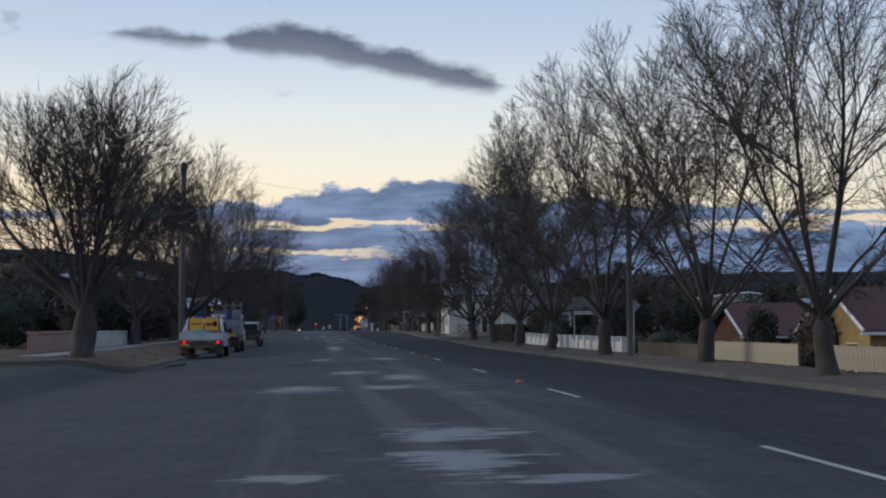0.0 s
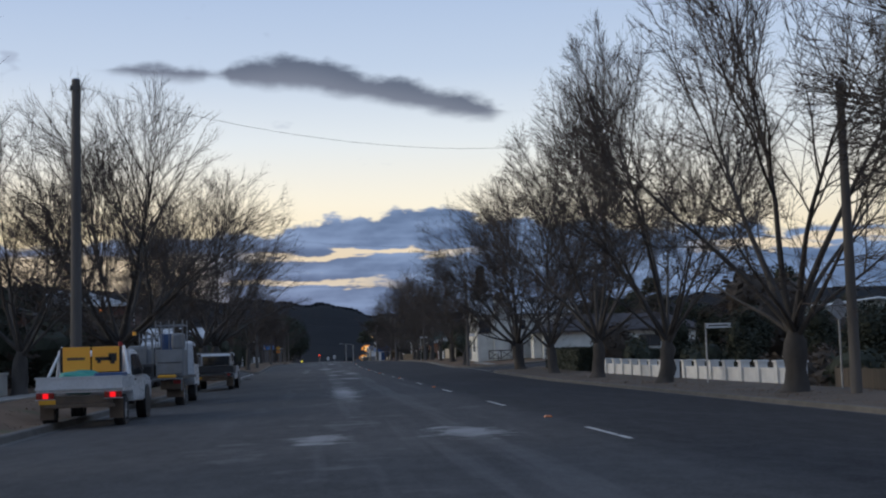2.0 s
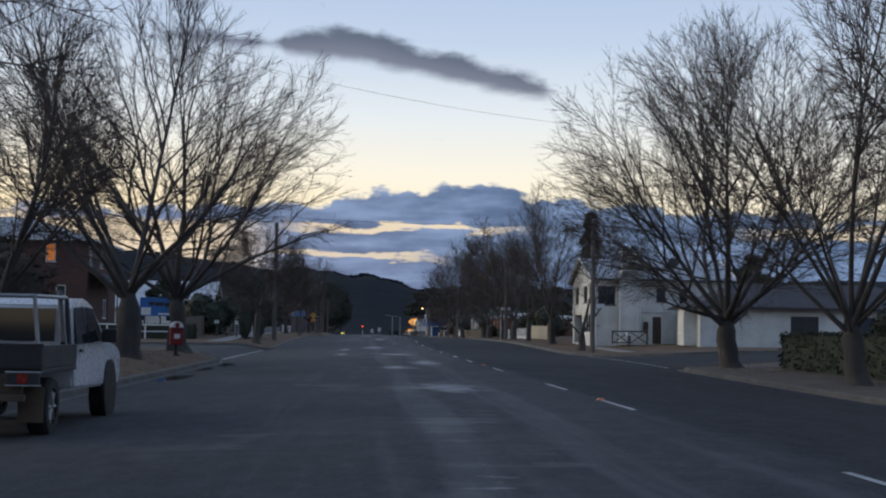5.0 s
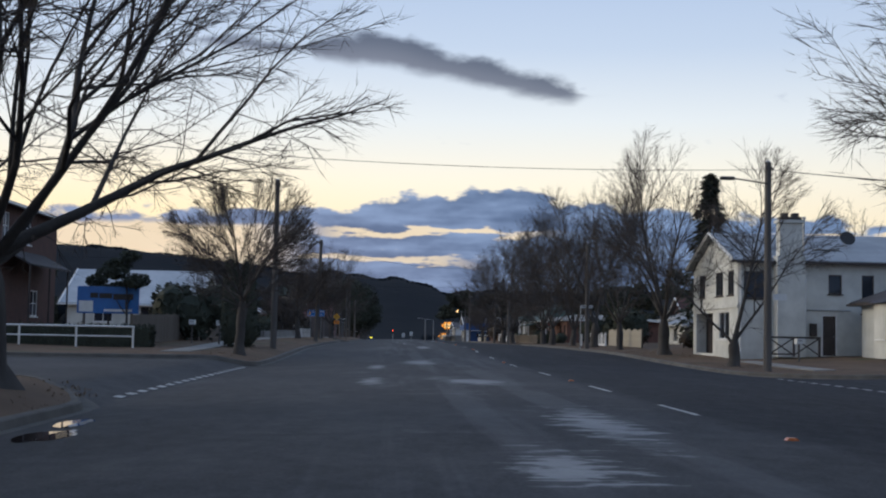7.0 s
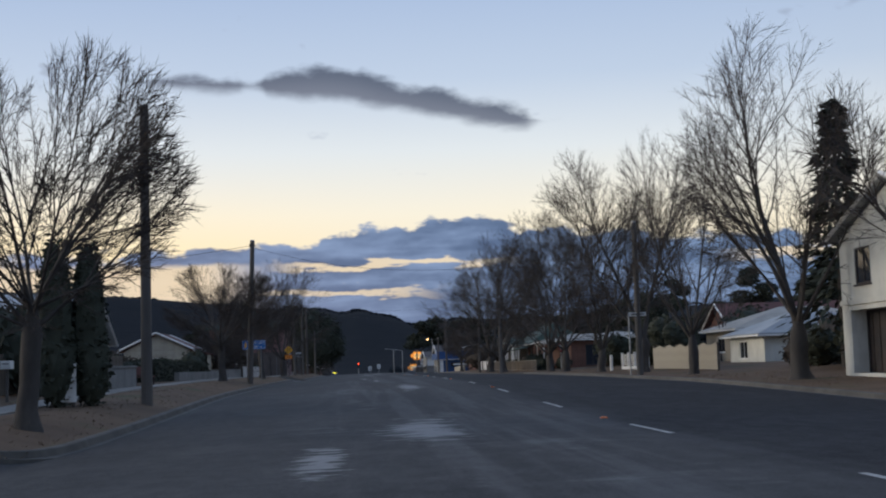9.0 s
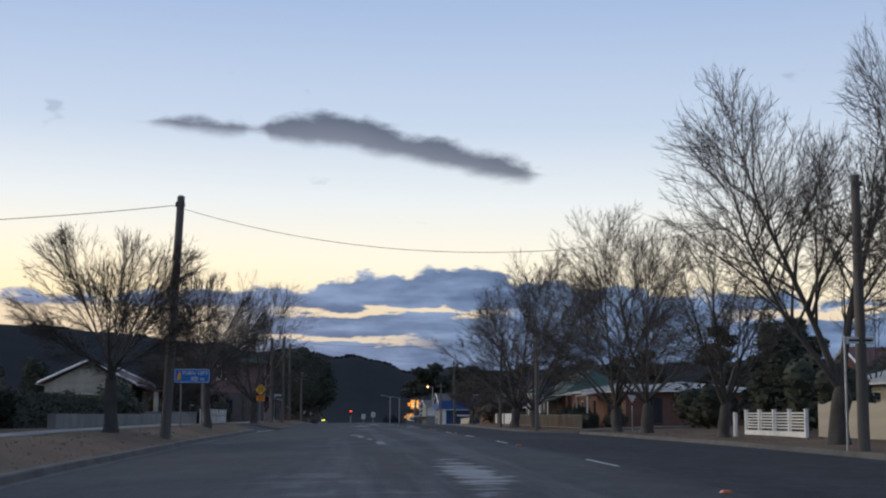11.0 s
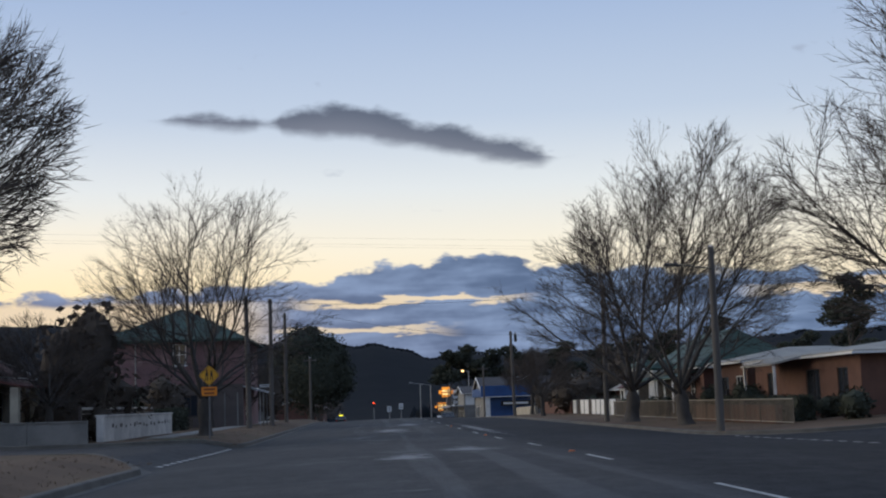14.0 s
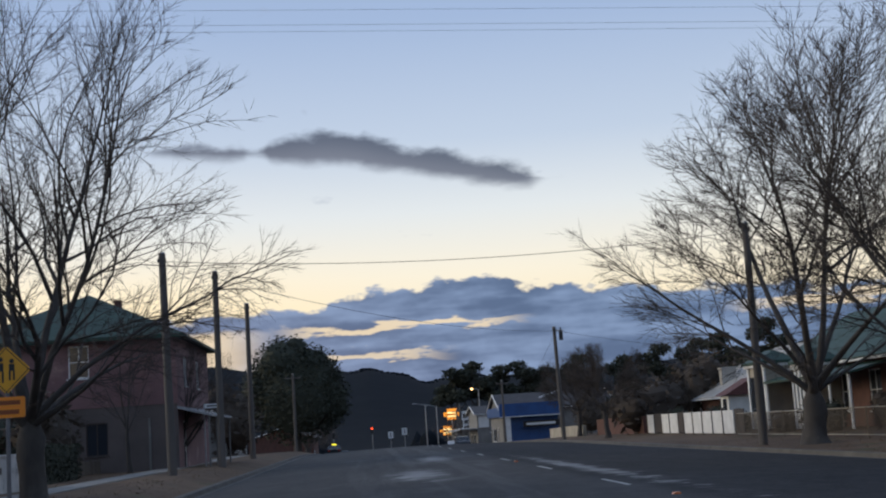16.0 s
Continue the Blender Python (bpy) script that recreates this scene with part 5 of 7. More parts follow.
fence_line("rusty wire mesh fence with thin posts", 17.6, 259.5, 300.5, mesh_fence)


def panel_fence(f, x, y0, y1):
    for a, b, n in ((303.1, 313.8, 5), (315.3, 319.7, 2), (321.9, 323.9, 1)):
        for i in range(n):
            p, q = a + (b - a) * i / n, a + (b - a) * (i + 1) / n - 0.2
            z = ground(x, p)
            part("panel", boxed((x - 0.03, p, z + 0.05, x + 0.03, q, z + 1.25), bevel=0.01), TRIM, f)
            part("post", boxed((x - 0.06, q + 0.04, z - 0.2, x + 0.06, q + 0.16, z + 1.4), bevel=0.01), DARKTRIM, f)
    for a, b in ((301.2, 302.9), (313.9, 315.2), (319.8, 321.8)):
        z = ground(x, a)
        part("gate", boxed((x - 0.03, a, z + 0.1, x + 0.03, b, z + 1.3), bevel=0.01), DARKTRIM, f, "dark closed gate")


fence_line("white panel fence with dark gate gaps", 18.2, 301.0, 324.0, panel_fence)
fence_line("red brick front wall beside the footpath", 18.3, 325.0, 343.0, wall_line(1.2, 0.3, BRICK, False))
fence_line("low tan timber wall on the verge", 17.6, 346.0, 366.0, wall_line(0.9, 0.3, CREAM, False))
# left
fence_line("low rendered garden wall with a square end pillar", -10.9, 47.5, 57.0, wall_line(0.75, 0.3, surface("pinkish_render", (0.42, 0.27, 0.21), (0.3, 0.2, 0.16), 0.9, 0.85, 0.2, 20)))
fence_line("low white garden wall with a taller end", -10.9, 57.2, 72.0, wall_line(0.72, 0.3, WHITE))
fence_line("grey paling fence behind the corner verge", -12.9, 163.0, 200.0, paling_fence(1.5, 0.006, 0.15, TIMBER, 2.4))
fence_line("grey block retaining wall with an uneven top", -10.2, 175.5, 187.0, wall_line(0.85, 0.35, STONE))
fence_line("dark stone garden edging along the footpath", -11.0, 207.0, 237.0, wall_line(0.55, 0.3, STONE, False))
cw = fence_line("pale stained concrete wall at the corner", -11.5, 259.5, 278.0, wall_line(1.05, 0.3, surface("stained_pale_render", (0.62, 0.60, 0.57), (0.36, 0.35, 0.34), 0.9, 0.9, 0.2, 16, spots=((0.20, 0.19, 0.18), 1.3, 0.6, 0.74))))
marks = random.Random(12)
y = 261.2
while y < 276.5:
    w = marks.uniform(0.25, 0.7)
    z = ground(-11.5, y) + marks.uniform(0.5, 0.62)
    part("painted_bar", boxed((-11.348, y, z, -11.345, y + w, z + marks.uniform(0.08, 0.22))), DARKTRIM, cw)
    y += w + marks.uniform(0.25, 0.9)
rf = thing("fence", pose(0, 0, 0), "dark post fence with a pale top rail behind the wall", "fence")
for i in range(7):
    y = 260.4 + 3.0 * i
    z = ground(-12.5, y)
    part("post", boxed((-12.56, y - 0.06, z - 0.3, -12.44, y + 0.06, z + 1.5), bevel=0.01), DARKTRIM, rf)
    if i < 6:
        part("top_rail", boxed((-12.53, y + 0.064, z + 1.36, -12.47, y + 2.936, z + 1.47)), PALE, rf)
        part("lower_rail", boxed((-12.53, y + 0.064, z + 1.16, -12.47, y + 2.936, z + 1.22)), DARKTRIM, rf)
sw = thing("garden_wall", pose(0, 0, 0), "low grey block wall along the side street", "wall")
for i in range(6):
    x = -26.0 + 2.38 * i
    z = ground(x + 1.2, 258.2)
    part("wall_panel", boxed((x, 258.1, z - 0.4, x + 2.368, 258.34, z + 0.85), bevel=0.012), STONE, sw)
    part("coping", boxed((x, 258.06, z + 0.852, x + 2.368, 258.38, z + 0.91), bevel=0.01), STONE, sw)
fence_line("short timber picket fence in front of the pink house", -12.8, 292.0, 297.0, paling_fence(0.6, 0.06, 0.1, TIMBER, 1.6))

rail = thing("pipe_rail", pose(-12.4, 160.6, ground(-12.4, 160.6)), "white pipe guard rail at the street corner", "rail")
for x in (0.0, -2.6, -5.2, -7.8):
    part("post", tubed(((x, 0, -0.3), (x, 0, 0.95), 0.05)), TRIM, rail)
part("top_rail", tubed(((0.05, 0, 0.95), (-7.9, 0, 0.95), 0.045)), TRIM, rail)
part("mid_rail", tubed(((0, 0, 0.5), (-7.8, 0, 0.5), 0.035)), TRIM, rail)


# ---------------------------------------------------------------- signs and street furniture
def lettering(text, size, m, material, parent, depth=0.004):
    cu = bpy.data.curves.new("lettering", "FONT")
    cu.body, cu.size, cu.extrude, cu.align_x, cu.align_y = text, size, depth, "CENTER", "CENTER"
    tmp = bpy.data.objects.new("tmp", cu)
    scene.collection.objects.link(tmp)
    me = bpy.data.meshes.new_from_object(tmp)
    bpy.data.objects.remove(tmp)
    me.materials.append(material)
    ob = new("lettering", me)
    ob.parent, ob.matrix_basis = parent, m
    return ob


def plate(w, h, t=0.012, round_=0.04):
    bm = boxed((-w / 2, -t / 2, -h / 2, w / 2, t / 2, h / 2))
    bmesh.ops.bevel(bm, geom=[e for e in bm.edges if abs((e.verts[0].co - e.verts[1].co).y) > t * 0.5], offset=round_, segments=4, affect="EDGES")
    return bm


def place(ob, *m):
    ob.matrix_basis = pose(*m)
    return ob


FACE = (90, 0, 0)
gx, gy = -7.2, 216.4
tourist = thing("direction_sign", pose(gx, gy, ground(gx, gy)), "blue direction sign with white words on two posts", "road sign")
PIPE = surface("dull_grey_pipe", (0.16, 0.16, 0.165), (0.09, 0.09, 0.095), 2.0, 0.6, 0.05, 30.0)
for x in (-0.46, 0.46):
    part("post", tubed(((x, 0.05, -0.3), (x, 0.05, 2.5), 0.035)), PIPE, tourist)
pb = place(part("sign_plate", plate(1.52, 0.6), BLUE, tourist), 0, 0, 2.24)
place(part("border", boxed((-0.72, -0.009, -0.275, 0.72, -0.0065, -0.26), (-0.72, -0.009, 0.26, 0.72, -0.0065, 0.275), (-0.735, -0.009, -0.26, -0.72, -0.0065, 0.26), (0.72, -0.009, -0.26, 0.735, -0.0065, 0.26)), SIGNWHITE, pb), 0, 0, 0)
for word, u, v in (("TURN", -0.14, 0.11), ("LEFT", 0.46, 0.11), ("500", 0.1, -0.13), ("m", 0.44, -0.13)):
    lettering(word, 0.215, pose(u, -0.012, v, *FACE), SIGNWHITE, pb)
place(part("emblem", prism([(-0.08, -0.2), (0.06, -0.17), (0.09, 0.05), (0.02, 0.21), (-0.05, 0.05)], -0.006, 0.006), AMBER, pb), -0.56, -0.008, 0)

gx, gy = -7.2, 261.0
kids = thing("warning_sign", pose(gx, gy, ground(gx, gy)), "yellow diamond crossing sign over an orange plate", "road sign")
part("post", tubed(((0, 0.05, -0.3), (0, 0.05, 3.1), 0.04)), PIPE, kids)
dm = place(part("diamond", plate(0.64, 0.64), AMBER, kids), 0, 0, 2.68, 0, 45, 0)
place(part("border", boxed((-0.29, -0.009, -0.29, 0.29, -0.0065, -0.275), (-0.29, -0.009, 0.275, 0.29, -0.0065, 0.29), (-0.29, -0.009, -0.275, -0.275, -0.0065, 0.275), (0.275, -0.009, -0.275, 0.29, -0.0065, 0.275)), BLACK, dm), 0, 0, 0)
sym = bmesh.new()
for x, s in ((-0.1, 1.15), (0.1, 0.95)):
    tube(sym, (x, -0.007, 0.17 * s), (x, -0.012, 0.17 * s), 0.045, sides=10)
    box(sym, x - 0.05, -0.012, -0.02, x + 0.05, -0.007, 0.115 * s)
    box(sym, x - 0.055, -0.012, -0.2 * s, x - 0.02, -0.007, -0.02)
    box(sym, x + 0.02, -0.012, -0.2 * s, x + 0.055, -0.007, -0.02)
place(part("symbol", sym, BLACK, kids), 0, 0, 2.68)
pl8 = place(part("sub_plate", plate(0.66, 0.38, round_=0.02), ORANGE, kids), 0, 0, 2.0)
BURNT = surface("burnt_orange_letters", (0.24, 0.06, 0.012), (0.18, 0.045, 0.01), 2.0, 0.5, 0.02, 20)
place(part("lettering_bar", boxed((-0.24, -0.01, 0.045, 0.24, -0.0065, 0.125)), BURNT, pl8), 0, 0, 0)
place(part("lettering_bar", boxed((-0.22, -0.01, -0.125, 0.22, -0.0065, -0.045)), BURNT, pl8), 0, 0, 0)


def give_way(x, y, label, back=False, h=2.1):
    s = thing("give_way_sign", pose(x, y, ground(x, y), 0, 0, 180 if back else 0), label, "road sign")
    part("post", tubed(((0, 0.04, -0.3), (0, 0.04, h), 0.035)), METAL, s)
    t = part("sign_plate", prism([(-0.4, h + 0.1), (0.4, h + 0.1), (0, h - 0.6)], -0.006, 0.006), RED if not back else METAL, s)
    part("sign_face", prism([(-0.28, h + 0.035), (0.28, h + 0.035), (0, h - 0.45)], -0.0095, -0.0065), SIGNWHITE, t)
    return s


give_way(16.4, 236.0, "give-way sign on a thin post at the corner")
dsign = thing("diamond_sign", pose(17.3, 66.5, ground(17.3, 66.5)), "grey diamond-shaped sign seen from behind", "road sign")
part("post", tubed(((0, 0.04, -0.3), (0, 0.04, 2.5), 0.035)), METAL, dsign)
place(part("sign_plate", plate(0.55, 0.55), METAL, dsign), 0, 0, 2.6, 0, 45, 0)


def blade_sign(x, y, h, label, reach=1.1, turn=0):
    s = thing("street_sign", pose(x, y, ground(x, y), 0, 0, turn), label, "street sign")
    part("post", tubed(((0, 0, -0.3), (0, 0, h), 0.035)), METAL, s)
    b = part("blade", boxed((0.03, -0.012, h - 0.22, reach, 0.012, h - 0.02), bevel=0.006), SIGNWHITE, s)
    part("lettering_bar", boxed((0.12, -0.016, h - 0.15, reach - 0.1, -0.013, h - 0.09)), BLACK, b)


blade_sign(16.4, 78.5, 2.5, "pale street-name blade on a thin post")
blade_sign(13.4, 194.9, 3.2, "pale street-name blade fixed beside the pole", 0.9)
blade_sign(-8.2, 298.3, 2.9, "pale street-name blade near the poles", 0.9)
plate1 = thing("pole_sign", pose(14.92, 151.8, ground(14.7, 152) + 3.0), "small white sign strapped to a power pole", "sign")
part("sign_plate", boxed((-0.05, -0.012, -0.13, 0.5, 0.012, 0.13), bevel=0.006), SIGNWHITE, plate1)

bb = thing("billboard", pose(-14.8, 166.2, ground(-14.8, 166.2)), "blue billboard with dark lettering on posts", "billboard")
for x in (-1.2, 1.2):
    part("post", boxed((x - 0.06, 0.02, -0.3, x + 0.06, 0.12, 2.9), bevel=0.01), POLE, bb)
pn = place(part("panel", boxed((-1.55, -0.03, -0.68, 1.55, 0.018, 0.68), bevel=0.01), BLUE, bb), 0, 0, 2.2)
place(part("lettering_bar", boxed((-0.9, -0.034, 0.1, -0.5, -0.031, 0.36), (-0.45, -0.034, 0.08, 0.2, -0.031, 0.34), (0.25, -0.034, 0.02, 1.25, -0.031, 0.32)), BLACK, pn), 0, 0, 0)
place(part("picture_patch", boxed((-1.45, -0.034, -0.6, -0.75, -0.031, -0.05)), SIGNWHITE, pn), 0, 0, 0)
place(part("lettering_bar", boxed((-0.2, -0.034, -0.58, 1.2, -0.031, -0.46)), SIGNWHITE, pn), 0, 0, 0)

board = thing("white_board", pose(-8.3, 165.0, ground(-8.3, 165.0), 0, 0, 8), "leaning white board beside a tree", "board")
part("panel", boxed((-0.34, -0.02, 0.12, 0.34, 0.02, 1.15), bevel=0.01), SIGNWHITE, board)
for x in (-0.28, 0.28):
    part("leg", boxed((x - 0.03, 0.021, -0.1, x + 0.03, 0.07, 1.05)), POLE, board)

px, py = -6.9, 118.4
post = thing("post_box", pose(px, py, ground(px, py), 0, 0, 16) @ Matrix.Diagonal((0.88, 0.88, 0.94, 1)), "red street post box with a white top on a dark post", "post box")
part("pedestal", tubed(((0, 0, -0.1), (0, 0, 0.42), 0.075)), BLACK, post)
part("base_plate", boxed((-0.14, -0.14, -0.02, 0.14, 0.14, 0.03), bevel=0.006), BLACK, post)
bx = part("body", boxed((-0.26, -0.24, 0.42, 0.26, 0.24, 1.12), bevel=0.03), RED, post)
part("hood", prism([(-0.27, 1.1), (0.27, 1.1), (0.2, 1.26), (0.08, 1.33), (-0.08, 1.33), (-0.2, 1.26)], -0.25, 0.25), SIGNWHITE, post, "white rounded hood")
part("slot", boxed((-0.17, -0.262, 0.98, 0.17, -0.241, 1.03)), BLACK, bx)
part("notice", boxed((-0.12, -0.248, 0.66, 0.12, -0.241, 0.84)), SIGNWHITE, bx)
part("round_badge", tubed(((0, -0.252, 1.19), (0, -0.262, 1.19), 0.1), sides=16), RED, post)


def letter_box(x, y, label, h=1.0):
    s = thing("letter_box", pose(x, y, ground(x, y)), label, "letter box", "letter boxes")
    part("post", boxed((-0.04, -0.04, -0.2, 0.04, 0.04, h)), POLE, s)
    b = part("box", boxed((-0.16, -0.2, h, 0.16, 0.2, h + 0.26), bevel=0.012), SIGNWHITE, s)
    part("slot", boxed((-0.1, -0.206, h + 0.15, 0.1, -0.2005, h + 0.18)), BLACK, b)


letter_box(-10.0, 52.5, "white letter box on a dark post")
letter_box(-11.2, 170.5, "white letter box by the paling fence")
letter_box(-9.4, 168.0, "white letter box beside the board")
letter_box(-12.6, 290.5, "pale letter box by a short picket fence")
letter_box(19.0, 161.5, "pale letter box by the white house", 0.85)
gp = thing("guide_post", pose(16.6, 216.0, ground(16.6, 216)), "thick white bollard on the verge", "bollard")
part("bollard", tubed(((0, 0, -0.2), (0, 0, 1.0), 0.1)), TRIM, gp)
part("cap", tubed(((0, 0, 1.0), (0, 0, 1.04), 0.085)), TRIM, gp)

bench = thing("garden_bench", pose(-10.6, 193.0, ground(-10.6, 193.0), 0, 0, 75), "low dull red garden bench on the grass", "bench")
part("seat", boxed((-0.7, -0.22, 0.4, 0.7, 0.22, 0.45), bevel=0.01), RUST, bench)
part("backrest", boxed((-0.7, 0.2, 0.5, 0.7, 0.25, 0.9), bevel=0.01), RUST, bench)
for x in (-0.6, 0.6):
    for y in (-0.18, 0.2):
        part("leg", boxed((x - 0.03, y - 0.03, -0.05, x + 0.03, y + 0.03, 0.4)), DARKTRIM, bench)


def street_lamp(x, y, h, reach, label, lit=True):
    s = thing("street_lamp", pose(x, y, ground(x, y)), label, "street lamp", "street lamps")
    part("column", tubed(((0, 0, -0.2), (0, 0, h), 0.08)), METAL, s)
    part("arm", tubed(((0, 0, h), (reach, 0, h + 0.25), 0.04)), METAL, s)
    hd = part("lamp_head", boxed((reach - 0.1 if reach > 0 else reach - 0.5, -0.15, h + 0.18, reach + 0.5 if reach > 0 else reach + 0.1, 0.15, h + 0.34), bevel=0.04), METAL, s)
    if lit:
        part("bulb", bm_ball(0.22, (reach, 0, h + 0.12)), glow("sodium_lamp", (1.0, 0.55, 0.2), 5.0), hd, "glowing amber lamp")


def bm_ball(r, c, sx=1, sy=1, sz=1, sub=2):
    bm = bmesh.new()
    bmesh.ops.create_icosphere(bm, subdivisions=sub, radius=r, matrix=Matrix.Translation(c) @ Matrix.Diagonal((sx, sy, sz, 1)))
    return bm


street_lamp(19.7, 470.0, 11.2, -1.2, "street lamp with a glowing amber head")
street_lamp(20.5, 540.0, 11.0, -1.2, "street lamp with a glowing amber head far off")
for k, (x, y, h) in (("r3", POLES["r3"]), ("r5", POLES["r5"])):
    s = thing("street_light", pose(x, y - 0.1, ground(x, y) + h - 0.9), "unlit street light bracketed to a power pole", "street lamp")
    part("arm", tubed(((0, 0, 0), (-1.5, 0, 0.2), 0.03)), DARKSTEEL_POLE, s)
    part("lamp_head", boxed((-2.0, -0.13, 0.12, -1.4, 0.13, 0.26), bevel=0.05), DARKSTEEL_POLE, s)

# lit roadside sign with two rounded panels
for x, z, w, h in ((18.04, 9.4, 3.7, 2.4), (16.83, 5.95, 3.4, 2.0)):
    ls = thing("lit_pole_sign", pose(x, 521.0, ground(x, 521.0)), "pole sign with a glowing orange oval panel", "sign", "glowing orange signs")
    part("post", tubed(((0, 0, -0.3), (0, 0, z - h / 2), 0.14)), METAL, ls)
    pnl = part("panel", plate(w, h, 0.4, 0.75), glow("orange_sign_light", (1.0, 0.36, 0.05), 0.95), ls, "glowing orange rounded panel")
    place(pnl, 0, -0.2, z)
    place(part("lettering_bar", boxed((-w * 0.28, -0.23, 0.12, w * 0.28, -0.205, 0.5)), glow("cream_sign_light", (1.0, 0.78, 0.35), 1.3), pnl), 0, 0, 0)
    place(part("lettering_bar", boxed((-w * 0.26, -0.23, -0.62, w * 0.26, -0.205, -0.28)), glow("cream_sign_light", (1.0, 0.78, 0.35), 1.3), pnl), 0, 0, 0)
    place(part("dark_band", boxed((-w * 0.4, -0.225, -0.16, w * 0.4, -0.204, 0.0)), RED, pnl), 0, 0, 0)


def signal(x, y, h, label, lit=True):
    s = thing("traffic_signal", pose(x, y, ground(x, y)), label, "traffic signal", "traffic signals")
    part("pole", tubed(((0, 0.12, -0.2), (0, 0.12, h + 0.6), 0.07)), METAL, s)
    hd = part("signal_head", boxed((-0.2, -0.12, h - 0.55, 0.2, 0.04, h + 0.55), bevel=0.02), BLACK, s)
    for dz, c in ((0.36, "red"), (0.0, "amber"), (-0.36, "green")):
        m = glow("red_signal", (1.0, 0.07, 0.02), 4.0) if c == "red" and lit else BLACK
        part("lens", tubed(((0, -0.15, h + dz), (0, -0.125, h + dz), 0.14), sides=14), m, hd)


signal(0.2, 452.0, 4.5, "traffic signal showing red beyond the crest")
signal(-6.6, 470.0, 4.6, "traffic signal post far down the street", False)
for x, y, h in ((2.8, 430.0, 3.2), (4.7, 424.0, 3.4)):
    s = thing("regulatory_sign", pose(x, y, ground(x, y)), "small white regulatory sign on a post", "road sign", "white signs at the far junction")
    part("post", tubed(((0, 0.04, -0.2), (0, 0.04, h), 0.04)), METAL, s)
    pp = place(part("sign_plate", plate(0.75, 0.95), SIGNWHITE, s), 0, 0, h - 0.3)
    place(part("symbol_bar", boxed((-0.2, -0.01, -0.25, 0.2, -0.0065, -0.15), (-0.05, -0.01, -0.15, 0.05, -0.0065, 0.3)), BLACK, pp), 0, 0, 0)
py = thing("sign_pylon", pose(17.1, 470.0, ground(17.1, 470.0)), "white roadside sign pylon with several panels", "sign")
part("post", boxed((-0.5, 0.05, -0.3, -0.3, 0.25, 7.2)), SIGNWHITE, py)
part("post", boxed((0.3, 0.05, -0.3, 0.5, 0.25, 7.2)), SIGNWHITE, py)
for z0, z1, x0, x1 in ((6.0, 7.6, -0.7, 0.5), (4.2, 5.4, -0.6, 1.0), (2.4, 3.9, -1.0, 0.9)):
    pn = part("panel", boxed((x0, -0.05, z0, x1, 0.04, z1), bevel=0.02), SIGNWHITE, py)
    part("lettering_bar", boxed((x0 + 0.2, -0.07, z0 + 0.4, x1 - 0.2, -0.052, z1 - 0.5)), BLACK, pn)
street_lamp(8.6, 440.0, 7.6, -1.5, "unlit street lamp at the far junction", False)
street_lamp(11.4, 460.0, 8.4, -1.5, "unlit street lamp at the far junction", False)
for x, y, h in ((17.0, 404.0, 8.2), (14.8, 452.0, 8.0), (-8.0, 372.0, 8.0), (15.5, 470.0, 8.0)):
    power_pole(x, y, h, 1.6)


# ---------------------------------------------------------------- vehicles
CARWHITE = surface("white_car_paint", (0.60, 0.62, 0.64), (0.48, 0.49, 0.5), 0.8, 0.3, 0.02, 20, spots=((0.28, 0.24, 0.19), 1.6, 0.62, 0.78), fine=0.08)
TYRE = surface("tyre_rubber", (0.022, 0.022, 0.023), (0.04, 0.034, 0.03), 2.0, 0.9, 0.2, 25)
MUD = surface("muddy_steel", (0.15, 0.105, 0.07), (0.06, 0.048, 0.04), 2.0, 0.9, 0.3, 20)
RIM = surface("dusty_alloy_rim", (0.33, 0.32, 0.30), (0.18, 0.17, 0.16), 3.0, 0.5, 0.05, 20, metal=0.6)
DARKSTEEL = surface("dark_steel_tray", (0.05, 0.05, 0.052), (0.028, 0.028, 0.03), 2.0, 0.6, 0.2, 20)
CARGLASS = glass("car_glass", (0.015, 0.018, 0.022), 0.05)
TAIL = glow("tail_lamp_light", (1.0, 0.012, 0.02), 0.9)
TAILOFF = surface("tail_lamp_lens", (0.30, 0.012, 0.01), (0.22, 0.01, 0.01), 3, 0.25, 0, 20)
ORANGELIT = surface("orange_reflective_board", (1.0, 0.44, 0.05), (0.95, 0.38, 0.04), 1.0, 0.4, 0.02, 16, fine=0.08)
TEAL = surface("teal_tarpaulin", (0.03, 0.28, 0.22), (0.02, 0.18, 0.15), 2.5, 0.6, 0.5, 9)
DRUM = surface("blue_plastic_drum", (0.03, 0.08, 0.20), (0.02, 0.05, 0.13), 2, 0.5, 0.05, 14)


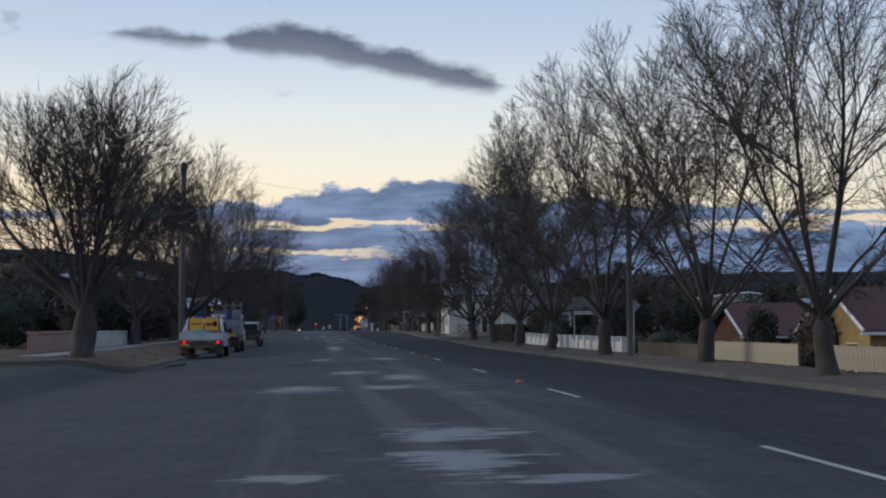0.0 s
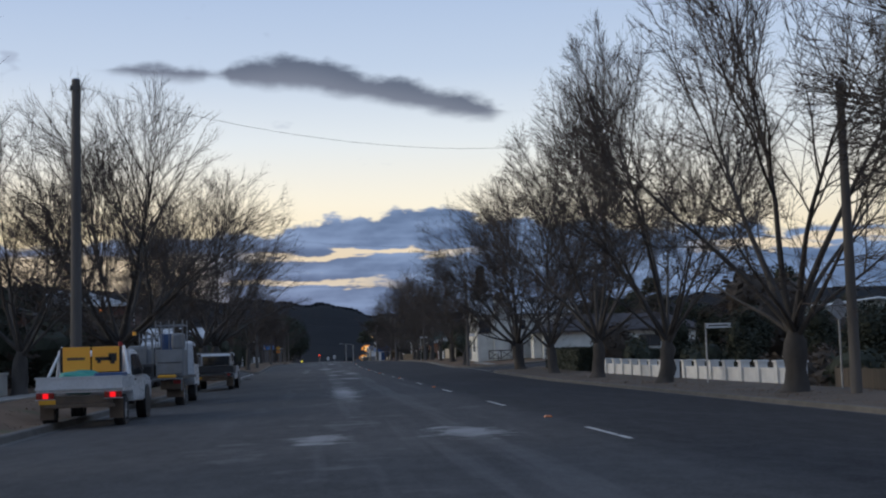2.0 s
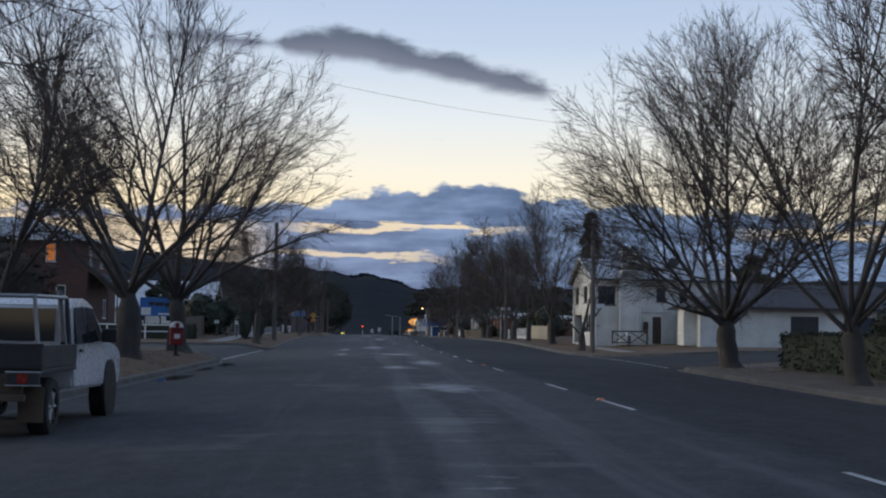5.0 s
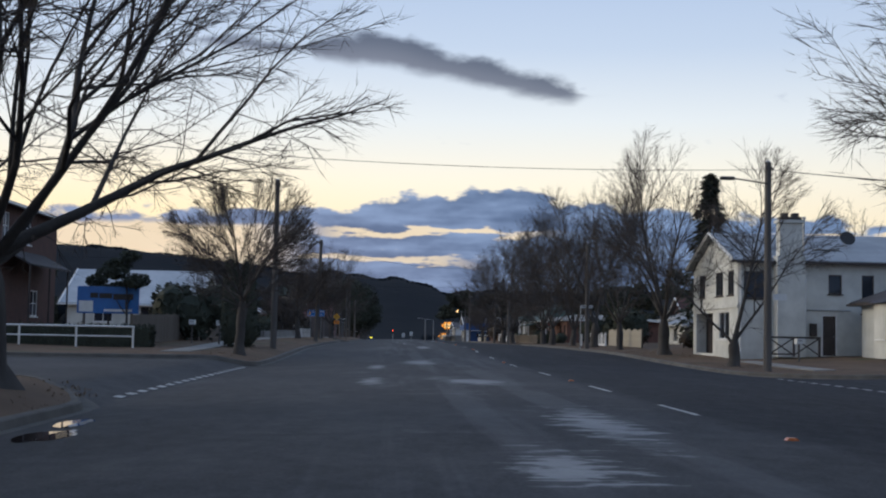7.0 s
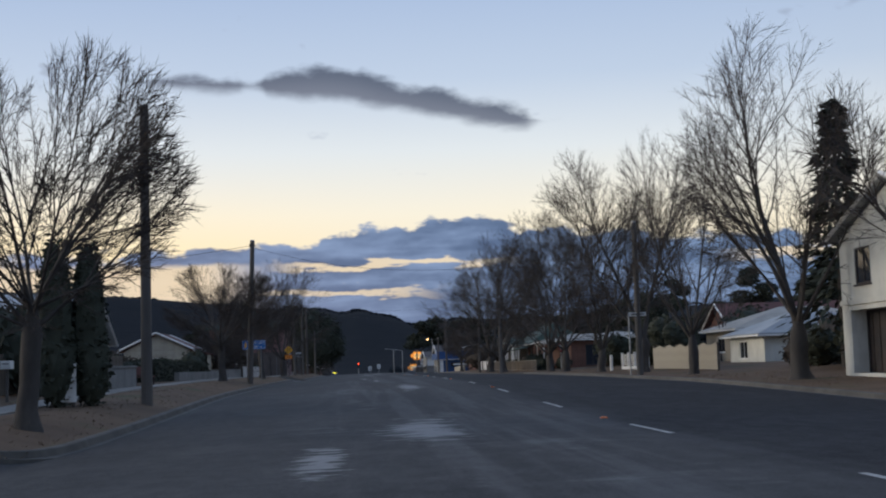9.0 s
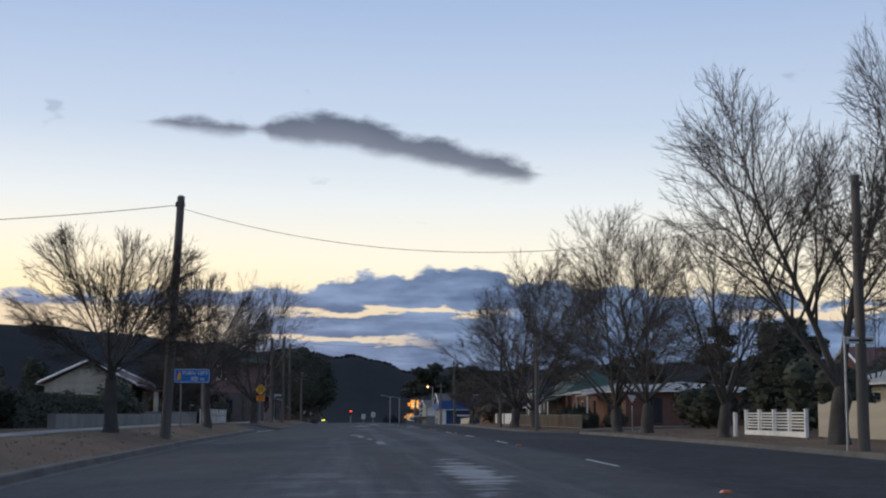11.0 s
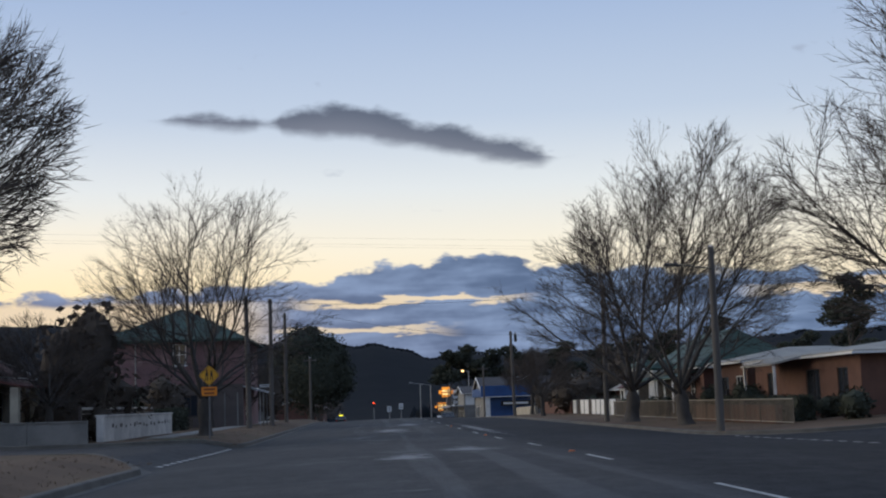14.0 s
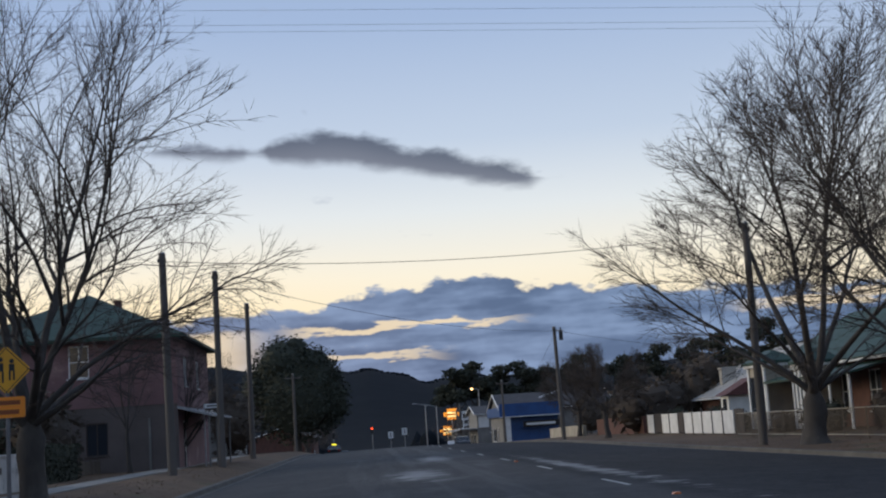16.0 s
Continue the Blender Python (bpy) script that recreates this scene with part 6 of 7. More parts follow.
def wheel(parent, x, y, r, w):
    o = new("wheel")
    o.parent, o.matrix_basis = parent, Matrix.Translation((x, y, r))
    bm = bmesh.new()
    prof = [(r * 0.62, -w / 2), (r * 0.93, -w / 2), (r, -w * 0.32), (r, w * 0.32), (r * 0.93, w / 2), (r * 0.62, w / 2)]
    rings = []
    for i in range(22):
        a = 2 * math.pi * i / 22
        rings.append([bm.verts.new((px, math.cos(a) * pr, math.sin(a) * pr)) for pr, px in prof])
    for i in range(22):
        for j in range(len(prof)):
            k = (j + 1) % len(prof)
            bm.faces.new((rings[i][j], rings[i][k], rings[(i + 1) % 22][k], rings[(i + 1) % 22][j]))
    part("tyre", bm, TYRE, o)
    bm = bmesh.new()
    tube(bm, (-w * 0.36, 0, 0), (w * 0.36, 0, 0), r * 0.61, sides=20)
    for i in range(6):
        a = 2 * math.pi * i / 6
        for s in (-1, 1):
            tube(bm, (s * w * 0.38, 0, 0), (s * w * 0.38, math.cos(a) * r * 0.52, math.sin(a) * r * 0.52), r * 0.09, sides=4)
    part("rim", bm, RIM, o)


def cab(parent, y0, outline, half, material, taper=0.12):
    """A vehicle cab from its side outline of (y, z), tapering inward above the waist."""
    bm = bmesh.new()
    zmax = max(z for _, z in outline)
    waist = 1.02
    rows = []
    for s in (-1, 1):
        row = []
        for y, z in outline:
            t = max(0.0, (z - waist) / (zmax - waist))
            row.append(bm.verts.new((s * (half - taper * t), y0 + y, z)))
        rows.append(row)
    n = len(outline)
    bm.faces.new(rows[0])
    bm.faces.new(rows[1][::-1])
    for i in range(n):
        j = (i + 1) % n
        bm.faces.new((rows[0][i], rows[1][i], rows[1][j], rows[0][j]))
    bmesh.ops.bevel(bm, geom=list(bm.edges), offset=0.035, segments=2, affect="EDGES")
    return part("cab", bm, material, parent)


def side_glass(c, y0, quads, half, taper, zmax, waist=1.02):
    for q in quads:
        for s in (-1, 1):
            bm = bmesh.new()
            vs = []
            for k in (0.012, -0.004):
                vs.append([bm.verts.new((s * (half - taper * max(0, (z - waist) / (zmax - waist)) + k), y0 + y, z)) for y, z in q])
            bm.faces.new(vs[0])
            bm.faces.new(vs[1][::-1])
            for i in range(len(q)):
                j = (i + 1) % len(q)
                bm.faces.new((vs[0][i], vs[0][j], vs[1][j], vs[1][i]))
            part("side_window", bm, CARGLASS, c)


def utility_truck(x, y, label, load=True, tray=CARWHITE):
    """A crew-cab utility with a drop-side tray; y is its tail, it faces along the street."""
    v = thing("utility_truck", pose(x, y, road_z(x, y)), label, "pickup truck")
    outline = [(1.95, 0.52), (5.05, 0.46), (5.2, 0.62), (5.18, 0.95), (4.95, 1.06), (4.05, 1.13), (3.45, 1.66), (3.1, 1.74), (2.35, 1.72), (2.02, 1.62), (1.95, 1.1)]
    c = cab(v, 0, outline, 0.89, CARWHITE)
    side_glass(c, 0, [[(2.1, 1.12), (2.85, 1.12), (2.85, 1.62), (2.2, 1.6)], [(2.93, 1.12), (3.92, 1.15), (3.42, 1.6), (2.93, 1.62)]], 0.89, 0.12, 1.74)
    part("rear_window", boxed((-0.62, 1.93, 1.15, 0.62, 1.962, 1.58)), CARGLASS, c)
    part("windscreen", prism([(4.06, 1.16), (4.08, 1.19), (3.5, 1.67), (3.47, 1.63)], -0.72, 0.72, "x"), CARGLASS, c)
    for s in (-1, 1):
        part("door_handle", boxed((s * 0.895 - 0.012, 2.25, 1.0, s * 0.895 + 0.012, 2.43, 1.04)), BLACK, c)
        part("mirror", boxed((s * 0.9, 3.6, 1.12, s * 1.12, 3.68, 1.32), bevel=0.02), BLACK, c)
        part("wheel_arch", tube(bmesh.new(), (s * 0.86, 4.35, 0.4), (s * 0.915, 4.35, 0.4), 0.46, 0.46, 20), BLACK, c)
    t = part("tray", boxed((-0.93, 0.05, 0.78, 0.93, 1.88, 0.84), (-0.93, 0.0, 0.84, 0.93, 0.045, 1.12), (-0.93, 0.05, 0.845, -0.885, 1.88, 1.12), (0.885, 0.05, 0.845, 0.93, 1.88, 1.12), bevel=0.008), tray, v)
    part("tray_lip", boxed((-0.95, -0.012, 1.1, 0.95, -0.002, 1.14), (-0.95, -0.012, 0.86, 0.95, -0.002, 0.9)), tray, t)
    part("headboard", tubed(((-0.86, 1.86, 0.84), (-0.78, 1.84, 1.72), 0.03), ((0.86, 1.86, 0.84), (0.78, 1.84, 1.72), 0.03)), tray, t)
    for s in (-1, 1):
        part("sports_bar", tubed(((s * 0.7, 1.8, 1.8), (s * 0.9, 1.2, 1.13), 0.035), ((s * 0.7, 1.8, 1.8), (s * 0.74, 1.82, 1.2), 0.03)), tray, t, "white sloping bar")
    part("chassis", boxed((-0.45, 0.1, 0.45, -0.33, 4.9, 0.6), (0.33, 0.1, 0.45, 0.45, 4.9, 0.6), (-0.7, 0.05, 0.55, 0.7, 0.13, 0.72)), MUD, v)
    part("rear_step", boxed((-0.75, -0.04, 0.46, 0.75, 0.06, 0.54), bevel=0.01), MUD, v)
    for s in (-1, 1):
        lamp = part("tail_lamp", boxed((s * 0.92, -0.02, 0.66, s * 0.54, 0.03, 0.8), bevel=0.008), TAILOFF if load else DARKSTEEL, v)
        part("lens", boxed((s * 0.72 - 0.06, -0.026, 0.675, s * 0.72 + 0.06, -0.0205, 0.785)), TAIL if load else TAILOFF, lamp)
        part("surround", boxed((s * 0.94, -0.015, 0.645, s * 0.52, -0.002, 0.658), (s * 0.94, -0.015, 0.802, s * 0.52, -0.002, 0.815)), CARWHITE, lamp)
        part("mud_flap", boxed((s * 0.9, 0.28, 0.2, s * 0.6, 0.3, 0.62)), MUD, v)
        for yy in (0.78, 4.35):
            wheel(v, s * 0.78, yy, 0.36, 0.24)
    part("plate_bar", boxed((-0.86, -0.045, 0.545, -0.5, -0.035, 0.64)), AMBER, v)
    if load:
        for s in (-1, 1):
            b = part("warning_board", boxed((s * 0.02, 1.5, 1.22, s * 0.64, 1.54, 1.80), bevel=0.008), ORANGELIT, v, "orange reflective warning board")
            if s > 0:
                part("symbol", boxed((0.10, 1.492, 1.48, 0.46, 1.499, 1.56), (0.40, 1.492, 1.46, 0.58, 1.499, 1.64), (0.14, 1.492, 1.42, 0.22, 1.499, 1.48), (0.44, 1.492, 1.40, 0.54, 1.499, 1.46)), BLACK, b)
            else:
                part("lettering_bar", boxed((-0.54, 1.492, 1.5, -0.14, 1.499, 1.56)), MUD, b)
            part("edge_strip", boxed((s * 0.645, 1.5, 1.22, s * 0.70, 1.54, 1.80)), BLACK, b)
        bm = bm_ball(0.5, (-0.15, 0.95, 1.0), 1.1, 0.75, 0.55, 3)
        for q in bm.verts:
            q.co += Vector(noise.noise_vector(q.co * 5.0)) * 0.07
        part("tarpaulin", bm, TEAL, v, "crumpled teal tarpaulin")
        part("load_box", boxed((0.25, 0.4, 0.85, 0.85, 1.6, 1.2), bevel=0.02), DRUM, v)
        part("work_light", tubed(((0.62, 1.84, 1.72), (0.62, 1.84, 1.9), 0.05)), RED, v)
    else:
        part("canopy_rack", tubed(((-0.86, 0.1, 1.12), (-0.8, 0.1, 1.7), 0.025), ((0.86, 0.1, 1.12), (0.8, 0.1, 1.7), 0.025), ((-0.8, 0.1, 1.7), (0.8, 0.1, 1.7), 0.025), ((-0.8, 0.1, 1.7), (-0.78, 1.84, 1.72), 0.025), ((0.8, 0.1, 1.7), (0.78, 1.84, 1.72), 0.025)), METAL, v)
    return v


utility_truck(-5.08, 54.2, "white crew-cab utility truck carrying orange warning boards")
utility_truck(-4.7, 85.2, "dusty utility truck with a bare tray rack", False, DARKSTEEL)

# a greyer white than the cab paint, for the truck's fittings
GREYWHITE = surface("greyish_white_steel", (0.23, 0.24, 0.25), (0.13, 0.135, 0.14), 1.6, 0.6, 0.1, 20)
tk = thing("work_truck", pose(-5.05, 66.0, road_z(-5.05, 67)), "small white work truck with ladder frames and tank", "truck")
c = cab(tk, 0, [(4.3, 0.6), (5.95, 0.55), (6.05, 0.8), (5.95, 1.35), (5.6, 2.05), (4.5, 2.1), (4.3, 2.0)], 0.95, CARWHITE, 0.1)
side_glass(c, 0, [[(4.55, 1.3), (5.75, 1.3), (5.48, 1.92), (4.6, 1.92)]], 0.95, 0.1, 2.1)
part("rear_window", boxed((-0.6, 4.28, 1.35, 0.6, 4.312, 1.9)), CARGLASS, c)
part("tray_bed", boxed((-1.0, 0.0, 0.86, 1.0, 4.2, 0.95), bevel=0.01), DARKSTEEL, tk)
part("dark_tub", boxed((-0.98, 0.05, 0.953, 0.1, 1.6, 1.35), bevel=0.015), DARKSTEEL, tk)
tb = part("tool_box", boxed((0.16, 0.1, 0.953, 0.98, 1.5, 1.78), bevel=0.02), GREYWHITE, tk)
part("hinge_strip", boxed((0.2, 0.088, 1.36, 0.94, 0.098, 1.39), (0.2, 0.088, 1.0, 0.94, 0.098, 1.03)), DARKSTEEL, tb)
part("rear_shelf", boxed((0.1, -0.35, 0.86, 1.0, 0.02, 0.9), (0.1, -0.35, 0.7, 0.13, -0.32, 0.86), (0.97, -0.35, 0.5, 1.0, -0.32, 0.86), bevel=0.008), GREYWHITE, tk)
part("hose_coil", boxed((0.25, -0.3, 0.903, 0.8, 0.0, 1.0), bevel=0.04), AMBER, tk, "dull yellow coiled hose")
part("water_tank", boxed((-0.97, 1.75, 0.953, -0.3, 3.6, 1.95), bevel=0.12), GREYWHITE, tk, "rounded white water tank")
part("drum", tubed(((0.35, 1.9, 0.953), (0.35, 1.9, 2.3), 0.28), sides=18), DRUM, tk, "blue plastic drum")
part("cement_bag", boxed((0.55, 0.8, 1.783, 0.95, 1.4, 2.3), bevel=0.08), GREYWHITE, tk)
for xs in ((0.15, 0.98), (-0.35, 0.06)):
    h = 2.7 if xs[0] > 0 else 2.3
    for yy in (0.2, 1.55):
        part("rack_frame", tubed(((xs[0], yy, 0.95), (xs[0], yy, h), 0.019), ((xs[1], yy, 0.95), (xs[1], yy, h), 0.019), ((0.5 * (xs[0] + xs[1]), yy, 1.8), (0.5 * (xs[0] + xs[1]), yy, h), 0.016), ((xs[0], yy, h - 0.16), (xs[1], yy, h - 0.16), 0.016)), GREYWHITE, tk)
    for k in xs:
        part("rack_rail", tubed(((k, 0.2, h - 0.16), (k, 1.55, h - 0.16), 0.019)), GREYWHITE, tk)
part("beacon", tubed(((-0.5, 0.2, 2.25), (-0.5, 0.2, 2.36), 0.06)), ORANGELIT, tk)
part("chassis", boxed((-0.45, 0.1, 0.55, -0.33, 5.8, 0.75), (0.33, 0.1, 0.55, 0.45, 5.8, 0.75)), MUD, tk)
for s in (-1, 1):
    part("mud_guard", boxed((s * 0.98, 0.3, 0.3, s * 0.45, 0.34, 0.85)), MUD, tk)
    part("under_box", boxed((s * 0.98, 0.02, 0.55, s * 0.3, 0.28, 0.84), bevel=0.015), MUD, tk)
    part("tail_lamp", boxed((s * 0.95, -0.02, 0.72, s * 0.7, 0.015, 0.84)), TAILOFF, tk)
    for yy in (1.0, 5.0):
        wheel(tk, s * 0.8, yy, 0.38, 0.28)


def sedan(x, y, paint, label, lit=False, facing=0):
    v = thing("car", pose(x, y, road_z(x, y), 0, 0, facing), label, "car")
    outline = [(0.05, 0.4), (4.4, 0.38), (4.5, 0.6), (4.35, 0.82), (3.3, 0.95), (2.6, 1.4), (1.4, 1.45), (0.6, 1.02), (0.05, 0.95)]
    c = cab(v, 0, outline, 0.86, paint, 0.16)
    side_glass(c, 0, [[(0.9, 1.06), (1.9, 1.05), (1.9, 1.36), (1.42, 1.36)], [(1.97, 1.05), (3.0, 1.04), (2.58, 1.34), (1.97, 1.36)]], 0.86, 0.16, 1.45)
    for s in (-1, 1):
        part("tail_lamp", boxed((s * 0.8, 0.0, 0.72, s * 0.5, 0.06, 0.86)), TAILOFF, v)
        for yy in (0.8, 3.55):
            wheel(v, s * 0.74, yy, 0.32, 0.2)
    part("rear_window", prism([(0.68, 1.06), (0.72, 1.06), (1.38, 1.42), (1.34, 1.42)], -0.6, 0.6, "x"), CARGLASS, c)
    if lit:
        part("roof_sign", boxed((-0.3, 1.7, 1.46, 0.3, 1.95, 1.64), bevel=0.02), glow("yellow_roof_light", (0.9, 0.8, 0.05), 1.6), v, "glowing yellow roof sign")
    return v


DARKCAR = surface("dark_car_paint", (0.02, 0.022, 0.03), (0.015, 0.016, 0.02), 1, 0.25, 0, 20)
sedan(-5.0, 405.0, DARKCAR, "dark car with a lit yellow roof sign far ahead", True)
for x, y, p in ((11.0, 400.0, DARKCAR), (11.2, 421.0, CARWHITE), (11.0, 445.0, CARWHITE), (-4.4, 440.0, DARKCAR)):
    sedan(x, y, p, "small parked car far down the street", False, 180 if x > 0 else 0)


# ---------------------------------------------------------------- shrubs, evergreens and woods
def leaf_cloud(rnd, blobs, count, size, flat=0.6):
    """Small leaf cards strewn through the outer part of several ellipsoids."""
    verts, faces = [], []
    total = sum(b[3] * b[4] * b[5] for b in blobs)
    for cx, cy, cz, rx, ry, rz in blobs:
        for _ in range(int(count * rx * ry * rz / total)):
            d = Vector((rnd.gauss(0, 1), rnd.gauss(0, 1), rnd.gauss(0, 1))).normalized() * rnd.uniform(0.55, 1.08)
            p = Vector((cx + d.x * rx, cy + d.y * ry, cz + d.z * rz))
            u = Vector((rnd.gauss(0, 1), rnd.gauss(0, 1), rnd.gauss(0, flat))).normalized()
            w = u.cross(Vector((rnd.gauss(0, 1), rnd.gauss(0, 1), rnd.gauss(0, 1)))).normalized()
            s = size * rnd.uniform(0.6, 1.5)
            i = len(verts)
            verts += [p - u * s, p + w * s * 0.45, p + u * s, p - w * s * 0.45]
            faces.append((i, i + 1, i + 2, i + 3))
    return verts, faces


def core(blobs, shrink=0.78):
    verts, faces = [], []
    for cx, cy, cz, rx, ry, rz in blobs:
        bm = bm_ball(1.0, (0, 0, 0), sub=2)
        i = len(verts)
        for v in bm.verts:
            k = shrink * (1 + 0.22 * noise.noise(Vector((cx, cy, cz)) * 1.3 + v.co * 2.1))
            verts.append((cx + v.co.x * rx * k, cy + v.co.y * ry * k, cz + v.co.z * rz * k))
        faces += [tuple(i + v.index for v in f.verts) for f in bm.faces]
        bm.free()
    return verts, faces


def leafy(seed, blobs, count, size, material=HEDGE, shrink=0.78):
    rnd = random.Random(seed)
    a, b = leaf_cloud(rnd, blobs, count, size)
    c, d = core(blobs, shrink)
    n = len(a)
    return mesh_from("foliage", a + [Vector(v) for v in c], b + [tuple(n + i for i in f) for f in d], material)


BROWN = surface("brown_winter_scrub", (0.085, 0.066, 0.05), (0.042, 0.034, 0.028), 1.0, 0.95, 0.2, 8.0)
SHRUBS = [leafy(1, [(0, 0, 0.9, 1.5, 1.2, 1.0), (0.9, 0.3, 1.3, 1.0, 1.0, 0.9), (-0.8, -0.2, 1.2, 0.9, 1.0, 1.0)], 850, 0.15),
          leafy(2, [(0, 0, 1.3, 1.2, 1.2, 1.4), (0.5, 0.4, 2.0, 0.8, 0.9, 1.0), (-0.5, 0.2, 1.7, 0.9, 0.8, 1.1)], 900, 0.15),
          leafy(3, [(0, 0, 1.0, 1.8, 1.0, 1.1), (-1.2, 0.2, 0.8, 0.9, 0.8, 0.8)], 800, 0.14, BROWN),
          leafy(4, [(0, 0, 1.6, 1.4, 1.4, 1.7), (0.3, -0.5, 2.5, 0.9, 0.9, 1.0)], 950, 0.15, BROWN)]


def shrub(k, x, y, s, label="dense dark evergreen shrub in a garden", sz=1.0, turn=0):
    ob = new("shrub", SHRUBS[k])
    ob.matrix_world = pose(x, y, ground(x, y) - 0.1, 0, 0, turn) @ Matrix.Diagonal((s, s, s * sz, 1))
    return tagged(ob, label if k < 2 else "brown leafless winter shrub in a garden", "shrub", "garden shrubs")


rnd = random.Random(77)
for y0, y1, x0, x1, n, s0, s1 in ((60, 126, -22, -12.6, 34, 0.9, 1.7), (38, 60, -26, -15, 8, 0.8, 1.3), (36, 126, 19.5, 27, 26, 0.7, 1.2), (60, 126, 28, 48, 26, 1.2, 2.2), (180, 240, 20.5, 25, 20, 0.8, 1.3),
                                  (185, 240, 26, 46, 18, 1.0, 2.0), (176, 200, -24, -14.5, 12, 0.9, 1.6), (203, 239, -22, -12.5, 22, 0.45, 0.85), (262, 296, -22, -13, 14, 0.7, 1.2),
                                  (258, 330, 19, 21, 16, 0.4, 0.7), (310, 360, -24, -10, 20, 1.0, 2.0), (322, 365, 20, 34, 16, 1.0, 2.0), (150, 165, -34, -20, 8, 0.8, 1.4), (30, 62, 30, 50, 14, 1.2, 2.0)):
    for i in range(n):
        x, y = rnd.uniform(x0, x1), y0 + (y1 - y0) * (i + rnd.random()) / n
        if 31 < x < 43.5 and 83 < y < 93 or 21 < x < 34 and (42 < y < 52 or 61 < y < 71) or 22 < x < 38.5 and 210 < y < 222 or 22 < x < 31.5 and 195 < y < 204 or 19 < x < 33 and 196 < y < 214 or -24 < x < -14 and 197 < y < 209 or -24 < x < -13 and 166 < y < 198:
            continue
        shrub(rnd.choice((0, 1, 1, 2, 3)), x, y, rnd.uniform(s0, s1), turn=rnd.uniform(0, 360))


def hedge_block(label, x0, y0, x1, y1, h, seed):
    z = ground((x0 + x1) / 2, (y0 + y1) / 2)
    r = random.Random(seed)
    verts, faces = [], []
    n = int(((x1 - x0) + (y1 - y0)) * 2 * h * 90 + (x1 - x0) * (y1 - y0) * 90)
    for _ in range(n):
        f = r.random()
        p = [r.uniform(x0, x1), r.uniform(y0, y1), r.uniform(0, h)]
        k = r.choice((0, 0, 1, 1, 2))
        p[k] = (x0, x1)[r.random() < 0.5] if k == 0 else ((y0, y1)[r.random() < 0.5] if k == 1 else h)
        p = Vector(p) + Vector((r.gauss(0, 0.05), r.gauss(0, 0.05), r.gauss(0, 0.05)))
        u = Vector((r.gauss(0, 1), r.gauss(0, 1), r.gauss(0, 1))).normalized()
        w = u.cross(Vector((r.gauss(0, 1), r.gauss(0, 1), 0.3))).normalized()
        i = len(verts)
        s = r.uniform(0.05, 0.1)
        verts += [p - u * s, p + w * s * 0.5, p + u * s, p - w * s * 0.5]
        faces.append((i, i + 1, i + 2, i + 3))
    i = len(verts)
    c = [(x, y, zz) for zz in (-0.2, h - 0.05) for x, y in ((x0 + .05, y0 + .05), (x1 - .05, y0 + .05), (x1 - .05, y1 - .05), (x0 + .05, y1 - .05))]
    verts += [Vector(v) for v in c]
    faces += [(i, i + 1, i + 2, i + 3), (i + 4, i + 5, i + 6, i + 7)] + [(i + a, i + (a + 1) % 4, i + 4 + (a + 1) % 4, i + 4 + a) for a in range(4)]
    ob = new("hedge", mesh_from("hedge", verts, faces, HEDGE))
    ob.location.z = z
    return tagged(ob, label, "hedge")


hedge_block("clipped dark hedge on the street corner", 17.3, 110.5, 18.6, 122.5, 1.45, 5)
hedge_block("clipped dark hedge beside the verge", 18.0, 127.0 - 9, 26.0, 127.0 - 7.4, 1.3, 6)
hedge_block("clipped dark garden hedge along a footpath", -13.2, 206.5, -12.2, 226.0, 1.3, 7)
hedge_block("low clipped hedge by the pink house", -13.4, 284.0, -12.0, 289.0, 1.3, 8)
hedge_block("low clipped hedge in front of the brick house", 18.6, 262.0, 19.4, 276.0, 1.1, 9)
hedge_block("dark hedge behind the corner rail", -20.0, 161.6, -11.8, 162.5, 0.95, 10)

TALL = [leafy(11, [(0, 0, 7.5, 3.0, 3.0, 3.0), (2.0, 0.6, 9.2, 2.2, 2.2, 1.9), (-1.8, -0.8, 9.0, 2.2, 2.0, 2.0), (0.4, 1.2, 10.8, 1.9, 1.9, 1.6), (-0.6, -1.8, 6.2, 1.9, 1.7, 1.5)], 3800, 0.26, HEDGE, 0.6),
        leafy(12, [(0, 0, 5.0, 2.4, 2.4, 3.6), (0.9, 0.5, 7.6, 1.7, 1.7, 2.2), (-0.8, 0.2, 8.4, 1.5, 1.5, 2.0)], 3200, 0.24, HEDGE, 0.65),
        leafy(13, [(1.9, 0.4, 9.6, 1.8, 1.6, 0.9), (-1.7, 0.3, 8.8, 1.9, 1.7, 0.9), (0.2, -1.2, 10.9, 1.7, 1.6, 0.9), (0.4, 1.8, 8.3, 1.6, 1.5, 0.8), (-0.4, 0.3, 12.0, 1.5, 1.4, 0.8)], 2600, 0.24, HEDGE, 0.35)]


def trunk_mesh(seed, h, r):
    rr = random.Random(seed)
    v, f, i = [], [], []
    path = [Vector((0, 0, -0.4))]
    for k in range(6):
        path.append(path[-1] + Vector((rr.gauss(0, 0.12), rr.gauss(0, 0.12), h / 6)))
    tube_rings(v, f, i, path, [r * (1 - 0.11 * k) for k in range(7)], 7, 0)
    for k in range(5):
        s = path[3 + k % 3]
        a = rr.uniform(0, 6.28)
        e = s + Vector((math.cos(a) * h * 0.24, math.sin(a) * h * 0.24, h * 0.34))
        tube_rings(v, f, i, [s, (s + e) / 2 + Vector((0, 0, -0.2)), e], [r * 0.45, r * 0.3, r * 0.12], 5, 0)
    return mesh_from("trunk", v, f, BARK, smoothed=True)


TRUNKS = [trunk_mesh(i, h, r) for i, h, r in ((1, 7.6, 0.32), (2, 4.0, 0.3), (3, 8.6, 0.24))]


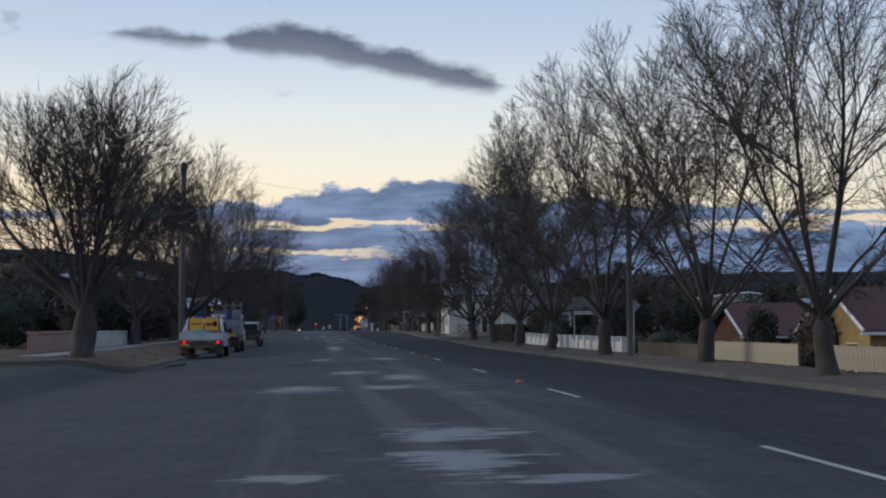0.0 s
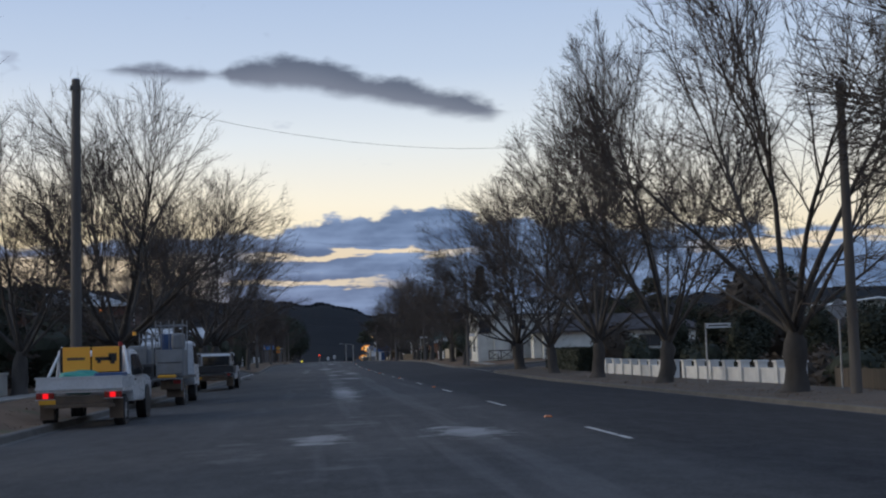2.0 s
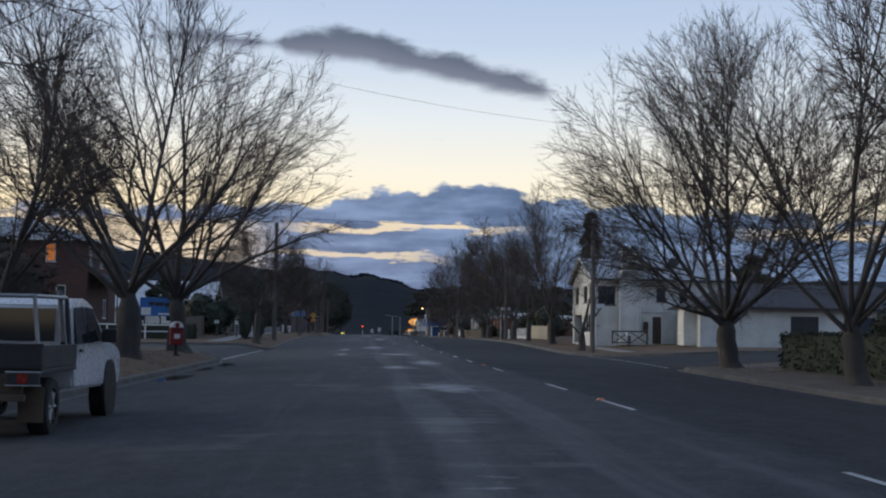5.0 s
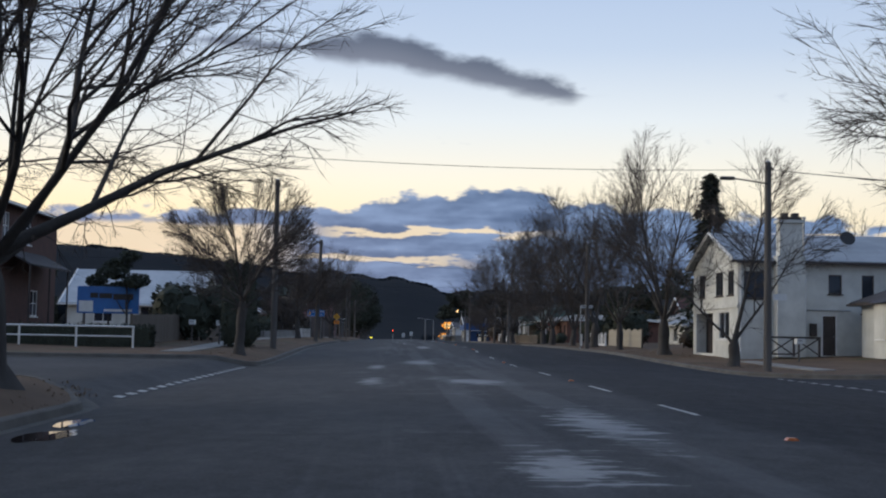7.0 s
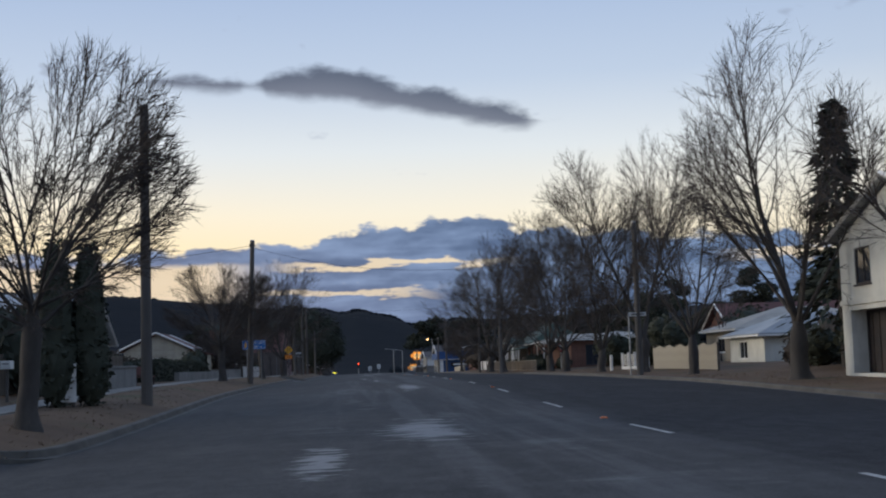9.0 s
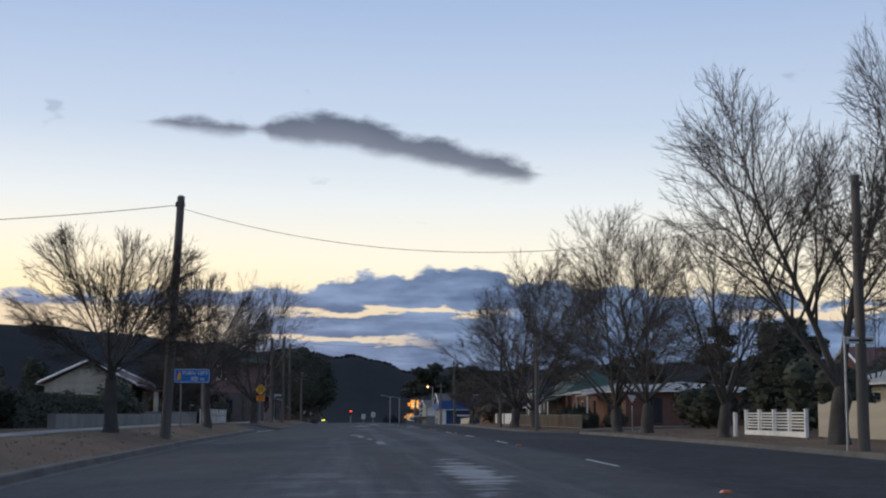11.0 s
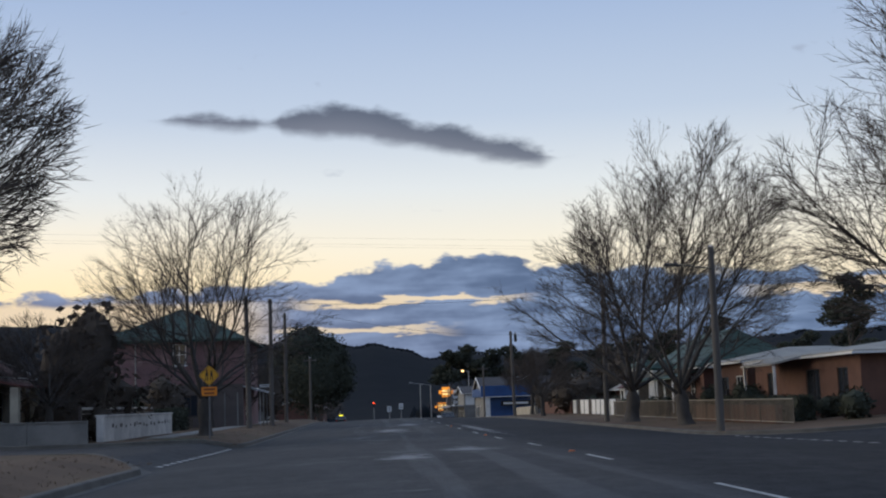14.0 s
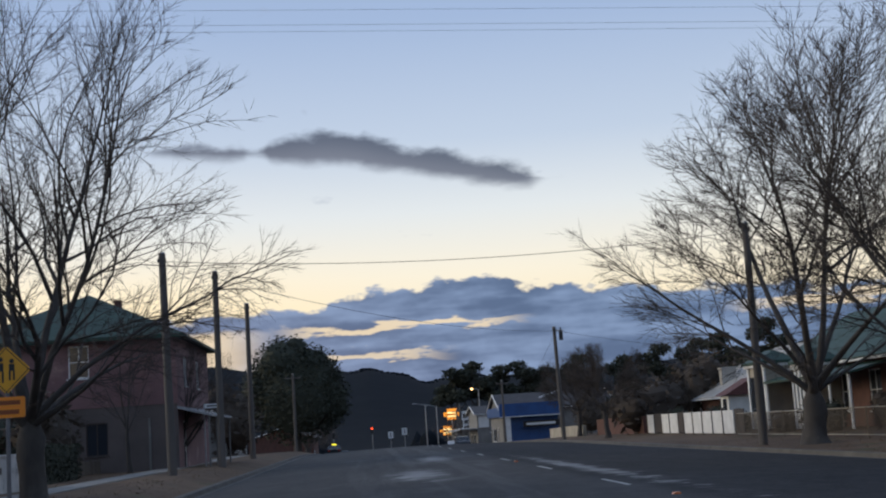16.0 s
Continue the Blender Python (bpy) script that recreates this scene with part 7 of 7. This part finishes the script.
def evergreen(k, x, y, s, z=None, label="tall dark evergreen tree among the houses", group="evergreen trees", sz=1.0):
    t = thing("evergreen_tree", pose(x, y, ground(x, y) if z is None else z, 0, 0, (x * 37 + y * 11) % 360) @ Matrix.Diagonal((s, s, s * sz, 1)), label, "tree", group)
    new("trunk", TRUNKS[k]).parent = t
    new("crown", TALL[k]).parent = t
    return t


ROUND = leafy(31, [(0, 0, 6.2, 5.6, 5.6, 5.0), (-1.2, -0.5, 9.4, 3.6, 3.6, 3.2), (1.6, 0.4, 8.6, 3.6, 3.4, 3.2), (-3.4, 0, 6.6, 2.8, 3.0, 3.4), (3.6, 0.2, 5.6, 2.6, 3.0, 3.2), (0.2, 0, 11.4, 1.6, 1.6, 1.4)], 17000, 0.2, HEDGE, 0.8)
t = thing("evergreen_tree", pose(-8.9, 392.0, ground(-8.9, 392.0)) @ Matrix.Diagonal((1.06, 1.06, 1.1, 1)), "large round dark evergreen tree beside the street", "tree")
new("crown", ROUND).parent = t
part("trunk", tube(bmesh.new(), (0, 0, -0.3), (0, 0, 5.0), 0.5, 0.35, 10), BARK, t)
for k, x, y, s in ((1, 22.5, 76, 0.42), (0, 25, 82, 0.38), (1, 21.8, 90, 0.36), (0, 24.5, 97, 0.42), (1, 22.3, 104, 0.4), (0, 27, 112, 0.4), (1, 21.5, 58, 0.33), (0, 28.5, 74, 0.45), (1, 30, 100, 0.5)):
    evergreen(k, x, y, s, label="dark garden tree behind a white fence")
evergreen(1, -17.0, 60.0, 0.45), evergreen(1, -15.5, 116.0, 0.5), evergreen(1, -21.0, 122.0, 0.7)
shrub(3, -13.6, 264.5, 1.4, sz=1.3, turn=70), shrub(2, -14.0, 270.5, 1.5, sz=1.2), shrub(0, -12.5, 178.0, 1.35, sz=1.25), shrub(1, -13.6, 180.0, 1.2, turn=40), evergreen(2, -13.9, 166.0, 0.37), evergreen(2, -15.1, 167.5, 0.33)
for x, y in ((21.0, 223.0), (34.5, 205.0)):
    evergreen(1, x, y, 0.55)
for i in range(46):
    side = -1 if i % 2 else 1
    x = side * rnd.uniform(26, 95)
    y = rnd.uniform(150, 470)
    if abs(x) < 48 and y < 345:
        x = side * rnd.uniform(48, 95)
    evergreen(rnd.choice((0, 1, 1, 2)), x, y, rnd.uniform(0.55, 0.95), z=ground(max(-60, min(60, x)), y) - 0.3)
for i in range(16):
    x, y = rnd.uniform(40, 120), rnd.uniform(330, 520)
    evergreen(2, x, y, rnd.uniform(1.0, 1.5), z=land(x, y), label="open-crowned gum tree on the far rise", group="gum trees on the rise")

for x, top in ((21.4, 15.8), (26.4, 17.2), (32.7, 15.9), (38.4, 16.7), (44.0, 14.9), (52.8, 17.5), (64.2, 16.6), (73.1, 18.9), (83.3, 19.7)):
    base = land(x, 560)
    evergreen(2, x, 560.0, (top - base) / 12.8, z=base, label="open-crowned gum tree on the far rise", group="gum trees on the rise")
# narrow cypresses beside the round-headed tree
cyp = leafy(21, [(0, 0, 2.6, 0.55, 0.55, 2.7), (0.1, 0, 1.2, 0.6, 0.6, 1.3)], 3200, 0.1, HEDGE, 0.93)
for x, y, s in ((-8.55, 165.2, 0.9), (-7.75, 165.6, 0.88)):
    ob = new("cypress", cyp)
    ob.matrix_world = pose(x, y, ground(x, y) - 0.05) @ Matrix.Diagonal((s, s, s, 1))
    tagged(ob, "narrow dark cypress on the corner verge", "tree", "corner cypresses")


def spruce(x, y, h, label):
    r = random.Random(5)
    verts, faces = [], []
    for i in range(2600):
        z = h * (0.12 + 0.88 * r.random() ** 0.8)
        rad = (0.25 + (h - z) * 0.3) * (0.6 + 0.42 * abs(math.sin(z * 1.9)))
        a = r.uniform(0, 2 * math.pi)
        rad *= 0.85 + 0.55 * noise.noise((math.cos(a) * 1.6, math.sin(a) * 1.6, z * 0.8))
        d = rad * math.sqrt(r.uniform(0.15, 1.0))
        p = Vector((math.cos(a) * d, math.sin(a) * d, z - d * 0.3))
        u = Vector((math.cos(a), math.sin(a), -0.35 + r.gauss(0, 0.25))).normalized()
        w = u.cross(Vector((0, 0, 1))).normalized() * 0.1 + Vector((0, 0, r.gauss(0, 0.05)))
        s = r.uniform(0.25, 0.55)
        i = len(verts)
        verts += [p - u * s * 0.5, p + w, p + u * s, p - w]
        faces.append((i, i + 1, i + 2, i + 3))
    t = thing("spruce", pose(x, y, ground(x, y)), label, "tree")
    part("trunk", tube(bmesh.new(), (0, 0, -0.3), (0, 0, h * 0.97), 0.2, 0.03, 8), BARK, t)
    new("crown", mesh_from("crown", verts, faces, HEDGE)).parent = t


spruce(20.0, 183.0, 11.4, "dark conifer rising behind the white house")
BIRCH = tree_meshes(seed=51, height=8, radius=1.9, base=2.0, trunk=2.2, girth=0.13, limbs=5, lean=26, gaps=(0.7, 0.6, 0.36))
for x, y, s in ((24.5, 336.0, 1.0), (-20.5, 316.0, 1.1), (-17.0, 324.0, 1.0), (-12.0, 178.0, 0.6), (-11.2, 295.6, 0.85), (-15.0, 295.9, 0.5), (27.0, 226.0, 0.9), (28, 180, 1.1)):
    t = thing("bare_tree", pose(x, y, ground(x, y), 0, 0, x * 50) @ Matrix.Diagonal((s, s, s, 1)), "slender bare garden tree behind a fence", "tree", "bare garden trees")
    for name, me in zip(("trunk", "crown"), BIRCH):
        new(name, me).parent = t
# street trees beyond the crest, smaller in the distance
for y, x, kind, s in ((300, -9.5, "far", 0.55), (323, 15.3, "dome", 0.72), (345, 17.0, "dome", 0.8), (418, -9.0, "far", 0.8), (436, -9.5, "far", 0.7), (455, 15.5, "far", 0.6), (478, -10, "far", 0.8), (500, 16, "far", 0.7), (515, -12, "far", 0.8)):
    bare_tree(kind, x, y, s, y * 7 % 360, "bare street tree farther down the street", "bare street trees down the hill")


def woods(name, spots, label, seed, fine=1, flat=1.0):
    r = random.Random(seed)
    verts, faces = [], []
    ico = bm_ball(1.0, (0, 0, 0), sub=fine)
    base = [v.co.copy() for v in ico.verts]
    fs = [tuple(v.index for v in f.verts) for f in ico.faces]
    ico.free()
    for x, y, z, s in spots:
        i = len(verts)
        sx, sz = s * r.uniform(0.7, 1.2), s * r.uniform(0.8, 1.5) * flat
        for c in base:
            k = r.uniform(0.7, 1.25)
            verts.append((x + c.x * sx * k, y + c.y * sx * k, z + c.z * sz * k))
        faces += [(i + a, i + b, i + c) for a, b, c in fs]
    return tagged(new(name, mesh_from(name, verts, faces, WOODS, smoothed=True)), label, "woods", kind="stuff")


spots = []
for _ in range(3200):
    az = radians(rnd.uniform(-24, 28))
    d = 1440 + 170 * rnd.random()
    x, y = math.sin(az) * d, 100 + math.cos(az) * d
    s = d * 0.0011 * rnd.uniform(0.4, 1.5)
    spots.append((x, y, land(x, y) + s * 0.1, s))
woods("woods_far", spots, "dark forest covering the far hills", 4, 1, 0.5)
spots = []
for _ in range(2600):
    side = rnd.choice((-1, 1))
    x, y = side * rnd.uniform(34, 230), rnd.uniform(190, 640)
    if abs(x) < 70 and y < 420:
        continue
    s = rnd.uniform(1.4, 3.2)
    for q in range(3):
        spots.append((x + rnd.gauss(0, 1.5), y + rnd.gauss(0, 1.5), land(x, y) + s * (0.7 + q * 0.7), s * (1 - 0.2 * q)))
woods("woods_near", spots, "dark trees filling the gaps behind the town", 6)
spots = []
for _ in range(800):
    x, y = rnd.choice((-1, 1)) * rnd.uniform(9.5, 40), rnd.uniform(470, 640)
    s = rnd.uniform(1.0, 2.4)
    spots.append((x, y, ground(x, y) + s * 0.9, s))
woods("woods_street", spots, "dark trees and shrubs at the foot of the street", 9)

# ---------------------------------------------------------------- footpaths, puddles and grass
def slab_path(x0, x1, y0, y1, label="pale concrete footpath slabs set in the verge"):
    f = tagged(new("footpath"), label, "footpath", kind="structure")
    n = int((y1 - y0) / 1.5)
    for i in range(n):
        a, b = y0 + (y1 - y0) * i / n, y0 + (y1 - y0) * (i + 1) / n - 0.02
        za, zb = ground(x0, a), ground(x0, b)
        zc, zd = ground(x1, a), ground(x1, b)
        bm = bmesh.new()
        lo = [bm.verts.new(p) for p in ((x0, a, za - 0.1), (x1, a, zc - 0.1), (x1, b, zd - 0.1), (x0, b, zb - 0.1))]
        hi = [bm.verts.new(p) for p in ((x0, a, za + 0.035), (x1, a, zc + 0.035), (x1, b, zd + 0.035), (x0, b, zb + 0.035))]
        bm.faces.new(hi)
        bm.faces.new(lo[::-1])
        for k in range(4):
            bm.faces.new((lo[k], lo[(k + 1) % 4], hi[(k + 1) % 4], hi[k]))
        part("slab", bm, PATH, f)


slab_path(-10.1, -8.9, 41.0, 121.0)
slab_path(-10.1, -8.9, 154.5, 235.0)
slab_path(-10.3, -9.1, 263.0, 330.0)
slab_path(16.6, 17.5, 152.0, 164.0)
WATER = glass("puddle_water", (0.02, 0.02, 0.022), 0.04)


def puddle(x, y, rx, ry, seed, label="shallow rain puddle in the gutter reflecting the sky"):
    r = random.Random(seed)
    n = 26
    ring = []
    for i in range(n):
        a = 2 * math.pi * i / n
        k = 1 + 0.45 * noise.noise((math.cos(a) * 1.3 + seed, math.sin(a) * 1.3, seed * 0.7))
        px, py = x + math.cos(a) * rx * k, y + math.sin(a) * ry * k
        ring.append((px, py))
    z = min(road_z(px, py) for px, py in ring) * 0.5 + 0.5 * road_z(x, y) + 0.012
    verts = [(x, y, z)] + [(px, py, max(z, road_z(px, py) + 0.006)) for px, py in ring]
    faces = [(0, 1 + i, 1 + (i + 1) % n) for i in range(n)]
    tagged(new("puddle", mesh_from("puddle", verts, faces, WATER)), label, "puddle", kind="structure")


puddle(-5.08, 112.4, 0.2, 1.7, 3)
puddle(-4.8, 116.6, 0.3, 0.9, 4)
puddle(-5.0, 118.9, 0.2, 0.8, 6)
puddle(-5.0, 105.0, 0.3, 2.4, 9)
puddle(-5.1, 44.0, 0.3, 2.2, 5)

# dry grass tufts on the verges
tuft_v, tuft_f = [], []
for _ in range(16000):
    side = -1 if rnd.random() < 0.5 else 1
    x = KERB_L - 0.25 - 5.5 * rnd.random() ** 1.2 if side < 0 else KERB_R + 0.25 + 4.6 * rnd.random() ** 1.2
    y = rnd.uniform(12, 300)
    if any(s == side and a - 1.5 < y < b + 1.5 for a, b, s in CROSS) or (side < 0 and -10.2 < x < -8.8):
        continue
    z = ground(x, y) - 0.02
    h = rnd.uniform(0.02, 0.07)
    for _ in range(3):
        a = rnd.uniform(0, 6.28)
        i = len(tuft_v)
        dx, dy = math.cos(a) * 0.02, math.sin(a) * 0.02
        ox, oy = rnd.gauss(0, 0.06), rnd.gauss(0, 0.06)
        tuft_v += [(x + ox - dx, y + oy - dy, z), (x + ox + dx, y + oy + dy, z), (x + ox + rnd.gauss(0, 0.05), y + oy + rnd.gauss(0, 0.05), z + h)]
        tuft_f.append((i, i + 1, i + 2))
tagged(new("grass_tufts", mesh_from("grass_tufts", tuft_v, tuft_f, STRAW)), "short dry winter grass on the verges", "grass", kind="stuff")
